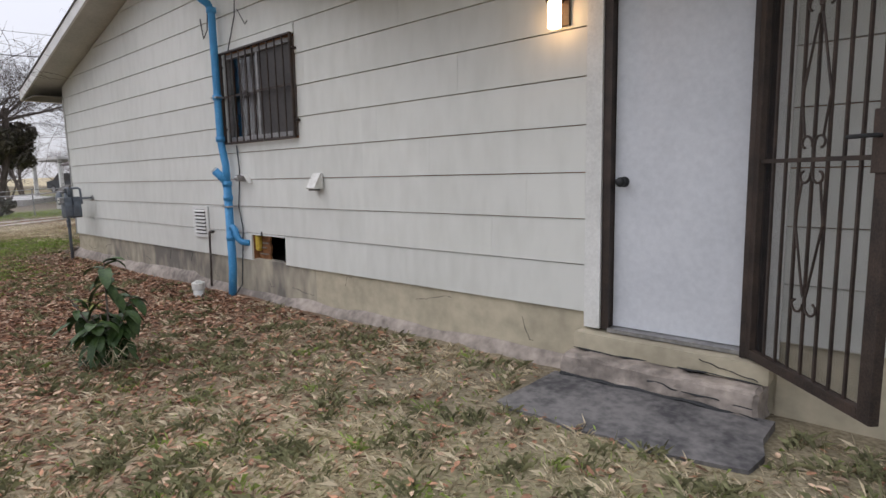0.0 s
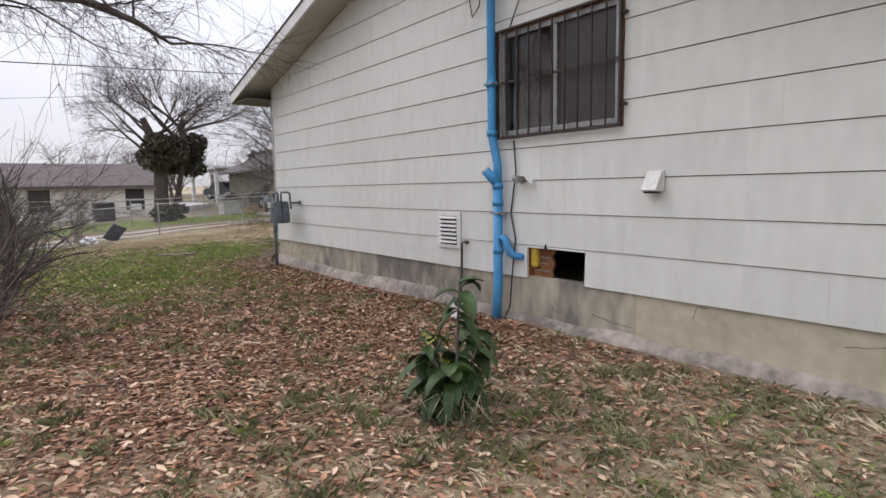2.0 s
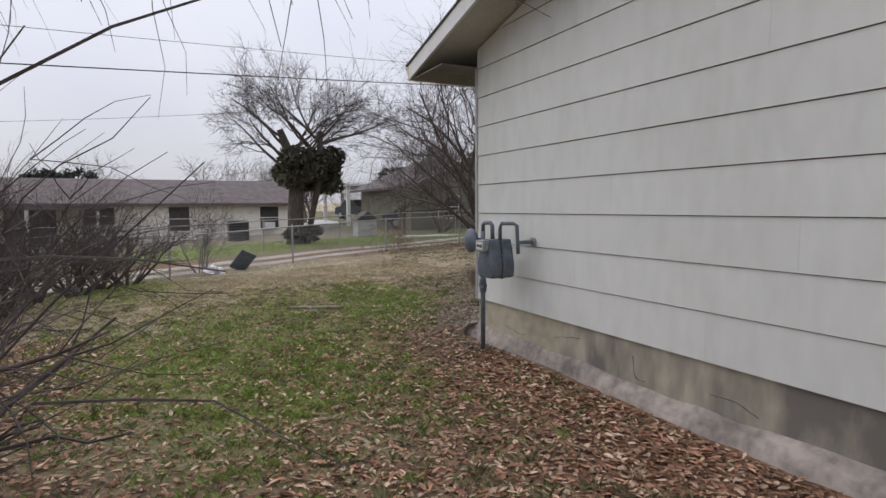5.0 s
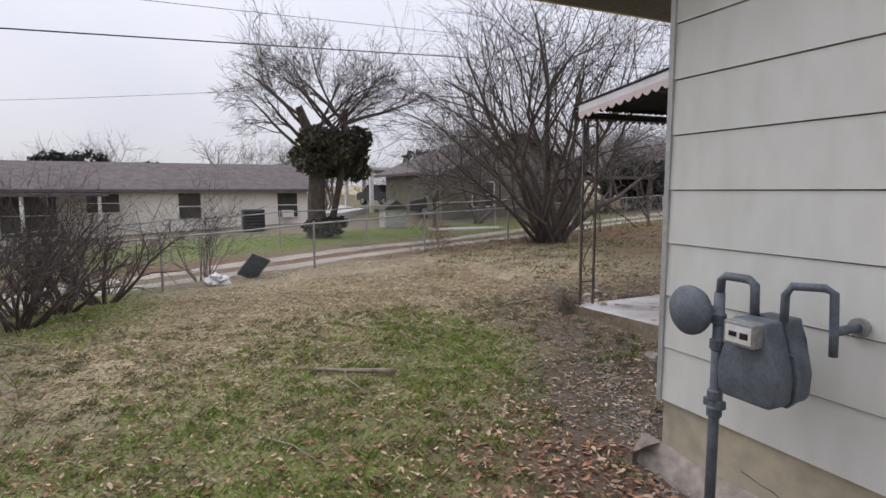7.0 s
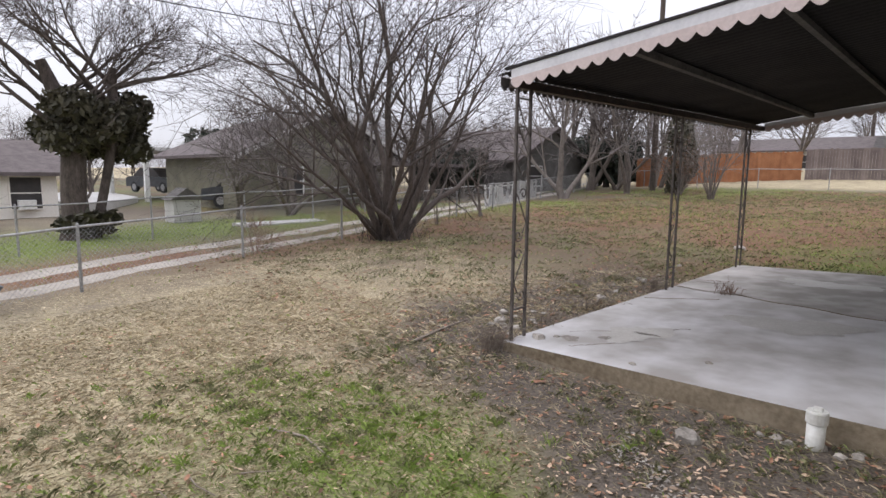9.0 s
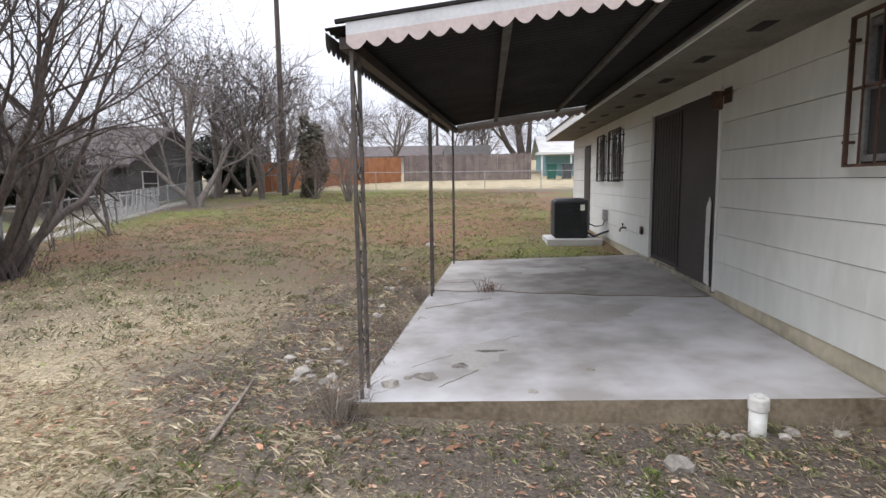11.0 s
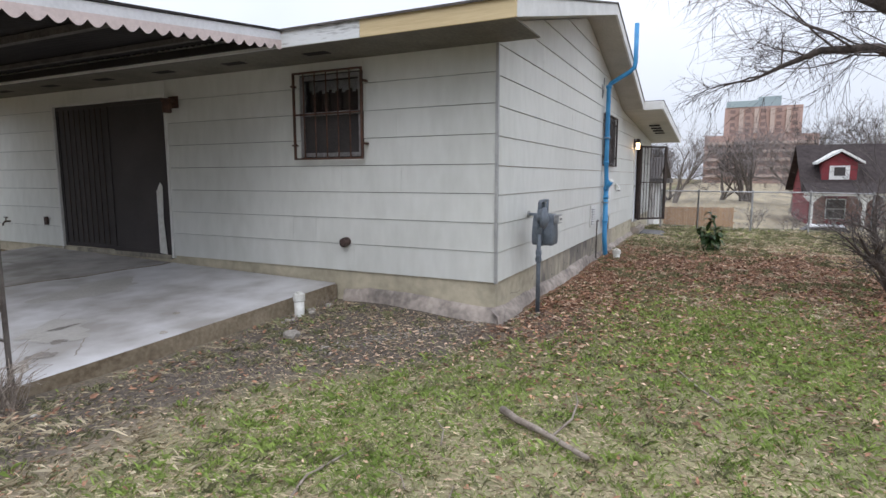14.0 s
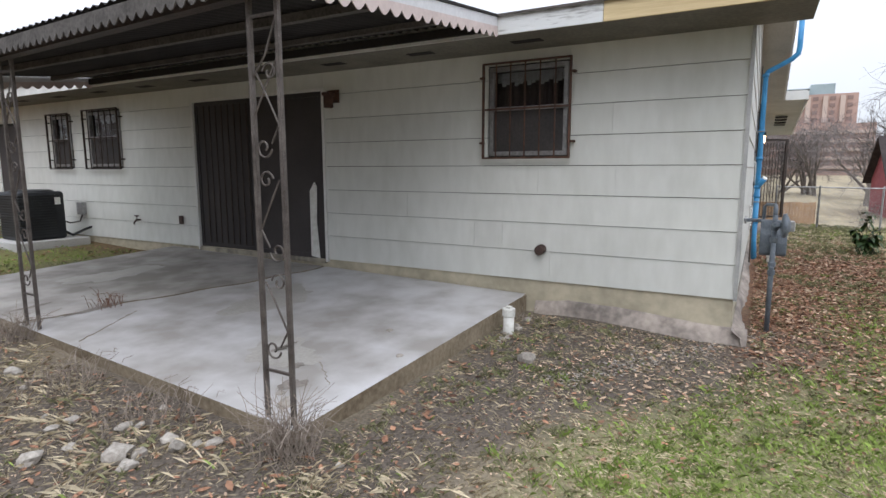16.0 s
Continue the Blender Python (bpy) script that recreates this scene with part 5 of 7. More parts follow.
prism(bm, [(bx + a, 1.085 + b) for a, b in ((-0.11, -0.165), (0.11, -0.165), (0.142, -0.13), (0.147, -0.03), (0.125, 0.055), (-0.125, 0.055), (-0.147, -0.03), (-0.142, -0.13))], "y", MY - 0.011, MY + 0.011)
part("body_seam", bm, METERG, meter)
dial = part("index_box", boxes((bx - 0.07, MY - 0.175, 1.17, bx + 0.07, MY - 0.116, 1.27), bevel=0.006), GALV, meter, "pale grey index box")
part("dial_plate", boxes((bx - 0.058, MY - 0.1785, 1.185, bx + 0.058, MY - 0.1755, 1.255)), PVC, dial, "white dial plate with dark bars")
part("dial_marks", boxes((bx - 0.04, MY - 0.181, 1.21, bx - 0.005, MY - 0.179, 1.23), (bx + 0.01, MY - 0.181, 1.205, bx + 0.045, MY - 0.179, 1.23)), BLACK, dial)
bm = bmesh.new()
tube(bm, [(bx + 0.07, MY, 1.27), (bx + 0.07, MY, 1.38), (bx + 0.095, MY, 1.42), (bx + 0.18, MY + 0.07, 1.42), (bx + 0.205, MY + 0.09, 1.40), (bx + 0.21, MY + 0.095, 1.25), (bx + 0.21, MY + 0.1, 1.15)], 0.017, 10)
tube(bm, [(bx + 0.21, MY + 0.095, 1.25), (bx + 0.21, GY, 1.25)], 0.018, 10)
part("outlet_pipe", bm, METERG, meter, "", True)
bm = bmesh.new()
tube(bm, [(bx + 0.21, GY - 0.012, 1.25), (bx + 0.21, GY - 0.03, 1.25)], 0.04, 12)
part("wall_flange", bm, GALV, meter)

# cleanout caps
def cleanout(x, y, z0, z1, r, label):
    t = thing("cleanout", (x, y, z0), label, "drain cleanout")
    bm = bmesh.new()
    tube(bm, [(x, y, z0 - 0.08), (x, y, z1 - 0.09)], r, 20)
    part("pipe", bm, PVC, t, "", True)
    bm = bmesh.new()
    tube(bm, [(x, y, z1 - 0.10), (x, y, z1 - 0.095), (x, y, z1 - 0.03), (x, y, z1 - 0.02)], [r * 1.1, r * 1.18, r * 1.18, r * 1.08], 20)
    part("collar", bm, PVC, t)
    part("plug", boxes((x - r * 0.5, y - r * 0.5, z1 - 0.02, x + r * 0.5, y + r * 0.5, z1), bevel=0.006), PVC, t)
    return t


cleanout(-12.46, 5.30, 0.2, 0.50, 0.052, "white plastic cleanout pipe beside the patio slab")
cleanout(-6.15, 3.06, 0.15, 0.35, 0.062, "short white plastic cleanout cap in the leaves")

# ---- fittings on the rear wall ----
hose = thing("wall_pipe_end", (RX, 5.29, 0.94), "short dark rag-stuffed pipe end in the siding", "pipe end")
bm = bmesh.new()
tube(bm, [(RX + 0.01, 5.29, 0.94), (RX - 0.03, 5.29, 0.94), (RX - 0.09, 5.295, 0.93), (RX - 0.10, 5.295, 0.93)], [0.05, 0.055, 0.052, 0.03], 14)
part("pipe_end", bm, RUBBER, hose)
fau = thing("garden_tap", (RX, 12.35, 0.95), "old dark garden tap on the rear wall", "tap")
bm = bmesh.new()
tube(bm, [(RX, 12.35, 0.95), (RX - 0.09, 12.35, 0.95), (RX - 0.12, 12.35, 0.91), (RX - 0.12, 12.35, 0.88)], 0.014, 8)
part("spout", bm, RUBBER, fau)
bm = bmesh.new()
tube(bm, [(RX - 0.07, 12.35, 0.95), (RX - 0.07, 12.35, 1.02)], 0.008, 6)
tube(bm, [(RX - 0.07, 12.30, 1.02), (RX - 0.07, 12.40, 1.02)], 0.012, 6)
part("tap_handle", bm, RUBBER, fau)
ou = thing("outdoor_outlet", (RX, 11.25, 0.93), "small dark outdoor outlet box", "outlet")
part("cover", boxes((RX - 0.045, 11.21, 0.93, RX - 0.01, 11.29, 1.06), bevel=0.006), RUBBER, ou)
db = thing("disconnect_box", (RX, 14.02, 0.98), "grey electrical disconnect box with a conduit whip", "electrical box")
part("box_body", boxes((RX - 0.10, 13.94, 0.98, RX - 0.01, 14.10, 1.20), bevel=0.006), GALV, db)
bm = bmesh.new()
tube(bm, [(RX - 0.05, 14.02, 0.98), (RX - 0.10, 14.02, 0.86), (RX - 0.25, 14.05, 0.84), (RX - 0.42, 14.1, 0.92)], 0.014, 8)
part("conduit", bm, GREYIRON, db)

ACX, ACY = -12.38, 14.15
acz = gz(ACX, ACY)
pad = tagged(part("equipment_pad", boxes((ACX - 0.52, ACY - 0.55, acz - 0.05, ACX + 0.62, ACY + 0.55, acz + 0.12), bevel=0.012), PALECON), "low pale concrete pad under the air conditioner", "concrete pad")
ac = thing("air_conditioner", (ACX, ACY, acz + 0.12), "black louvred outdoor air conditioning unit on a pad", "air conditioner")
h0, h1 = acz + 0.12, acz + 0.93
part("body", boxes((ACX - 0.35, ACY - 0.36, h0, ACX + 0.35, ACY + 0.36, h1), bevel=0.045), BLACK, ac)
for k in range(17):
    z = h0 + 0.05 + k * 0.043
    bm = boxes((ACX - 0.362, ACY - 0.372, z, ACX + 0.20, ACY + 0.372, z + 0.02), bevel=0.006)
    part("louvre", bm, BLACK, ac)
bm = bmesh.new()
tube(bm, [(ACX, ACY, h1), (ACX, ACY, h1 + 0.015), (ACX, ACY, h1 + 0.03)], [0.33, 0.32, 0.26], 28)
part("fan_grille", bm, BLACK, ac)
part("label_plate", boxes((ACX + 0.18, ACY - 0.3765, h1 - 0.22, ACX + 0.27, ACY - 0.3715, h1 - 0.10)), PVC, ac, "pale rating plate")
bm = bmesh.new()
tube(bm, [(ACX + 0.35, ACY - 0.2, h0 + 0.12), (RX - 0.3, ACY - 0.25, h0 + 0.03), (RX - 0.1, ACY - 0.3, h0 + 0.12), (RX + 0.01, ACY - 0.3, h0 + 0.15)], 0.022, 8)
part("line_set", bm, BLACK, ac)


# ---- plants: bare trees and shrubs ----
def bar(V, F, pts, rs, n):
    """Appends a tapered bar to plain lists; quick."""
    base = len(V)
    ref = None
    m = len(pts)
    for i in range(m):
        d = (pts[min(i + 1, m - 1)] - pts[max(i - 1, 0)])
        d = d.normalized() if d.length > 1e-9 else Vector((0, 0, 1))
        if ref is None:
            ref = d.orthogonal().normalized()
        ref = ref - d * ref.dot(d)
        ref = ref.normalized() if ref.length > 1e-9 else d.orthogonal().normalized()
        o = d.cross(ref)
        for k in range(n):
            a = 2 * math.pi * k / n
            V.append(pts[i] + (ref * math.cos(a) + o * math.sin(a)) * rs[i])
    for i in range(m - 1):
        for k in range(n):
            F.append((base + i * n + k, base + i * n + (k + 1) % n, base + (i + 1) * n + (k + 1) % n, base + (i + 1) * n + k))


def grow(store, p, d, length, r, level, spec, rg, least=0.003):
    """A limb that bends and bears smaller limbs; spec gives, for each level, (children, angle, length ratio, radius ratio, lift, wobble)."""
    kids, angle, lr, rr, lift, wob = spec[level]
    n = 6 if level == 0 else 5 if level < 2 else 4 if level < 3 else 3
    pts, rs, dirs = [p.copy()], [r], [d.copy()]
    tip = 0.22 if level < 2 else 0.35
    for i in range(n):
        d = (d + Vector((rg.gauss(0, wob), rg.gauss(0, wob), rg.gauss(0, wob) + lift))).normalized()
        p = p + d * (length / n)
        pts.append(p.copy())
        dirs.append(d.copy())
        rs.append(r * (1 - (1 - tip) * (i + 1) / n))
    V, F = store[0] if level < 2 else store[1]
    bar(V, F, pts, rs, 8 if level == 0 else 6 if level == 1 else 4 if level == 2 else 3)
    if level + 1 < len(spec):
        k = kids + rg.choice((-1, 0, 0, 1)) if kids > 3 else kids
        for j in range(max(1, k)):
            t = 0.3 + 0.7 * (j + rg.random() * 0.8) / k if level else 0.45 + 0.55 * (j + rg.random()) / k
            i = min(n, max(1, int(t * n)))
            axis = dirs[i].orthogonal().normalized()
            q = Matrix.Rotation(rg.uniform(0, 2 * math.pi), 3, dirs[i]) @ axis
            cd = (Matrix.Rotation(radians(angle * rg.uniform(0.6, 1.3)), 3, q) @ dirs[i]).normalized()
            grow(store, pts[i], cd, length * lr * rg.uniform(0.7, 1.2), max(least, rs[i] * rr * rg.uniform(0.8, 1.1)), level + 1, spec, rg, least)


def tree(name, at, stems, spec, seed, label, category="tree", bark=BARK, twig=TWIG, kind="", group="", least=0.003, foot=0.1):
    """stems: rows of (way, length, radius) from the base."""
    rg = random.Random(seed)
    store = (([], []), ([], []))
    for way, length, r in stems:
        grow(store, Vector(at) + Vector((rg.uniform(-foot, foot), rg.uniform(-foot, foot), -0.1)), Vector(way).normalized(), length, r, 0, spec, rg, least)
    t = thing(name, at, label, category, group, kind)
    (v0, f0), (v1, f1) = store
    raw("trunk", [tuple(v) for v in v0], f0, bark, t, "", True)
    if v1:
        raw("crown", [tuple(v) for v in v1], f1, twig, t, "", False)
    return t


def spray(n, centre, size, leaf, rg, hollow=0.0, flat=1.0):
    """Loose small leaves in an uneven cloud, as vertices and faces."""
    V, F = [], []
    lumps = [Vector((rg.uniform(-0.6, 0.6) * size[0], rg.uniform(-0.6, 0.6) * size[1], rg.uniform(-0.6, 0.6) * size[2])) for _ in range(14)]
    for i in range(n):
        c = rg.choice(lumps)
        q = Vector((rg.gauss(0, 1), rg.gauss(0, 1), rg.gauss(0, 1))).normalized() * rg.uniform(0.55, 1.0)
        p = Vector(centre) + c + Vector((q.x * size[0], q.y * size[1], q.z * size[2])) * 0.45
        a = Vector((rg.gauss(0, 1), rg.gauss(0, 1), rg.gauss(0, 1))).normalized()
        b = a.orthogonal().normalized()
        s = leaf * rg.uniform(0.6, 1.4)
        k = len(V)
        V += [tuple(p - a * s), tuple(p + b * s * 0.5), tuple(p + a * s), tuple(p - b * s * 0.5)]
        F.append((k, k + 1, k + 2, k + 3))
    return V, F


SPEC_MULTI = [(7, 40, 0.56, 0.55, 0.012, 0.15), (5, 45, 0.6, 0.55, 0.01, 0.19), (5, 45, 0.6, 0.55, 0.01, 0.2), (4, 42, 0.6, 0.6, 0.0, 0.22)]
SPEC_SHRUB = [(7, 35, 0.58, 0.55, 0.05, 0.13), (6, 40, 0.58, 0.55, 0.02, 0.18), (5, 42, 0.6, 0.6, 0.0, 0.2)]
SPEC_FAR = [(6, 42, 0.62, 0.6, 0.05, 0.13), (6, 42, 0.6, 0.6, 0.04, 0.14), (5, 40, 0.58, 0.6, 0.03, 0.16), (4, 38, 0.6, 0.7, 0.0, 0.2)]

# the many-stemmed tree at the alley fence
tx, ty = -22.1, 10.05
mr = random.Random(311)
stems = []
for k in range(15):
    a, lean = 2 * math.pi * k / 15 + mr.uniform(-0.2, 0.2), mr.uniform(0.2, 0.95)
    stems.append(((math.cos(a) * lean * 0.8, math.sin(a) * lean * 1.15, 1), mr.uniform(4.6, 6.4), mr.uniform(0.05, 0.105)))
stems += [((0.2, -1.0, 0.95), 4.4, 0.06), ((0.1, 1.0, 0.95), 4.4, 0.06), ((0.0, -0.15, 1), 6.2, 0.11), ((-0.1, 0.2, 1), 6.4, 0.11)]
bt = tree("bare_tree", (tx, ty, gz(tx, ty)), stems, SPEC_MULTI, 11, "leafless many-stemmed tree at the alley fence", bark=BARK, least=0.0042, foot=0.26)
V, F = [], []
for k in range(170):
    a, l = mr.uniform(0, 6.28), mr.uniform(0.25, 0.8)
    b = Vector((tx + mr.gauss(0, 0.28), ty + mr.gauss(0, 0.28), gz(tx, ty)))
    bar(V, F, [b, b + Vector((math.cos(a) * l * 0.3, math.sin(a) * l * 0.3, l * 0.7)), b + Vector((math.cos(a) * l * 0.6, math.sin(a) * l * 0.6, l))], [0.006, 0.005, 0.002], 3)
raw("suckers", [tuple(v) for v in V], F, TWIG, bt, "thin suckers crowding the foot")
# the neighbour's pollarded tree: one thick trunk, a dark ivy head, thin limbs spreading from it
nx_, ny_ = -28.6, 5.05
nz_ = gz(nx_, ny_)
nt = thing("bare_tree", (nx_, ny_, nz_), "leafless tree with a dark ivy-grown head on its trunk", "tree")
pr = random.Random(5)
store = (([], []), ([], []))
bar(*store[0], [Vector((nx_, ny_ + a, nz_ + b)) for a, b in ((0.0, -0.1), (0.02, 0.3), (0.0, 1.2), (0.06, 2.1), (0.02, 2.9), (-0.25, 3.7), (-0.5, 4.4))], [0.42, 0.33, 0.29, 0.28, 0.24, 0.18, 0.12], 12)
bar(*store[0], [Vector((nx_ + 0.1, ny_ + a, nz_ + b)) for a, b in ((0.30, -0.1), (0.55, 0.7), (0.75, 1.6), (0.95, 2.5), (1.0, 3.6), (1.05, 4.4))], [0.14, 0.12, 0.11, 0.14, 0.13, 0.10], 9)
SPEC_POLLARD = [(7, 34, 0.52, 0.45, 0.02, 0.12), (6, 38, 0.58, 0.5, 0.02, 0.15), (5, 38, 0.58, 0.55, 0.02, 0.17), (3, 36, 0.6, 0.6, 0.0, 0.2)]
for k in range(15):
    a = pr.uniform(0, 2 * math.pi)
    side = 1 if k % 2 else -1
    p0 = Vector((nx_ + pr.uniform(-0.2, 0.2), ny_ + pr.choice((-0.3, 0.0, 0.9, 1.0)), nz_ + pr.uniform(2.7, 4.3)))
    grow(store, p0, Vector((math.cos(a) * 0.6, side * pr.uniform(0.15, 1.3), pr.uniform(0.35, 1.2))).normalized(), pr.uniform(2.3, 3.5), pr.uniform(0.05, 0.09), 0, SPEC_POLLARD, pr, 0.006)
raw("trunk", [tuple(v) for v in store[0][0]], store[0][1], BARK, nt, "", True)
raw("crown", [tuple(v) for v in store[1][0]], store[1][1], TWIG, nt)
rg = random.Random(12)
V, F = spray(9000, (nx_, ny_ + 0.72, 3.12), (1.3, 1.5, 1.0), 0.10, rg)
raw("ivy_head", V, F, IVY, nt, "dense dark ivy growing over the limbs")
V, F = spray(900, (nx_ + 0.3, ny_ + 0.25, nz_ + 0.35), (0.7, 0.8, 0.4), 0.12, rg)
raw("ivy_foot", V, F, IVY, nt, "dark growth at the trunk's foot")

# the old tree beside the walk, whose limbs hang over it
SPEC_OVER = [(6, 40, 0.62, 0.5, 0.03, 0.09), (7, 48, 0.6, 0.42, -0.02, 0.15), (7, 42, 0.62, 0.5, -0.06, 0.17), (5, 40, 0.65, 0.6, -0.12, 0.18)]
big = thing("leaning_tree", (-8.5, -2.1, gz(-8.5, -2.1)), "old dark leafless tree leaning over the yard with drooping twigs", "tree")
rg = random.Random(9)
store = (([], []), ([], []))
trunk_line = [(-8.5, -2.1, 0.0), (-8.47, -1.8, 1.2), (-8.42, -1.4, 2.2), (-8.38, -1.0, 2.8)]
upper = [(-8.38, -1.0, 2.8), (-8.35, -0.75, 3.45), (-8.3, -0.25, 3.8), (-8.28, 0.33, 4.15), (-8.3, 1.0, 4.22), (-8.35, 1.75, 4.4)]
lower = [(-8.38, -1.05, 2.75), (-8.3, -0.7, 3.0), (-8.3, -0.25, 3.24), (-8.28, 0.33, 3.27), (-8.2, 0.75, 3.12), (-8.25, 1.1, 2.95)]
far_limb = [(-8.42, -1.4, 2.2), (-9.3, -1.7, 3.2), (-10.3, -1.4, 3.9), (-11.3, -0.9, 4.3), (-12.2, -0.3, 4.4)]
near_limb = [(-8.38, -1.0, 2.8), (-7.9, -1.0, 3.6), (-7.3, -0.9, 4.2), (-6.8, -0.8, 4.6)]
for line, rr in ((trunk_line, [0.2, 0.18, 0.165, 0.15]), (upper, [0.15, 0.135, 0.12, 0.10, 0.07, 0.03]), (lower, [0.10, 0.075, 0.06, 0.045, 0.03, 0.012]), (far_limb, [0.10, 0.085, 0.065, 0.045, 0.015]), (near_limb, [0.09, 0.07, 0.05, 0.015])):
    bar(*store[0], [Vector(p) for p in line], rr, 9)
for line, count in ((upper, 20), (lower, 14), (far_limb, 22), (near_limb, 8)):
    for k in range(count):
        t = 0.8 + (len(line) - 1.85) * k / (count - 1)
        a, b = Vector(line[int(t)]), Vector(line[int(t) + 1])
        p0 = a + (b - a) * (t - int(t))
        d0 = ((b - a).normalized() * 0.6 + Vector((rg.gauss(0, 0.6), rg.gauss(0, 0.6), rg.uniform(-0.1, 0.7)))).normalized()
        grow(store, p0, d0, rg.uniform(1.1, 2.1) * (0.6 if line is near_limb else 0.5 if p0.y > 0.3 else 1), 0.014, 1, SPEC_OVER, rg)
raw("limb", [tuple(v) for v in store[0][0]], store[0][1], BARK, big, "", True)
raw("crown", [tuple(v) for v in store[1][0]], store[1][1], TWIG, big)

# thin leafless shrubs beside the walk and along the fence
def shrub(x, y, n, length, r, seed, label, lean=0.5, twig=TWIG, bark=BARKPALE, spec=SPEC_SHRUB):
    rg = random.Random(seed)
    stems = [((rg.gauss(0, lean), rg.gauss(0, lean), 1), length * rg.uniform(0.6, 1.15), r * rg.uniform(0.6, 1.2)) for _ in range(n)]
    return tree("bare_shrub", (x, y, gz(x, y)), stems, spec, seed, label, "shrub", bark, twig)


shrub(-8.5, -0.72, 5, 1.3, 0.06, 3, "leafless grey-stemmed shrub beside the tree", 0.22, TWIG, BARK)
shrub(-8.0, -0.85, 9, 1.5, 0.016, 60, "thin tangled leafless shrub beside the tree", 0.4)
shrub(-9.6, -0.75, 6, 1.5, 0.013, 4, "thin tangled leafless shrub")
shrub(-10.4, -1.0, 4, 1.3, 0.012, 14, "thin tangled leafless shrub")
shrub(-12.4, -1.3, 9, 1.3, 0.014, 15, "thin tangled leafless shrub at the fence")
for i, (x, y) in enumerate(((-15.6, -1.6), (-17.0, -1.4), (-18.2, -1.7), (-16.4, -2.1), (-18.9, -1.2))):
    shrub(x, y, 12, 1.75, 0.03, 40 + i, "dark tangled leafless bush at the fence corner", 0.55, TWIG, BARK)
for i, (x, y) in enumerate(((-18.7, -0.7), (-19.5, -0.35), (-17.6, -0.95))):
    shrub(x, y, 10, 1.5, 0.035, 140 + i, "dark crooked leafless bush at the fence corner", 0.7, TWIG, BARK)
shrub(-21.4, 1.25, 14, 1.6, 0.014, 50, "thin leafless bush growing through the fence", 0.4)
shrub(-20.9, -0.4, 6, 1.3, 0.014, 51, "thin leafless bush growing through the fence", 0.35)
shrub(-23.4, 13.0, 3, 1.4, 0.02, 52, "leafless sapling at the alley fence", 0.15)
shrub(-24.0, 15.7, 2, 2.6, 0.05, 53, "crooked bare sapling at the alley fence", 0.2)
shrub(-22.9, 7.0, 7, 0.8, 0.01, 54, "low russet weeds at a fence post", 0.3, REDTWIG, REDTWIG)
shrub(-22.4, 28.2, 9, 2.2, 0.04, 55, "russet leafless shrub before the board fence", 0.35, REDTWIG, BARKPALE)
shrub(-20.3, 26.3, 14, 3.9, 0.04, 56, "pale leafless many-stemmed shrub", 0.3, TWIGGREY, BARKPALE)

# the young evergreen shrub with large drooping leaves
ex, ey = -4.32, 1.5
ez = gz(ex, ey)
ev = thing("evergreen_shrub", (ex, ey, ez), "small evergreen shrub with large glossy drooping leaves", "shrub")
rg = random.Random(21)
heads = []
for k in range(8):
    a = k * 0.785
    top = Vector((ex + 0.22 * math.cos(a) * rg.uniform(0.3, 1), ey + 0.22 * math.sin(a) * rg.uniform(0.3, 1), ez + (rg.uniform(0.34, 0.62) if k else 0.78)))
    bm = bmesh.new()
    tube(bm, [(ex + 0.04 * math.cos(a), ey + 0.04 * math.sin(a), ez - 0.03), tuple((Vector((ex, ey, ez)) + top) / 2 + Vector((0.02, 0, 0.05))), tuple(top)], [0.010, 0.008, 0.004], 5)
    heads.append(top)
    part("stem", bm, BARKPALE, ev)


def big_leaf(base, way, length, width, droop):
    """A pointed leaf, folded along its midrib and bowed down."""
    bm = bmesh.new()
    way = Vector(way).normalized()
    side = way.cross(Vector((0, 0, 1)))
    side = side.normalized() if side.length > 1e-4 else Vector((1, 0, 0))
    rows, p, d = [], Vector(base), way.copy()
    for i in range(6):
        t = i / 5
        w = width * math.sin(math.pi * min(0.97, 0.08 + t * 0.9)) ** 0.8 * (1 if i < 5 else 0.05)
        nrm = side.cross(d).normalized()
        rows.append((bm.verts.new(p - side * w + nrm * w * 0.35), bm.verts.new(p), bm.verts.new(p + side * w + nrm * w * 0.35)))
        d = (d + Vector((0, 0, -droop))).normalized()
        p = p + d * (length / 5)
    for a, b in zip(rows, rows[1:]):
        bm.faces.new((a[0], a[1], b[1], b[0]))
        bm.faces.new((a[1], a[2], b[2], b[1]))
    return bm


for k in range(215):
    h = rg.choice(heads)
    t = rg.uniform(0.15, 1.0)
    base = Vector((ex, ey, ez)) * (1 - t) + h * t
    a = rg.uniform(0, 2 * math.pi)
    way = (math.cos(a), math.sin(a), rg.uniform(-0.15, 0.8) if t > 0.8 else rg.uniform(-0.3, 0.35))
    part("leaf", big_leaf(base, way, rg.uniform(0.09, 0.25), rg.uniform(0.024, 0.05), rg.uniform(0.15, 0.5)), YELLEAF if k in (7, 23, 40, 71, 96, 120) else SHRUBLEAF, ev, "yellowing leaf" if k in (7, 23, 40, 71, 96, 120) else "", True)
V, F = [], []
for k in range(70):
    a, l = rg.uniform(0, 6.28), rg.uniform(0.1, 0.26)
    b = Vector((ex + rg.gauss(0, 0.09), ey + rg.gauss(0, 0.09), ez))
    bar(V, F, [b, b + Vector((math.cos(a) * l * 0.4, math.sin(a) * l * 0.4, l * 0.8)), b + Vector((math.cos(a) * l, math.sin(a) * l, l * 0.5))], [0.003, 0.003, 0.001], 3)
raw("dry_grass_clump", [tuple(v) for v in V], F, STRAW, ev, "pale dry stalks at the foot")


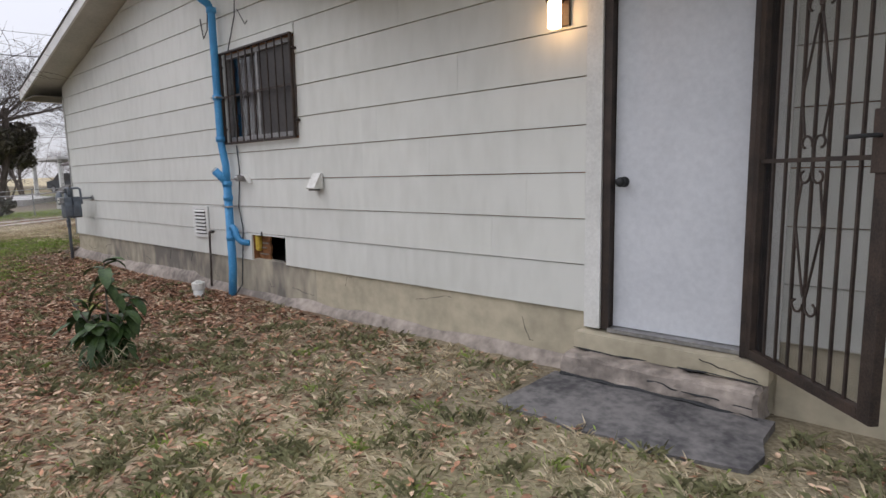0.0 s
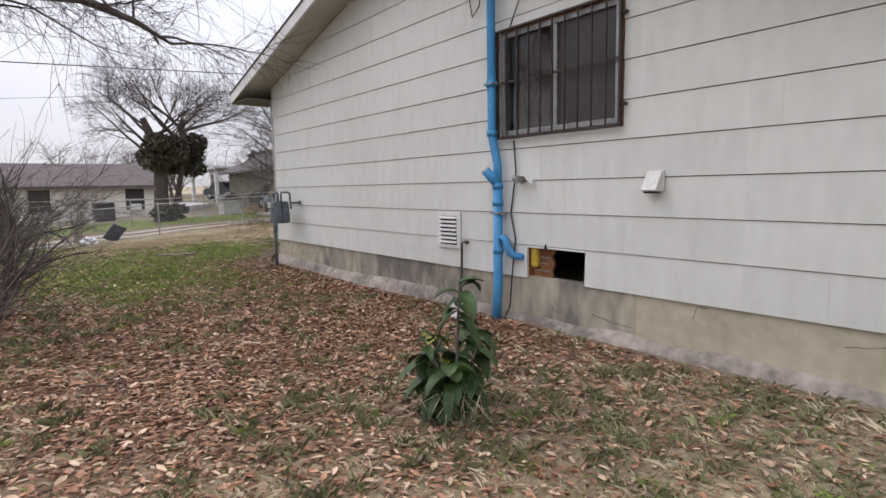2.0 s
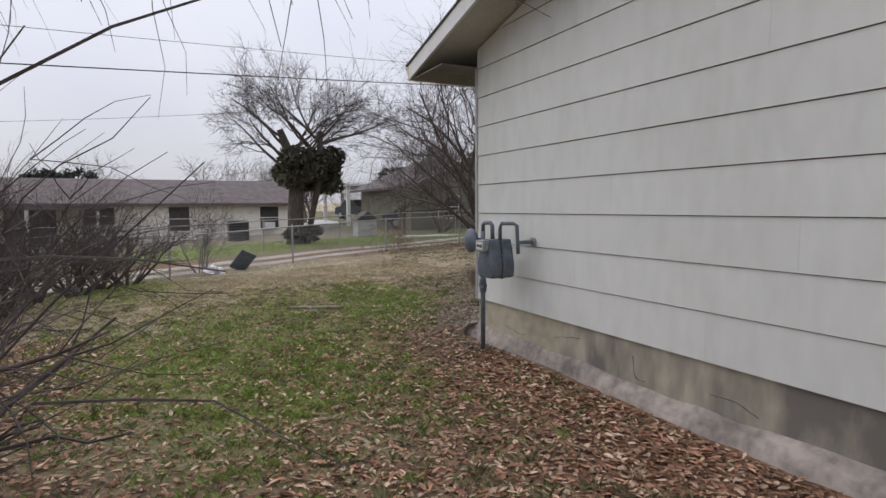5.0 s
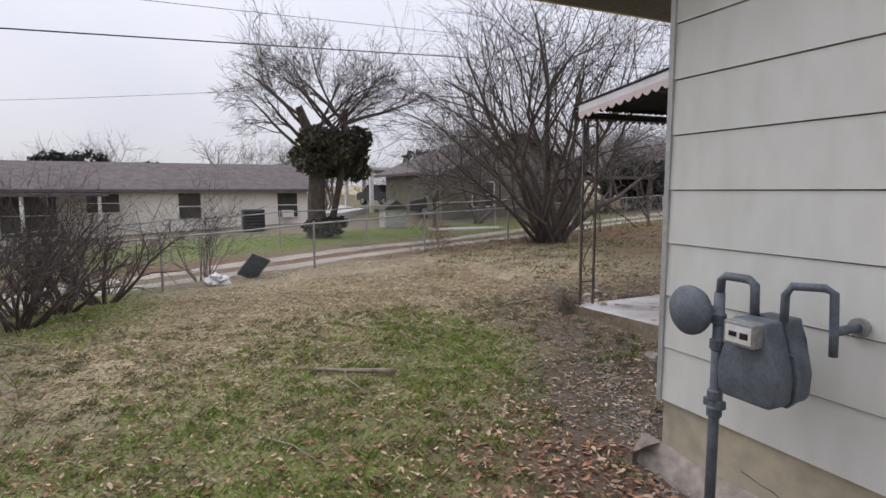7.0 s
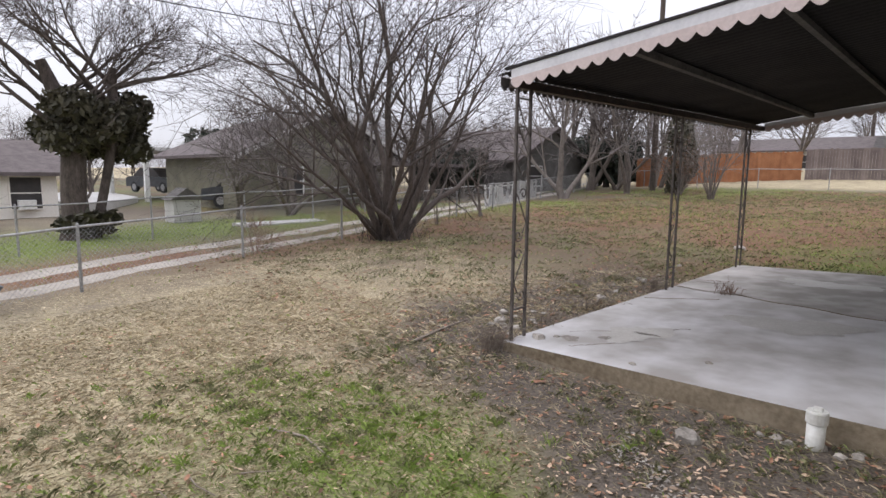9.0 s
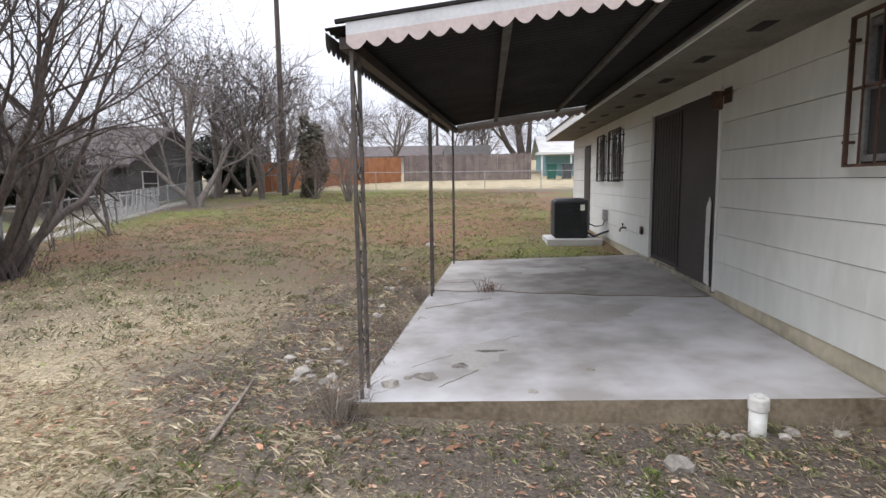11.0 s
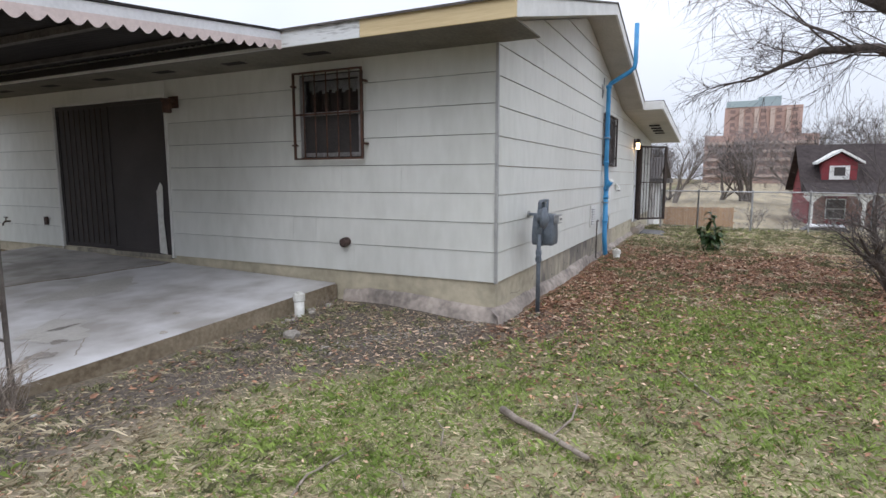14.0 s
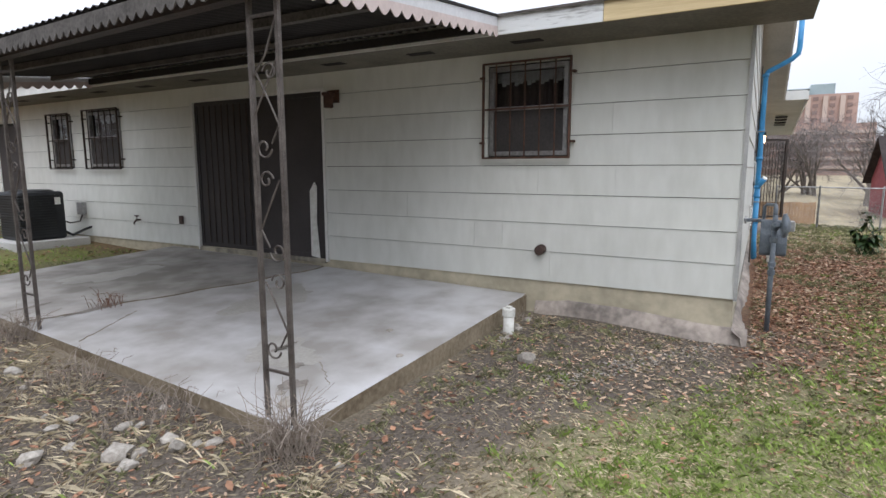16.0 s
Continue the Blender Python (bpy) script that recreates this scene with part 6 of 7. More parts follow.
# ---- fences ----
def chain_fence(points, height, label, post_step=2.9, wires=True, sag=0.0):
    """A chain-link fence along plan points: posts, a top rail and woven wire."""
    x0, y0 = points[0]
    fence = thing("chain_link_fence", (x0, y0, gz(x0, y0)), label, "fence", kind="structure")
    V, F = [], []
    for (ax, ay), (bx, by) in zip(points, points[1:]):
        length = math.hypot(bx - ax, by - ay)
        n = max(1, round(length / post_step))
        last = None
        for i in range(n + 1):
            x, y = ax + (bx - ax) * i / n, ay + (by - ay) * i / n
            z = gz(x, y)
            bm = bmesh.new()
            tube(bm, [(x, y, z - 0.05), (x, y, z + height + 0.03), (x, y, z + height + 0.06)], [0.024, 0.024, 0.012], 8)
            part("post", bm, GALV, fence)
            top = Vector((x, y, z + height))
            if last is not None:
                bm = bmesh.new()
                tube(bm, [tuple(last), tuple((last + top) / 2 - Vector((0, 0, sag))), tuple(top)], 0.018, 8)
                part("rail", bm, GALV, fence)
            last = top
        if wires:
            step = 0.075
            m = int(length / step)
            dx, dy = (bx - ax) / length, (by - ay) / length
            reach = height - 0.06
            for i in range(-int(reach / step), m):
                for sgn in (1, -1):
                    s0, s1 = i * step, i * step + reach
                    za, zb = (0.04, height) if sgn > 0 else (height, 0.04)
                    if s0 < 0:
                        za = za + (zb - za) * (-s0 / (s1 - s0))
                        s0 = 0
                    if s1 > length:
                        zb = za + (zb - za) * ((length - s0) / (s1 - s0))
                        s1 = length
                    if s1 - s0 < 0.05:
                        continue
                    p, q = (ax + dx * s0, ay + dy * s0), (ax + dx * s1, ay + dy * s1)
                    k = len(V)
                    pa, qa = Vector((*p, gz(*p) + za)), Vector((*q, gz(*q) + zb))
                    w = Vector((0, 0, 0.0022))
                    o = Vector((-dy, dx, 0)) * 0.0022
                    V += [tuple(pa + w), tuple(pa - w + o), tuple(pa - w - o), tuple(qa + w), tuple(qa - w + o), tuple(qa - w - o)]
                    F += [(k, k + 1, k + 4, k + 3), (k + 1, k + 2, k + 5, k + 4), (k + 2, k, k + 3, k + 5)]
    if wires:
        w = raw("woven_wire", V, F, GALV, fence)
        w["kind"] = "stuff"
    return fence


chain_fence([along(-7.4), along(14), along(31)], 0.98, "galvanised chain-link fence along the back alley", sag=0.015)
chain_fence([along(-12, 4.6), along(12, 4.6)], 1.05, "neighbour's chain-link fence across the alley", 3.2, False, 0.03)
chain_fence([(-19.75, -2.4), (0.85, -2.2)], 1.05, "chain-link fence along the side of the yard", 2.9)
chain_fence([(0.85, -2.2), (0.85, 1.9), (0.85, 2.9)], 1.1, "chain-link fence and gate at the front of the yard", 1.5)
chain_fence([along(31), (-8.0, 33.8), (4.0, 33.2)], 1.0, "low chain-link fence at the back of the yard", 3.0, False, 0.02)


def board_fence(p, q, height, material, label, width=0.14, lean=0.0):
    """A close-boarded fence; every board is a piece of its own."""
    fence = thing("board_fence", (*p, gz(*p)), label, "fence", kind="structure")
    length = math.hypot(q[0] - p[0], q[1] - p[1])
    dx, dy = (q[0] - p[0]) / length, (q[1] - p[1]) / length
    fr = random.Random(int(height * 100 + p[0]))
    bm = bmesh.new()
    box(bm, -width / 2 + 0.004, -0.011, 0, width / 2 - 0.004, 0.011, 1.0)
    me = bpy.data.meshes.new("fence_board")
    bm.to_mesh(me)
    bm.free()
    me.materials.append(material)
    n = int(length / width)
    for i in range(n):
        s = (i + 0.5) * width
        x, y = p[0] + dx * s, p[1] + dy * s
        b = new("fence_board", me)
        b.parent = fence
        b.location = Vector((x, y, gz(x, y) + fr.uniform(0, 0.03))) - fence.location
        b.rotation_euler = (0, radians(fr.gauss(0, lean)), math.atan2(dy, dx))
        b.scale = (1, 1, height * fr.uniform(0.98, 1.02))
    for hh in (0.3, 0.85):
        a = Vector((p[0] - dy * 0.03, p[1] + dx * 0.03, gz(*p) + height * hh))
        b = Vector((q[0] - dy * 0.03, q[1] + dx * 0.03, gz(*q) + height * hh))
        bm = bmesh.new()
        tube(bm, [tuple(a), tuple(b)], 0.035, 4)
        part("rail", bm, material, fence)
    return fence


board_fence((-27.5, 34.5), (-20.3, 42.3), 1.75, FENCEORANGE, "reddish cedar board fence beyond the yard", 0.15)
board_fence((-20.2, 42.3), (-11.0, 42.6), 1.85, FENCEGREY, "weathered grey-brown board fence beyond the yard", 0.15)
board_fence((20.5, 4.4), (20.5, 0.4), 1.25, FENCETAN, "tan board fence across the street side", 0.15)
board_fence((-26.6, 19.0), (-28.6, 25.5), 0.9, PALECON, "leaning pale picket fence past the alley", 0.2, 14)


# ---- neighbouring houses ----
def rect_house(name, x0, x1, y0, y1, z0, eave, ridge, ridge_along, wall_mat, roof_mat, label, openings=(), over=0.5, posts=()):
    """A house of walls, a gabled roof and framed dark windows. openings: (face, u0, u1, z0, z1)."""
    h = thing(name, ((x0 + x1) / 2, (y0 + y1) / 2, z0), label, "house")
    bm = boxes((x0, y0, z0 - 1.0, x1, y1, eave))
    if ridge_along == "y":
        xm = (x0 + x1) / 2
        prism(bm, [(x0, eave), (x1, eave), (xm, ridge - 0.12)], "y", y0, y1)
    else:
        ym = (y0 + y1) / 2
        prism(bm, [(y0, eave), (y1, eave), (ym, ridge - 0.12)], "x", x0, x1)
    part("wall", bm, wall_mat, h)
    bm = bmesh.new()
    if ridge_along == "y":
        k = (ridge - eave) / (xm - x0)
        for xa in (x0 - over, x1 + over):
            e = eave - k * over
            prism(bm, [(xa, e - 0.05), (xm, ridge - 0.05), (xm, ridge + 0.07), (xa, e + 0.09)], "y", y0 - over, y1 + over)
    else:
        k = (ridge - eave) / (ym - y0)
        for ya in (y0 - over, y1 + over):
            e = eave - k * over
            prism(bm, [(ya, e - 0.05), (ym, ridge - 0.05), (ym, ridge + 0.07), (ya, e + 0.09)], "x", x0 - over, x1 + over)
    part("roof", bm, roof_mat, h)
    for face, u0, u1, b0, b1 in openings:
        F = {"+x": lambda u, o, z: (x1 + o, u, z), "-y": lambda u, o, z: (u, y0 - o, z), "-x": lambda u, o, z: (x0 - o, u, z), "+y": lambda u, o, z: (u, y1 + o, z)}[face]
        bm = bmesh.new()
        t = 0.06
        for a0, a1, c0, c1 in ((u0 - t, u1 + t, b0 - t, b0), (u0 - t, u1 + t, b1, b1 + t), (u0 - t, u0, b0, b1), (u1, u1 + t, b0, b1), (u0, u1, (b0 + b1) / 2 - 0.02, (b0 + b1) / 2 + 0.02)):
            fbox(bm, F, a0, 0.0, c0, a1, 0.05, c1)
        w = part("window", bm, TRIM if wall_mat is not CREAMWALL else CREAMWALL, h)
        bm = bmesh.new()
        fbox(bm, F, u0, 0.004, b0, u1, 0.02, b1)
        part("pane", bm, GLASSDARK, w)
    return h


nh = rect_house("house", -45.0, -38.0, -13.4, 6.6, -0.3, 1.94, 3.15, "y", CREAMWALL, BROWNROOF, "low cream stucco house with a brown shingle roof", (("+x", 5.12, 6.08, 0.50, 1.68), ("+x", 0.69, 1.63, 0.47, 1.68), ("+x", -2.95, -1.7, 0.85, 1.66), ("+x", -6.05, -4.05, -0.15, 1.66), ("+x", -8.95, -7.45, 0.35, 1.66)), 0.45)
part("window_air_conditioner", boxes((-38.0, 5.3, 0.47, -37.65, 5.85, 0.83), bevel=0.02), PVC, nh, "white window air conditioner")
part("patio_cover", boxes((-38.4, -7.65, 1.58, -35.6, -2.05, 1.70)), BROWNROOF, nh, "flat dark patio cover")
for y in (-7.45, -4.85, -2.25):
    part("patio_post", boxes((-35.8, y, -0.4, -35.68, y + 0.12, 1.58)), TRIM, nh)
ac2 = thing("air_conditioner", (-34.2, 3.55, gz(-34.2, 3.55)), "dark grey outdoor air conditioner by the neighbour's house", "air conditioner")
z = gz(-34.2, 3.55)
part("body", boxes((-34.6, 3.1, z, -33.8, 4.0, z + 0.95), bevel=0.06), CARGREY, ac2)
for k in range(6):
    part("louvre", boxes((-33.8, 3.17, z + 0.12 + k * 0.13, -33.785, 3.93, z + 0.17 + k * 0.13)), BLACK, ac2)

hb = rect_house("house", -43, -34.5, 12.5, 21.0, 0.3, 2.9, 4.7, "x", OLIVEWALL, BROWNROOF, "olive gabled house behind the alley trees", (("+x", 14.2, 15.4, 1.0, 2.2), ("+x", 18.0, 19.2, 1.0, 2.2)), 0.6)
part("gable_trim", prism(bmesh.new(), [(11.85, 2.45), (16.75, 4.75), (21.65, 2.45), (21.65, 2.62), (16.75, 4.95), (11.85, 2.62)], "x", -33.88, -33.80), PALECON, hb)
part("porch_roof", boxes((-34.5, 17.5, 2.35, -31.5, 23.5, 2.5)), BROWNROOF, hb)
for y in (17.7, 20.5, 23.2):
    part("porch_post", boxes((-31.75, y, 0.2, -31.6, y + 0.15, 2.35)), BARKPALE, hb)
rect_house("house", -38, -31, 27.0, 34, 0.8, 3.0, 4.8, "x", DIMWALL, BROWNROOF, "dull grey gabled house past the alley", (("+x", 28.2, 29.4, 1.4, 2.5), ("-y", -36, -34.8, 1.4, 2.5)), 0.5)

cp = thing("carport", (-49, 15, gz(-49, 15)), "white-posted flat carport of a house up the lane", "carport")
z = 0.9
part("carport_roof", boxes((-53, 12.2, z + 2.25, -45.5, 18.0, z + 2.42)), PALECON, cp)
for x, y in ((-46, 12.5), (-46, 15.3), (-46, 17.7), (-52.5, 12.5), (-52.5, 17.7)):
    part("carport_post", boxes((x - 0.12, y - 0.12, -0.5, x + 0.12, y + 0.12, z + 2.25)), TRIM, cp)


def car(x, y, z, turn, paint, label):
    """A parked car: body, cabin glass and four wheels."""
    m = Matrix.Translation((x, y, z)) @ Matrix.Rotation(radians(turn), 4, "Z")
    c = thing("car", (x, y, z), label, "car")
    bm = bmesh.new()
    prism(bm, [(-2.15, 0.35), (2.1, 0.35), (2.15, 0.62), (1.95, 0.82), (1.0, 0.92), (-1.6, 0.95), (-2.15, 0.85)], "y", -0.85, 0.85)
    for v in bm.verts:
        v.co = m @ v.co
    part("body", bm, paint, c)
    bm = bmesh.new()
    prism(bm, [(-1.55, 0.95), (1.0, 0.92), (0.35, 1.38), (-0.95, 1.42)], "y", -0.72, 0.72)
    for v in bm.verts:
        v.co = m @ v.co
    part("cabin", bm, GLASSDARK, c, "dark car windows")
    part("car_roof", boxes((-0.95, -0.70, 1.40, 0.35, 0.70, 1.45), m=m), paint, c)
    for wx in (-1.35, 1.35):
        for wy in (-0.86, 0.70):
            bm = bmesh.new()
            tube(bm, [(wx, wy, 0.32), (wx, wy + 0.16, 0.32)], 0.32, 16, m=m)
            w = part("wheel", bm, BLACK, c)
            bm = bmesh.new()
            tube(bm, [(wx, wy - 0.006, 0.32), (wx, wy + 0.166, 0.32)], 0.19, 12, m=m)
            part("rim", bm, GALV, w)
    return c


car(-47.5, 13.8, 0.75, 15, CARGREY, "dark grey car parked under the carport")
car(-36.5, 14.0, gz(-36.5, 11.2) + 0.1, 60, CARGREY, "dark car parked beside the olive house").location.y += 0
tagged(part("driveway", prism(bmesh.new(), [(-56, 8.0), (-41, 7.6), (-40, 8.8), (-46, 12.0), (-56, 13.2)], "z", -0.3, 0.55), PALECON), "pale concrete drive rising beside the cream house", "driveway", kind="structure")
tagged(part("walkway", boxes((-28.6, 9.2, gz(-28, 10.5) - 0.05, -27.6, 12.4, gz(-28, 10.5) + 0.05)), PALECON), "pale concrete pad on the neighbour's lawn", "pavement", kind="structure")
hut = thing("dog_house", (-31.5, 8.9, gz(-31.5, 8.9)), "small grey louvred hutch on the lawn", "hutch")
z = gz(-31.5, 8.9)
part("box", boxes((-31.9, 8.4, z, -31.1, 9.3, z + 0.75)), PALECON, hut)
part("lid", prism(bmesh.new(), [(8.3, z + 0.75), (9.4, z + 0.75), (8.85, z + 1.15)], "x", -31.95, -31.05), AWNGREY, hut)

teal = rect_house("house", -9.6, 3.0, 47.0, 56.0, 1.6, 4.0, 5.6, "x", TEALWALL, PALECON, "teal wooden house with white trim behind the fences", (("-y", -7.2, -6.2, 2.2, 3.4), ("-y", -3.2, -2.4, 2.2, 3.4)), 0.5)
part("porch_roof", boxes((-10.4, 45.2, 3.82, -3.6, 47.0, 3.98)), TRIM, teal)
for x in (-10.1, -7.9, -4.0):
    part("porch_post", boxes((x, 45.4, 1.4, x + 0.12, 45.52, 3.82)), TRIM, teal)


def bin_cart(x, y, material, label):
    z = gz(x, y)
    b = thing("wheelie_bin", (x, y, z), label, "bin", "bins beside the teal house")
    bm = bmesh.new()
    prism(bm, [(-0.27, 0.06), (0.27, 0.06), (0.34, 1.0), (-0.34, 1.0)], "y", -0.32, 0.32)
    bmesh.ops.translate(bm, verts=bm.verts, vec=(x, y, z))
    part("bin_body", bm, material, b)
    part("lid", boxes((x - 0.37, y - 0.37, z + 1.0, x + 0.37, y + 0.37, z + 1.09), bevel=0.03), material, b)
    for s in (-0.25, 0.25):
        bm = bmesh.new()
        tube(bm, [(x + s - 0.03, y + 0.3, z + 0.12), (x + s + 0.03, y + 0.3, z + 0.12)], 0.12, 12)
        part("wheel", bm, BLACK, b)


bin_cart(-7.4, 42.9, BINBLUE, "blue plastic wheelie bin")
bin_cart(-6.4, 42.9, BINBLUE, "blue plastic wheelie bin")
bin_cart(-8.5, 42.9, CARGREY, "dark grey plastic wheelie bin")
bin_cart(-9.6, 42.8, BINGREEN, "green plastic wheelie bin")
shed = rect_house("shed", -17.6, -14.2, 50, 53, 2.0, 4.0, 4.9, "x", FENCEGREY, AWNGREY, "small dark shed behind the board fence", (), 0.3)
shed["category"] = "shed"
rect_house("house", -30, -19, 56, 64, 2.0, 4.4, 5.5, "x", PALECON, BROWNROOF, "long low house behind the cedar fence", (("-y", -24, -22.6, 2.8, 3.9),), 0.5)

# towards the street
red = rect_house("house", 27.0, 36.0, -17.5, -4.0, -1.7, 1.0, 3.9, "y", REDWALL, DARKROOF, "dark red house with a dormer and a white-posted porch", (("-x", -6.0, -5.0, -1.0, 0.2), ("-x", -13.2, -11.2, -0.9, 0.3)), 0.5)
part("porch_roof", boxes((24.6, -17.5, 0.5, 27.0, -3.7, 0.68)), TRIM, red, "white porch beam")
part("porch_slope", prism(bmesh.new(), [(24.4, 0.684), (27.2, 0.684), (27.2, 1.3)], "y", -17.6, -3.6), DARKROOF, red)
part("brick_front", boxes((26.88, -17.3, -1.7, 26.99, -6.1, 0.5), (26.88, -4.9, -1.7, 26.99, -4.1, 0.5)), BRICKP, red, "faded pink brick front")
part("front_door", boxes((26.82, -9.6, -1.6, 26.87, -8.7, 0.35)), TRIM, red, "white front door")
for y in (-3.9, -6.6, -7.9, -12.0):
    post = part("porch_post", boxes((24.7, y - 0.09, -1.8, 24.88, y + 0.09, 0.5)), TRIM, red)
    bm = bmesh.new()
    for s in (-1, 1):
        prism(bm, [(y + s * 0.09, 0.5), (y + s * 0.5, 0.5), (y + s * 0.09, 0.05)], "x", 24.76, 24.82)
    part("bracket", bm, TRIM, post)
dorm = part("dormer", boxes((27.6, -6.6, 1.3, 30.0, -4.7, 2.6)), REDWALL, red)
bm = bmesh.new()
prism(bm, [(-6.95, 2.5), (-5.65, 3.3), (-4.35, 2.5), (-4.35, 2.64), (-5.65, 3.46), (-6.95, 2.64)], "x", 27.3, 31.5)
part("dormer_roof", bm, TRIM, dorm, "white dormer trim")
part("dormer_gable", prism(bmesh.new(), [(-6.6, 2.6), (-4.7, 2.6), (-5.65, 3.2)], "x", 27.6, 30.5), REDWALL, dorm)
part("dormer_window", boxes((27.52, -6.2, 1.5, 27.6, -5.1, 2.4)), TRIM, dorm)
part("dormer_pane", boxes((27.49, -5.95, 1.75, 27.52, -5.35, 2.3)), GLASSDARK, dorm)
wh = rect_house("house", 20, 30, 5.2, 16, -1.2, 1.5, 3.0, "y", PALECON, SHINGLE, "pale house with a white porch across the street", (("-x", 7, 8.2, -0.2, 1.0),), 0.5)
for y in (4.4, 6.2):
    part("porch_post", boxes((17.6, y, -1.4, 17.9, y + 0.3, 1.35)), TRIM, wh)
part("porch_roof", boxes((17.2, 3.9, 1.35, 20.0, 9.0, 1.6)), AWNGREY, wh)
tagged(part("street", prism(bmesh.new(), [(10, -60), (17, -60), (17.5, 60), (10.5, 60)], "z", -0.62, -0.5), ASPHALT), "dark asphalt street beyond the front fence", "road", kind="structure")
tagged(part("drive", prism(bmesh.new(), [(1.0, 2.0), (10.4, 1.2), (10.4, 4.4), (1.0, 4.2)], "z", -0.4, -0.09), PALECON), "pale concrete front drive", "driveway", kind="structure")
for v in bpy.data.objects["drive"].data.vertices:
    v.co.z += 0.17 - 0.085 * max(0, v.co.x - 1.5) + 0.02
for v in bpy.data.objects["street"].data.vertices:
    v.co.z += 0.17 - 0.085 * 12.0 - 1.05 + 0.62
car(12.4, -2.6, -1.87, 86, CARWHITE, "white car parked in the street")

tower = thing("apartment_tower", (300, -10, -5), "tall pink-brown brick apartment tower with balconies", "apartment building")
tb = -10
part("wall", boxes((300, -40, tb, 336, 9.0, 22), (305, -33, 22, 334, 0.5, 36)), TOWERM, tower)
part("crown", boxes((304.5, -14, 36, 330, 0.0, 39), (308, -24, 36, 330, -14.2, 41)), TOWERG, tower, "pale greenish glass crown")
for k in range(5):
    z = 1.5 + k * 4.0
    part("balcony", boxes((298.6, -39.5, z, 300, 8.5, z + 1.3)), TOWERP, tower)
for zi in range(4):
    for yi in range(10):
        y = -37.5 + yi * 4.7
        z = 3.2 + zi * 4.0
        part("window", boxes((299.8, y, z, 299.95, y + 2.6, z + 1.9)), TOWERW, tower)
for zi in range(4):
    for yi in range(5):
        y = -31.0 + yi * 6.7
        z = 23.4 + zi * 3.2
        part("window", boxes((304.8, y, z, 304.95, y + 2.2, z + 1.8)), TOWERW, tower)
for y in (-26.5, -19.8, -13.0, -6.4):
    part("balcony_stack", boxes((303.4, y - 1.5, 23, 305, y + 0.4, 35)), TOWERP, tower)

for i, (x, y) in enumerate(((5.2, 0.2), (5.6, -0.9), (5.0, -1.9), (5.8, -2.8), (4.6, -3.6), (4.2, -4.6))):
    shrub(x, y, 7, 0.75, 0.011, 110 + i, "brown leafless brush along the front fence", 0.5)

# ---- poles and overhead cables ----
def utility_pole(x, y, h, label, box_on=False):
    z = gz(x, y)
    p = thing("utility_pole", (x, y, z), label, "utility pole")
    bm = bmesh.new()
    tube(bm, [(x, y, z - 0.3), (x, y, z + h)], [0.16, 0.11], 10)
    part("pole", bm, BARK, p)
    part("cross_arm", boxes((x - 1.1, y - 0.06, z + h - 0.7, x + 1.1, y + 0.06, z + h - 0.57)), BARK, p)
    for s in (-1.0, -0.5, 0.5, 1.0):
        bm = bmesh.new()
        tube(bm, [(x + s, y, z + h - 0.57), (x + s, y, z + h - 0.4)], 0.04, 8)
        part("insulator", bm, PVC, p)
    if box_on:
        bm = bmesh.new()
        tube(bm, [(x + 0.32, y - 0.2, z + h - 2.0), (x + 0.32, y - 0.2, z + h - 1.1)], 0.24, 14)
        part("transformer", bm, GALV, p, "grey transformer can")
    return p


utility_pole(-24.9, 31.0, 15.5, "brown wooden utility pole with a grey transformer", True)
utility_pole(-19.5, 62, 9, "far wooden utility pole")
utility_pole(-15.8, 70, 8.5, "far wooden utility pole")


def overhead(a, b, sag, r, label):
    c = thing("overhead_cable", a, label, "cable")
    a, b = Vector(a), Vector(b)
    bm = bmesh.new()
    tube(bm, [tuple(a + (b - a) * t - Vector((0, 0, sag * 4 * t * (1 - t)))) for t in [i / 24 for i in range(25)]], r, 6)
    part("wire", bm, BLACK, c)


ca, cb, cc = along(-16, 8), along(46, 8), along(-30, 12)
overhead((*ca, 5.05), (*cb, 11.5), 0.1, 0.022, "dark overhead cable along the alley")
overhead((*ca, 6.3), (*cb, 12.6), 0.3, 0.010, "thin overhead wire above the alley")
overhead((-60, -22.0, 7.5), (-34, 22.0, 8.6), 0.6, 0.012, "thin overhead wire over the neighbour's roof")

# ---- far trees ----
def far_tree(seed, label, twig):
    rg = random.Random(seed)
    return tree("far_tree", (0, 0, 0), [((rg.gauss(0, 0.05), rg.gauss(0, 0.05), 1), 3.4, 0.12), ((rg.gauss(0, 0.3), rg.gauss(0, 0.3), 1), 3.6, 0.09), ((rg.gauss(0, 0.3), rg.gauss(0, 0.3), 1), 3.4, 0.1)], SPEC_FAR, seed, label, bark=BARKPALE, twig=twig, group="far leafless trees", least=0.009)


protos = [far_tree(71, "far leafless tree with grey twigs", TWIGGREY), far_tree(72, "far leafless tree with brown twigs", TWIG), far_tree(73, "far leafless tree with grey twigs", TWIGGREY)]
spots = []
fr = random.Random(17)
for i in range(10):                      # beyond the alley, between and behind the houses
    spots.append((-52 - fr.uniform(0, 14), -28 + i * 5.0 + fr.uniform(-2, 2), fr.uniform(0.9, 1.4)))
for i in range(16):
    spots.append((-34 - fr.uniform(0, 26), 12 + i * 2.7 + fr.uniform(-2, 2), fr.uniform(0.9, 1.5)))
for i in range(12):
    spots.append((-40 + i * 3.4 + fr.uniform(-2, 2), 60 + fr.uniform(-4, 18), fr.uniform(1.0, 1.5)))
for i in range(16):                      # along the alley's far side
    x, y = along(8 + i * 1.9, 4.3 + fr.uniform(0, 5))
    spots.append((x, y, fr.uniform(0.6, 1.1)))
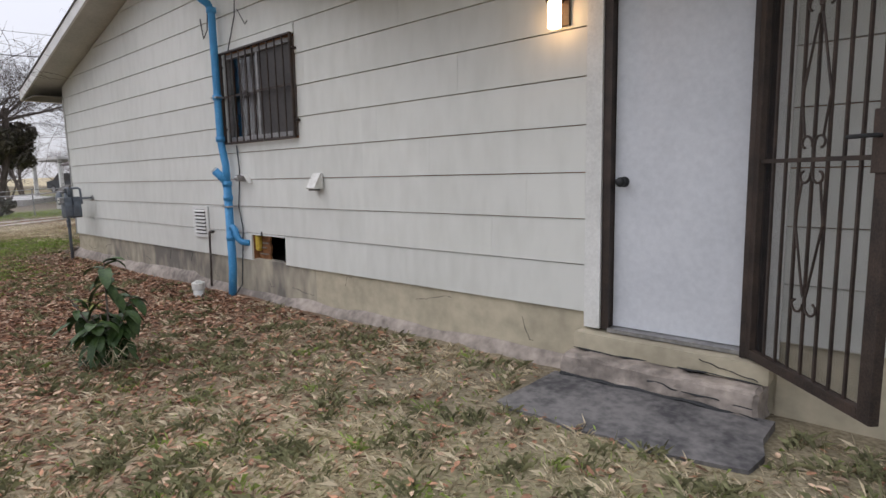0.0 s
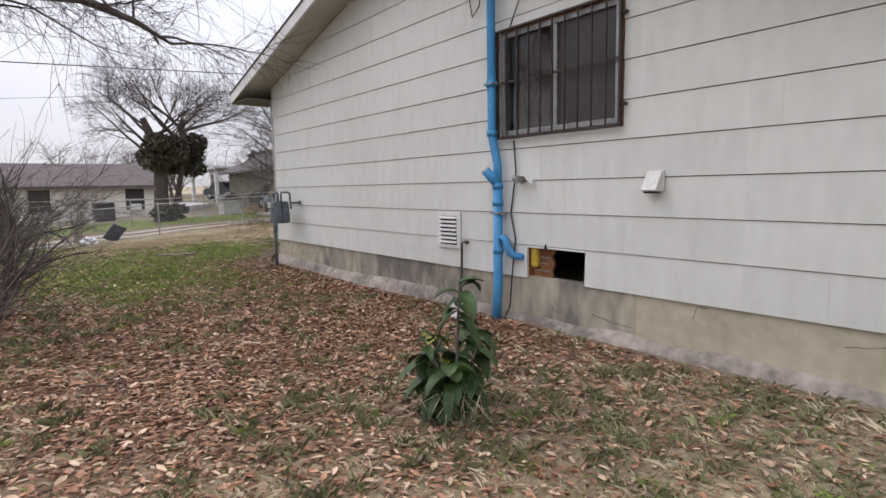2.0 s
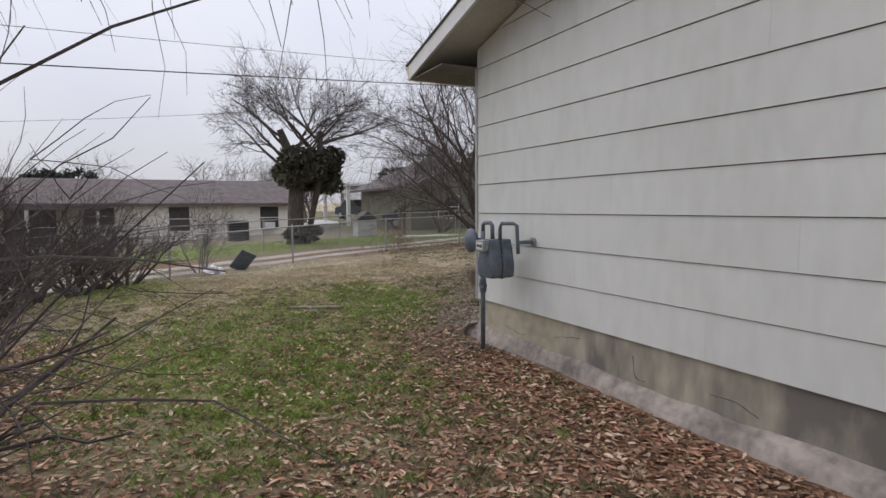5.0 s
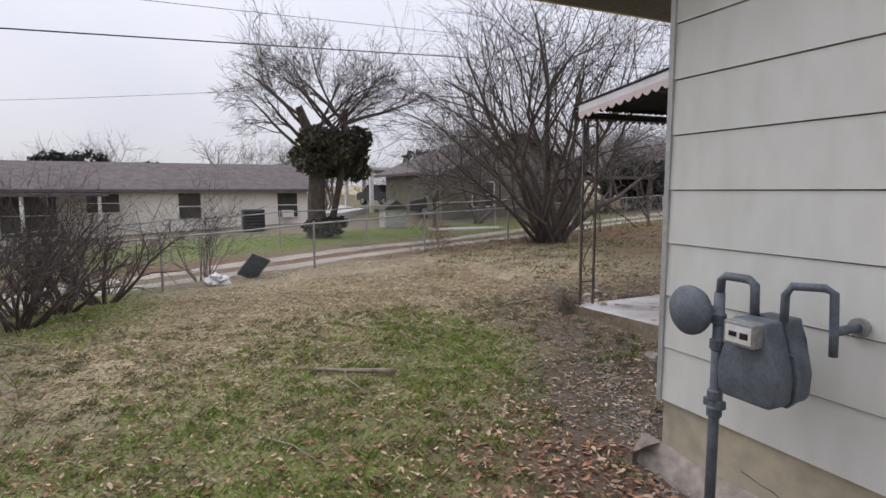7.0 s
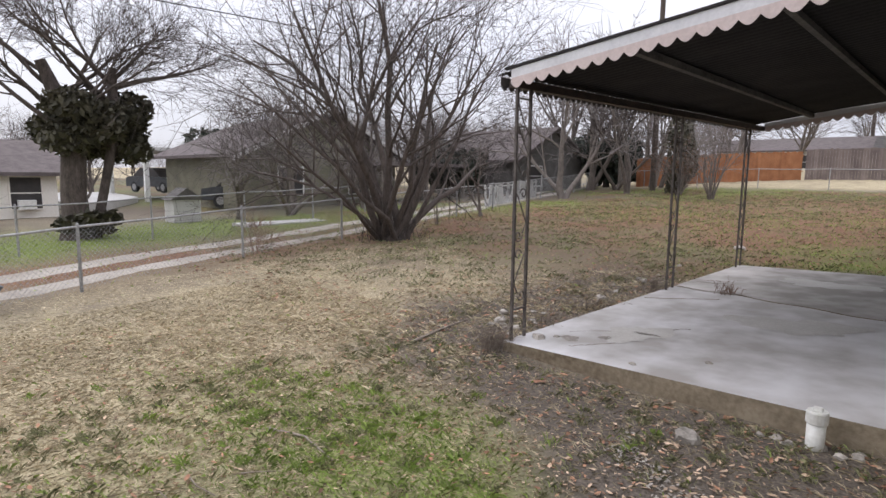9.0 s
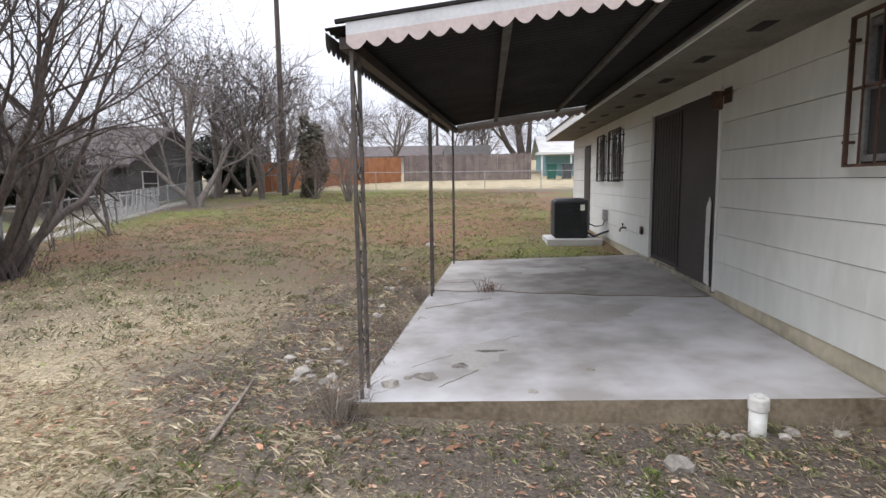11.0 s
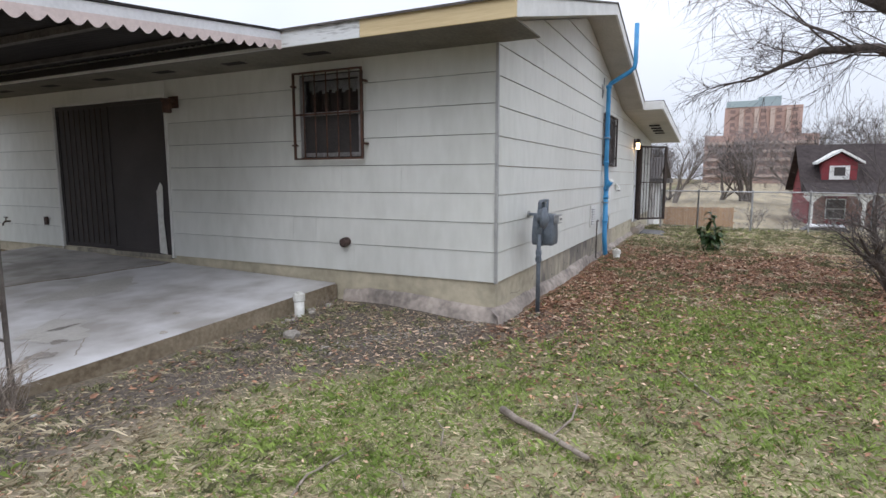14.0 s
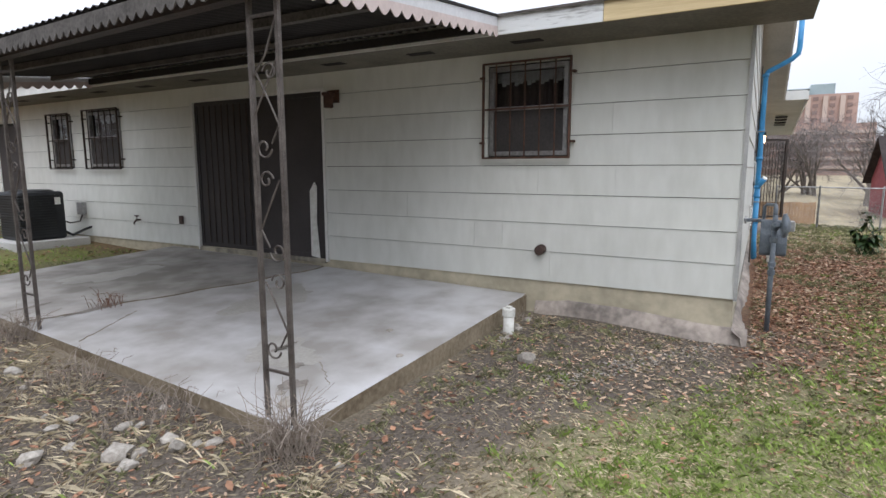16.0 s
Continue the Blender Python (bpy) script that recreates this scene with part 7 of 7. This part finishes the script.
spots += [(-26.4, 24.5, 1.5), (-28.6, 31.0, 1.7), (-26.3, 34.0, 1.9), (-28.5, 38.5, 1.9), (-25.2, 28.6, 1.3), (-32.0, 35.0, 1.9), (-27.2, 31.5, 1.2), (-24.5, 44.0, 1.5), (-22.5, 50.0, 1.4), (-31.0, 12.6, 0.6), (-45.5, 9.2, 0.9), (-25.6, 33.5, 0.9)]
for i in range(15):                      # over the street, before the tower
    spots.append((42 + fr.uniform(0, 26), 14 - i * 1.9 + fr.uniform(-2, 2), fr.uniform(1.5, 2.1)))
first = list(protos)
for i, (x, y, s) in enumerate(spots):
    m = Matrix.Translation((x, y, gz(x, y) - 0.1)) @ Matrix.Rotation(fr.uniform(0, 6.28), 4, "Z")
    if first:
        ob = first.pop()
        ob.matrix_basis = m @ Matrix.Diagonal((s, s, s, 1))
    else:
        src = protos[i % 3]
        ob = copy_thing(src, m)
        ob.scale = (s, s, s)
    ob.scale = (s, s, s * fr.uniform(0.9, 1.1))

oak = tree("bare_tree", (-10.9, 51, gz(-10.9, 51)), [((-0.05, 0, 1), 7.0, 0.45), ((-0.75, -0.2, 1), 9.5, 0.3), ((0.35, 0.1, 1), 9.0, 0.28), ((-0.25, 0.2, 1), 10.0, 0.3)], [(6, 45, 0.62, 0.55, 0.05, 0.12), (6, 45, 0.6, 0.55, 0.03, 0.16), (5, 42, 0.6, 0.55, 0.0, 0.18), (3, 40, 0.6, 0.6, 0.0, 0.2)], 64, "wide leafless oak standing over the far houses", bark=BARK, twig=TWIG, least=0.012)


def evergreen(x, y, w, h, seed, label, lift=1.6):
    z = gz(x, y)
    t = thing("evergreen_tree", (x, y, z), label, "tree")
    bm = bmesh.new()
    tube(bm, [(x, y, z - 0.2), (x, y, z + h)], [0.22, 0.1], 8)
    part("trunk", bm, BARK, t)
    V, F = spray(2600, (x, y, z + lift + h * 0.5), (w, w, h * 0.5), 0.24, random.Random(seed))
    raw("crown", V, F, PINEGREEN, t)
    return t


evergreen(-56, -6.5, 3.2, 4.2, 80, "dark evergreen tree behind the cream house", 1.0)
evergreen(-60, -1.5, 2.6, 3.6, 81, "dark evergreen tree behind the cream house", 0.8)
evergreen(-50, 19.5, 3.0, 4.0, 82, "dull green evergreen up the lane", 0.5)
evergreen(-33.5, 24.5, 2.2, 3.0, 83, "dull green evergreen between the houses", 0.2)
evergreen(-29.5, 34.5, 2.2, 3.6, 84, "dull green evergreen past the alley", 0.2)
shr = thing("hedge_shrub", (-22.7, 29.0, gz(-22.7, 29)), "tall dark ivy-grown trunk at the alley", "shrub")
V, F = spray(2200, (-22.7, 29.0, gz(-22.7, 29) + 1.9), (0.75, 0.75, 2.2), 0.12, random.Random(90))
raw("foliage", V, F, IVY, shr)

# ---- loose things in the yard ----
crate = thing("wire_panel", (-21.05, 2.15, gz(-21.05, 2.15)), "dark square metal grille leaning on the fence", "metal panel")
m = Matrix.Translation((-20.98, 2.0, gz(-21.05, 2.15) + 0.03)) @ Matrix.Rotation(radians(-74), 4, "Z") @ Matrix.Rotation(radians(-30), 4, "X") @ Matrix.Rotation(radians(-27), 4, "Y") @ Matrix.Diagonal((0.56, 0.56, 0.56, 1))
part("panel_frame", boxes((-0.4, -0.03, 0, -0.35, 0.03, 0.95), (0.35, -0.03, 0, 0.4, 0.03, 0.95), (-0.35, -0.03, 0, 0.35, 0.03, 0.05), (-0.35, -0.03, 0.9, 0.35, 0.03, 0.95), m=m), METERG, crate)
part("panel_sheet", boxes((-0.35, -0.006, 0.05, 0.35, 0.006, 0.9), m=m), METERG, crate)
for k in range(8):
    part("slat", boxes((-0.35, -0.02, 0.10 + k * 0.1, 0.35, -0.008, 0.13 + k * 0.1), m=m), CARGREY, crate)
bag = bmesh.new()
bmesh.ops.create_icosphere(bag, subdivisions=3, radius=0.2)
for v in bag.verts:
    k = 1 + 0.7 * (noise.noise(v.co * 9) + 0.5 * noise.noise(v.co * 21))
    v.co = Vector((v.co.x * k * 1.1, v.co.y * k * 0.9, max(-0.08, v.co.z * k * 0.7))) + Vector((-20.55, 1.45, gz(-20.55, 1.45) + 0.08))
tagged(part("plastic_bag", bag, WHITEBAG), "crumpled white plastic bag on the grass", "plastic bag")


def stone(x, y, r, seed, label="pale limestone lying on the soil", base=None):
    bm = bmesh.new()
    bmesh.ops.create_icosphere(bm, subdivisions=2, radius=r)
    o = Vector((seed * 3.7, seed * 1.3, seed * 0.7))
    z = (gz(x, y) if base is None else base) + r * 0.12
    for v in bm.verts:
        k = 1 + 0.6 * noise.noise(v.co / r * 0.9 + o) + 0.35 * noise.noise(v.co / r * 2.3 + o)
        v.co = Vector((v.co.x * k * 1.15, v.co.y * k, v.co.z * k * 0.75)) + Vector((x, y, z))
    return tagged(part("stone", bm, STONE), label, "stone", "pale stones about the patio")


stone(-13.07, 4.88, 0.078, 1, "large pale stone in front of the patio slab")
stone(-15.36, 13.6, 0.11, 2, "pale stone on the back lawn")
fr = random.Random(30)
for k, (x, y, r) in enumerate(((-15.68, 6.23, 0.072), (-15.59, 6.17, 0.042), (-15.69, 6.1, 0.042), (-15.41, 6.17, 0.042), (-15.44, 6.05, 0.042), (-15.3, 5.93, 0.037),
                               (-15.36, 5.99, 0.028), (-15.92, 6.61, 0.054), (-15.4, 8.02, 0.057), (-15.45, 6.54, 0.037), (-15.38, 6.5, 0.027), (-15.74, 6.59, 0.03),
                               (-15.55, 6.91, 0.034), (-15.16, 6.59, 0.03), (-15.1, 5.17, 0.022))):
    stone(x, y, r, 10 + k, "pale limestone in a loose heap by the patio's edge", gz(x, y) + r * 0.3)
for k in range(14):
    stone(fr.uniform(-15.7, -15.35), fr.uniform(6.8, 11.0), fr.uniform(0.015, 0.045), 50 + k)
for k in range(12):
    stone(fr.uniform(-13.0, -11.9), 5.32 + fr.gauss(0, 0.05), fr.uniform(0.018, 0.042), 70 + k, "small pale stone along the slab's foot")
for x, y, r in ((-13.35, 6.05, 0.03), (-14.85, 5.8, 0.06), (-14.22, 8.49, 0.022), (-13.82, 5.64, 0.03), (-14.75, 5.95, 0.03)):
    stone(x, y, r, int(x * -50), "small stone lying on the patio slab", slab_z(x, y) - 0.01)


def stick(pts, r, label, material=DEADWOOD):
    s = thing("fallen_stick", (pts[0][0], pts[0][1], gz(pts[0][0], pts[0][1])), label, "stick")
    bm = bmesh.new()
    n = len(pts)
    tube(bm, [(x, y, gz(x, y) + r + h) for x, y, h in pts], [r * (1 - 0.45 * i / (n - 1)) for i in range(n)], 8)
    part("wood", bm, material, s, "", True)
    return s


stick([(-13.76, 2.56, 0.02), (-13.86, 2.43, 0.015), (-13.93, 2.28, 0.012), (-14.03, 2.12, 0.012), (-14.15, 1.94, 0.02)], 0.026, "broken grey branch lying on the grass")
stick([(-13.98, 2.18, 0.03), (-13.75, 2.12, 0.05), (-13.5, 2.14, 0.06), (-13.28, 2.2, 0.04)], 0.008, "thin forked twig on the grass")
stick([(-15.9, 5.1, 0.0), (-15.95, 5.6, 0.02), (-16.05, 6.1, 0.01)], 0.018, "thin dry stick beside the stones")
stick([(-13.0, 1.3, 0.0), (-12.7, 1.5, 0.02), (-12.4, 1.62, 0.01)], 0.008, "thin dry twig on the grass")
stick([(-15.2, 3.1, 0.0), (-14.9, 3.2, 0.01), (-14.5, 3.15, 0.0)], 0.01, "thin dry twig on the grass")
fr = random.Random(77)
for k in range(22):
    x, y, a = fr.uniform(-16, -2), fr.uniform(0.2, 2.9), fr.uniform(0, 6.28)
    l = fr.uniform(0.12, 0.35)
    stick([(x, y, 0.01), (x + math.cos(a) * l * 0.5, y + math.sin(a) * l * 0.5, 0.025), (x + math.cos(a + 0.2) * l, y + math.sin(a + 0.2) * l, 0.012)], fr.uniform(0.003, 0.006), "thin dry twig among the grass")

# weeds in the slab's crack and at the posts
for k, (x, y, n, h, r2) in enumerate(((-14.14, 8.98, 40, 0.17, 0.13), (-15.17, 5.48, 150, 0.3, 0.15), (-15.02, 8.85, 80, 0.25, 0.14), (-15.25, 6.6, 90, 0.18, 0.35), (-15.25, 7.5, 90, 0.2, 0.3), (-12.0, 5.38, 20, 0.12, 0.12))):
    rg = random.Random(100 + k)
    V, F = [], []
    zb = (slab_z(x, y) if k == 0 else gz(x, y)) - 0.01
    for j in range(n):
        b = Vector((x + rg.gauss(0, r2 * 0.5), y + rg.gauss(0, r2 * 0.5), zb))
        a, l = rg.uniform(0, 6.28), h * rg.uniform(0.5, 1.2)
        c = b + Vector((math.cos(a) * l * 0.35, math.sin(a) * l * 0.35, l * 0.75))
        bar(V, F, [b, c, c + Vector((math.cos(a) * l * 0.45, math.sin(a) * l * 0.45, l * rg.uniform(-0.2, 0.35)))], [0.0028, 0.0024, 0.0012], 3)
    t = thing("dry_weed", (x, y, zb), "dead brown weed growing at the patio slab", "weed", kind="stuff")
    raw("clump", [tuple(v) for v in V], F, REDTWIG if k == 0 else DEADWOOD, t)

# the slab's stains: thin damp and dirty patches with outlines of their own
STAIN = mat("damp_stain", (0.33, 0.31, 0.275), (0.44, 0.42, 0.385), 2.5, 0.6, bump=0.05)
DIRT = mat("dirt_film", (0.16, 0.14, 0.12), (0.30, 0.27, 0.24), 9, 0.95, bump=0.4)


def patch_on_slab(x, y, rx, ry, material, seed, label):
    rg = random.Random(seed)
    ph = [rg.uniform(0, 6.28) for _ in range(4)]
    pts = []
    for i in range(48):
        a = 2 * math.pi * i / 48
        k = 1 + 0.22 * math.sin(2 * a + ph[0]) + 0.16 * math.sin(3 * a + ph[1]) + 0.1 * math.sin(7 * a + ph[2]) + 0.06 * math.sin(13 * a + ph[3])
        px, py2 = x + rx * k * math.cos(a), y + ry * k * math.sin(a)
        pts.append((px, py2, slab_z(px, py2) + 0.004))
    return tagged(raw("slab_stain", pts, [tuple(range(48))], material), label, "stain", kind="structure")


patch_on_slab(-13.12, 7.72, 0.50, 0.36, STAIN, 1, "damp brownish patch on the patio slab")
patch_on_slab(-14.2, 6.5, 0.28, 0.32, STAIN, 2, "brownish stain on the patio slab")
patch_on_slab(-14.36, 6.2, 0.05, 0.07, DIRT, 3, "crusted dirt on the patio slab")
patch_on_slab(-14.12, 6.55, 0.11, 0.045, DIRT, 4, "crusted dirt on the patio slab")
patch_on_slab(-14.62, 5.98, 0.11, 0.07, DIRT, 5, "crusted dirt at the slab's corner")
patch_on_slab(-14.25, 8.97, 0.34, 0.045, DIRT, 6, "dirt along the crack of the patio")
patch_on_slab(-14.55, 9.6, 0.16, 0.05, DIRT, 8, "dirt on the older slab")
patch_on_slab(-13.3, 10.3, 0.5, 0.3, STAIN, 7, "brownish stain on the patio slab")
hair = thing("slab_crack", (-14.5, 8.3, slab_z(-14.5, 8.3)), "thin dark crack branching across the patio slab", "crack", kind="structure")
kr = random.Random(19)
for ax, ay, bx, by, w in ((-14.86, 8.13, -14.1, 8.56, 0.005), (-14.75, 6.2, -13.85, 7.0, 0.002), (-14.5, 5.75, -14.2, 6.1, 0.003)):
    pts = []
    for t in range(15):
        px, py3 = ax + (bx - ax) * t / 14 + kr.uniform(-0.012, 0.012), ay + (by - ay) * t / 14 + kr.uniform(-0.012, 0.012)
        pts.append((px, py3, slab_z(px, py3) + 0.001))
    bm = bmesh.new()
    tube(bm, pts, [w * kr.uniform(0.4, 1.2) for _ in pts], 5)
    part("crack_line", bm, SLABEDGE, hair)


# ---- grass, leaves and litter ----
def blocked(x, y):
    """Where nothing grows: the house, the slab and the step."""
    house = (x > RX - 0.16) & (y > GY - 0.14)
    pat = (x > -15.16 + skew(y)) & (x < RX) & (y > 5.43) & (y < 11.53)
    stp = (x > -1.64) & (x < -0.25) & (y > 2.66)
    return house | pat | stp


gen = np.random.default_rng(5)


def scatter(n, x0, x1, y0, y1, weight):
    x, y = gen.uniform(x0, x1, n), gen.uniform(y0, y1, n)
    keep = (gen.random(n) < weight(x, y)) & ~blocked(x, y)
    return x[keep], y[keep]


def blades(name, x, y, height, width, lie, material, label):
    """Bent grass blades of four vertices each, in one mesh."""
    n = len(x)
    z = ground_z(x, y) - 0.006
    a = gen.uniform(0, 2 * np.pi, n)
    h = height * gen.uniform(0.45, 1.3, n)
    le = h * lie * gen.uniform(0.3, 1.4, n)
    w = width * gen.uniform(0.6, 1.3, n)
    dx, dy = np.cos(a), np.sin(a)
    v = np.empty((n, 4, 3))
    v[:, 0] = np.stack([x - dy * w, y + dx * w, z], -1)
    v[:, 1] = np.stack([x + dy * w, y - dx * w, z], -1)
    v[:, 2] = np.stack([x + dx * le * 0.45 + dy * w * 0.7, y + dy * le * 0.45 - dx * w * 0.7, z + h * 0.65], -1)
    v[:, 3] = np.stack([x + dx * le, y + dy * le, z + h * gen.uniform(0.55, 1.0, n)], -1)
    k = np.arange(n)[:, None] * 4
    tri = np.concatenate([k + np.array([[0, 1, 2]]), k + np.array([[0, 2, 3]])])
    me = bpy.data.meshes.new(name)
    me.vertices.add(n * 4)
    me.vertices.foreach_set("co", v.reshape(-1))
    me.loops.add(len(tri) * 3)
    me.polygons.add(len(tri))
    me.loops.foreach_set("vertex_index", tri.reshape(-1).astype(np.int32))
    me.polygons.foreach_set("loop_start", np.arange(0, len(tri) * 3, 3, dtype=np.int32))
    me.update(calc_edges=True)
    me.materials.append(material)
    return tagged(new(name, me), label, "grass", kind="stuff")


def w_green(x, y):
    return np.clip(cover(x, y)[0] * 1.3, 0.03, 1)


def w_straw(x, y):
    g, s, l = cover(x, y)
    return np.clip(s * 0.9 + 0.12 - 0.5 * l, 0.03, 1)


def tufts(n, per, x0, x1, y0, y1, weight, spread):
    cx, cy = scatter(n, x0, x1, y0, y1, weight)
    x = np.repeat(cx, per) + gen.normal(0, spread, len(cx) * per)
    y = np.repeat(cy, per) + gen.normal(0, spread, len(cy) * per)
    ok = ~blocked(x, y)
    return x[ok], y[ok]


blades("green_grass", *scatter(230000, -19, 2, -1.8, 6, w_green), 0.042, 0.0017, 0.9, GREENGRASS, "patches of short green winter grass")
blades("green_grass", *tufts(2600, 22, -17, 2, -1.5, 5, w_green, 0.03), 0.06, 0.0016, 0.8, GREENGRASS, "tufts of green grass")
blades("dry_grass", *scatter(520000, -20, 2, -2.2, 6, w_straw), 0.021, 0.0018, 2.8, DRYGRASS, "short dry brown grass")
blades("dry_grass", *tufts(2400, 22, -10, 2, -1.5, 3.4, w_straw, 0.035), 0.05, 0.0012, 1.5, STRAW, "pale matted tufts of dry grass")
blades("dry_grass", *tufts(2600, 20, -19, -10, -1.5, 5.5, w_straw, 0.03), 0.028, 0.0012, 2.2, DRYGRASS, "short matted tufts of dry grass")
blades("dry_grass", *scatter(190000, -27, -11.8, 6, 34, lambda x, y: np.clip(1.1 - (y - 5) / 32, 0.2, 1) * w_straw(x, y) * np.clip(1.6 * field(x, y, 2.2, 77) - 0.3, 0.1, 1)), 0.04, 0.004, 1.2, DRYGRASS, "dry grass of the back lawn")
blades("green_grass", *scatter(110000, -31, -11.8, -6, 34, w_green), 0.05, 0.004, 1.0, GREENGRASS, "green grass of the back lawn")
blades("olive_grass", *tufts(3400, 26, -9, 2, -1.6, 3.35, lambda x, y: np.clip(1.1 * field(x, y, 0.7, 91) - 0.1 - 0.4 * cover(x, y)[2], 0, 1), 0.035), 0.07, 0.0015, 0.9, OLIVEGRASS, "dull olive tufts of winter grass")
blades("olive_grass", *tufts(3200, 22, -16.5, -9, -1.5, 5.4, lambda x, y: np.clip(1.2 * field(x, y, 0.8, 92) - 0.2, 0, 1), 0.03), 0.045, 0.0014, 1.0, OLIVEGRASS, "dull olive tufts of winter grass")
blades("olive_grass", *tufts(6500, 13, -24, -11.8, 6, 31, lambda x, y: np.clip(1.9 * field(x, y, 2.6, 94) - 0.45, 0, 1), 0.07), 0.055, 0.0035, 1.0, OLIVEGRASS, "dull olive tufts of the back lawn")
blades("straw_grass", *scatter(300000, -21.5, -13.5, 0.5, 12, lambda x, y: np.clip(cover(x, y)[1] * 1.3 - 0.3, 0, 1)), 0.016, 0.0022, 3.6, STRAW, "pale straw-dry grass")


def leaves(name, x, y, size, material, label, curl=0.5):
    """Dead leaves: folded and curled, seven vertices each, in one mesh."""
    n = len(x)
    s = size * gen.uniform(0.45, 1.35, n)
    a = gen.uniform(0, 2 * np.pi, n)
    tilt, roll2 = gen.normal(0, 0.35, n), gen.normal(0, 0.4, n)
    shape = np.array([(-1, 0, 0.25), (-0.35, -0.42, 0.3), (-0.3, 0, 0.0), (-0.35, 0.42, 0.3), (0.4, -0.34, 0.28), (0.4, 0.34, 0.28), (1.05, 0, 0.15)])
    p = np.repeat(shape[None], n, 0) * s[:, None, None]
    p[:, :, 2] *= (curl * gen.uniform(0.2, 1.8, n))[:, None]
    p[:, :, 1] *= gen.uniform(0.55, 1.2, n)[:, None]
    z = p[:, :, 2] + p[:, :, 0] * np.sin(tilt)[:, None] * 0.5 + p[:, :, 1] * np.sin(roll2)[:, None] * 0.6
    xr = p[:, :, 0] * np.cos(a)[:, None] - p[:, :, 1] * np.sin(a)[:, None]
    yr = p[:, :, 0] * np.sin(a)[:, None] + p[:, :, 1] * np.cos(a)[:, None]
    gzv = ground_z(x, y)
    v = np.stack([xr + x[:, None], yr + y[:, None], z - z.min(1)[:, None] + (gzv + gen.uniform(0.0, 0.022, n))[:, None]], -1)
    k = np.arange(n)[:, None] * 7
    tri = np.concatenate([k + np.array([t]) for t in ((0, 1, 2), (0, 2, 3), (1, 4, 2), (2, 5, 3), (2, 4, 6), (2, 6, 5))])
    me = bpy.data.meshes.new(name)
    me.vertices.add(n * 7)
    me.vertices.foreach_set("co", v.reshape(-1))
    me.loops.add(len(tri) * 3)
    me.polygons.add(len(tri))
    me.loops.foreach_set("vertex_index", tri.reshape(-1).astype(np.int32))
    me.polygons.foreach_set("loop_start", np.arange(0, len(tri) * 3, 3, dtype=np.int32))
    me.update(calc_edges=True)
    me.materials.append(material)
    return tagged(new(name, me), label, "leaf litter", kind="stuff")


def w_leaf(x, y):
    return np.clip(cover(x, y)[2] * 1.15 + 0.05, 0.02, 1)


leaves("dead_leaves", *scatter(95000, -13.5, 2, -1.8, 3.4, w_leaf), 0.025, LEAFBROWN, "brown dead leaves", 0.8)
leaves("dead_leaves", *scatter(40000, -13.5, 2, -1.8, 3.4, w_leaf), 0.026, LEAFPALE, "pale dry dead leaves", 0.9)
leaves("dead_leaves", *scatter(6000, -19, -11, -1.8, 6, lambda x, y: np.full_like(x, 0.5)), 0.017, LEAFPALE, "scattered pale leaf scraps")
leaves("dead_leaves", *scatter(6000, -19, -11, -1.8, 6, lambda x, y: np.full_like(x, 0.5)), 0.02, LEAFBROWN, "scattered brown leaf scraps")
leaves("dead_leaves", *scatter(22000, -26, -11.8, 5, 32, lambda x, y: np.clip(2.0 * field(x, y, 1.9, 96) - 0.4, 0.1, 1)), 0.034, LEAFBROWN, "scattered dead leaves on the back lawn")
cx, cy = scatter(2600, -13.6, -10.9, 2.6, 5.4, lambda x, y: blob(x, y, -12.5, 3.9, 0.9, 0.8))
leaves("wood_chips", cx, cy, 0.022, LEAFPALE, "pale chips and gravel bits on bare soil", 0.3)
def w_edge(x, y):
    return np.clip(blob(x, y, -16.0, 6.0, 1.5, 2.2) + 0.8 * blob(x, y, -15.6, 9.0, 0.8, 2.4) + 0.8 * blob(x, y, -13.2, 4.4, 1.9, 1.1), 0, 1) * (0.3 + 0.9 * field(x, y, 0.4, 98))


leaves("wood_chips", *scatter(14000, -18, -11.2, 2.6, 11.5, w_edge), 0.012, LEAFPALE, "straw bits and pale chips on bare soil", 0.3)
leaves("dead_leaves", *scatter(7000, -18, -11.2, 2.6, 11.5, w_edge), 0.019, LEAFBROWN, "crushed brown leaf bits on bare soil", 0.6)
blades("dry_grass", *scatter(90000, -18, -11.2, 2.6, 11.5, w_edge), 0.022, 0.0014, 3.2, DRYGRASS, "flattened dry stalks round the patio")
blades("straw_grass", *tufts(500, 16, -18, -14.9, 3.5, 10, w_edge, 0.05), 0.05, 0.0013, 2.2, STRAW, "pale flattened stalks round the patio")
lx = gen.uniform(-13.4, -11.0, 900)
leaves("wood_chips", lx, 4.55 - (lx + 13.4) * 0.62 + gen.normal(0, 0.09, 900), 0.015, STONE, "pale line of crumbled plaster on the soil", 0.4)
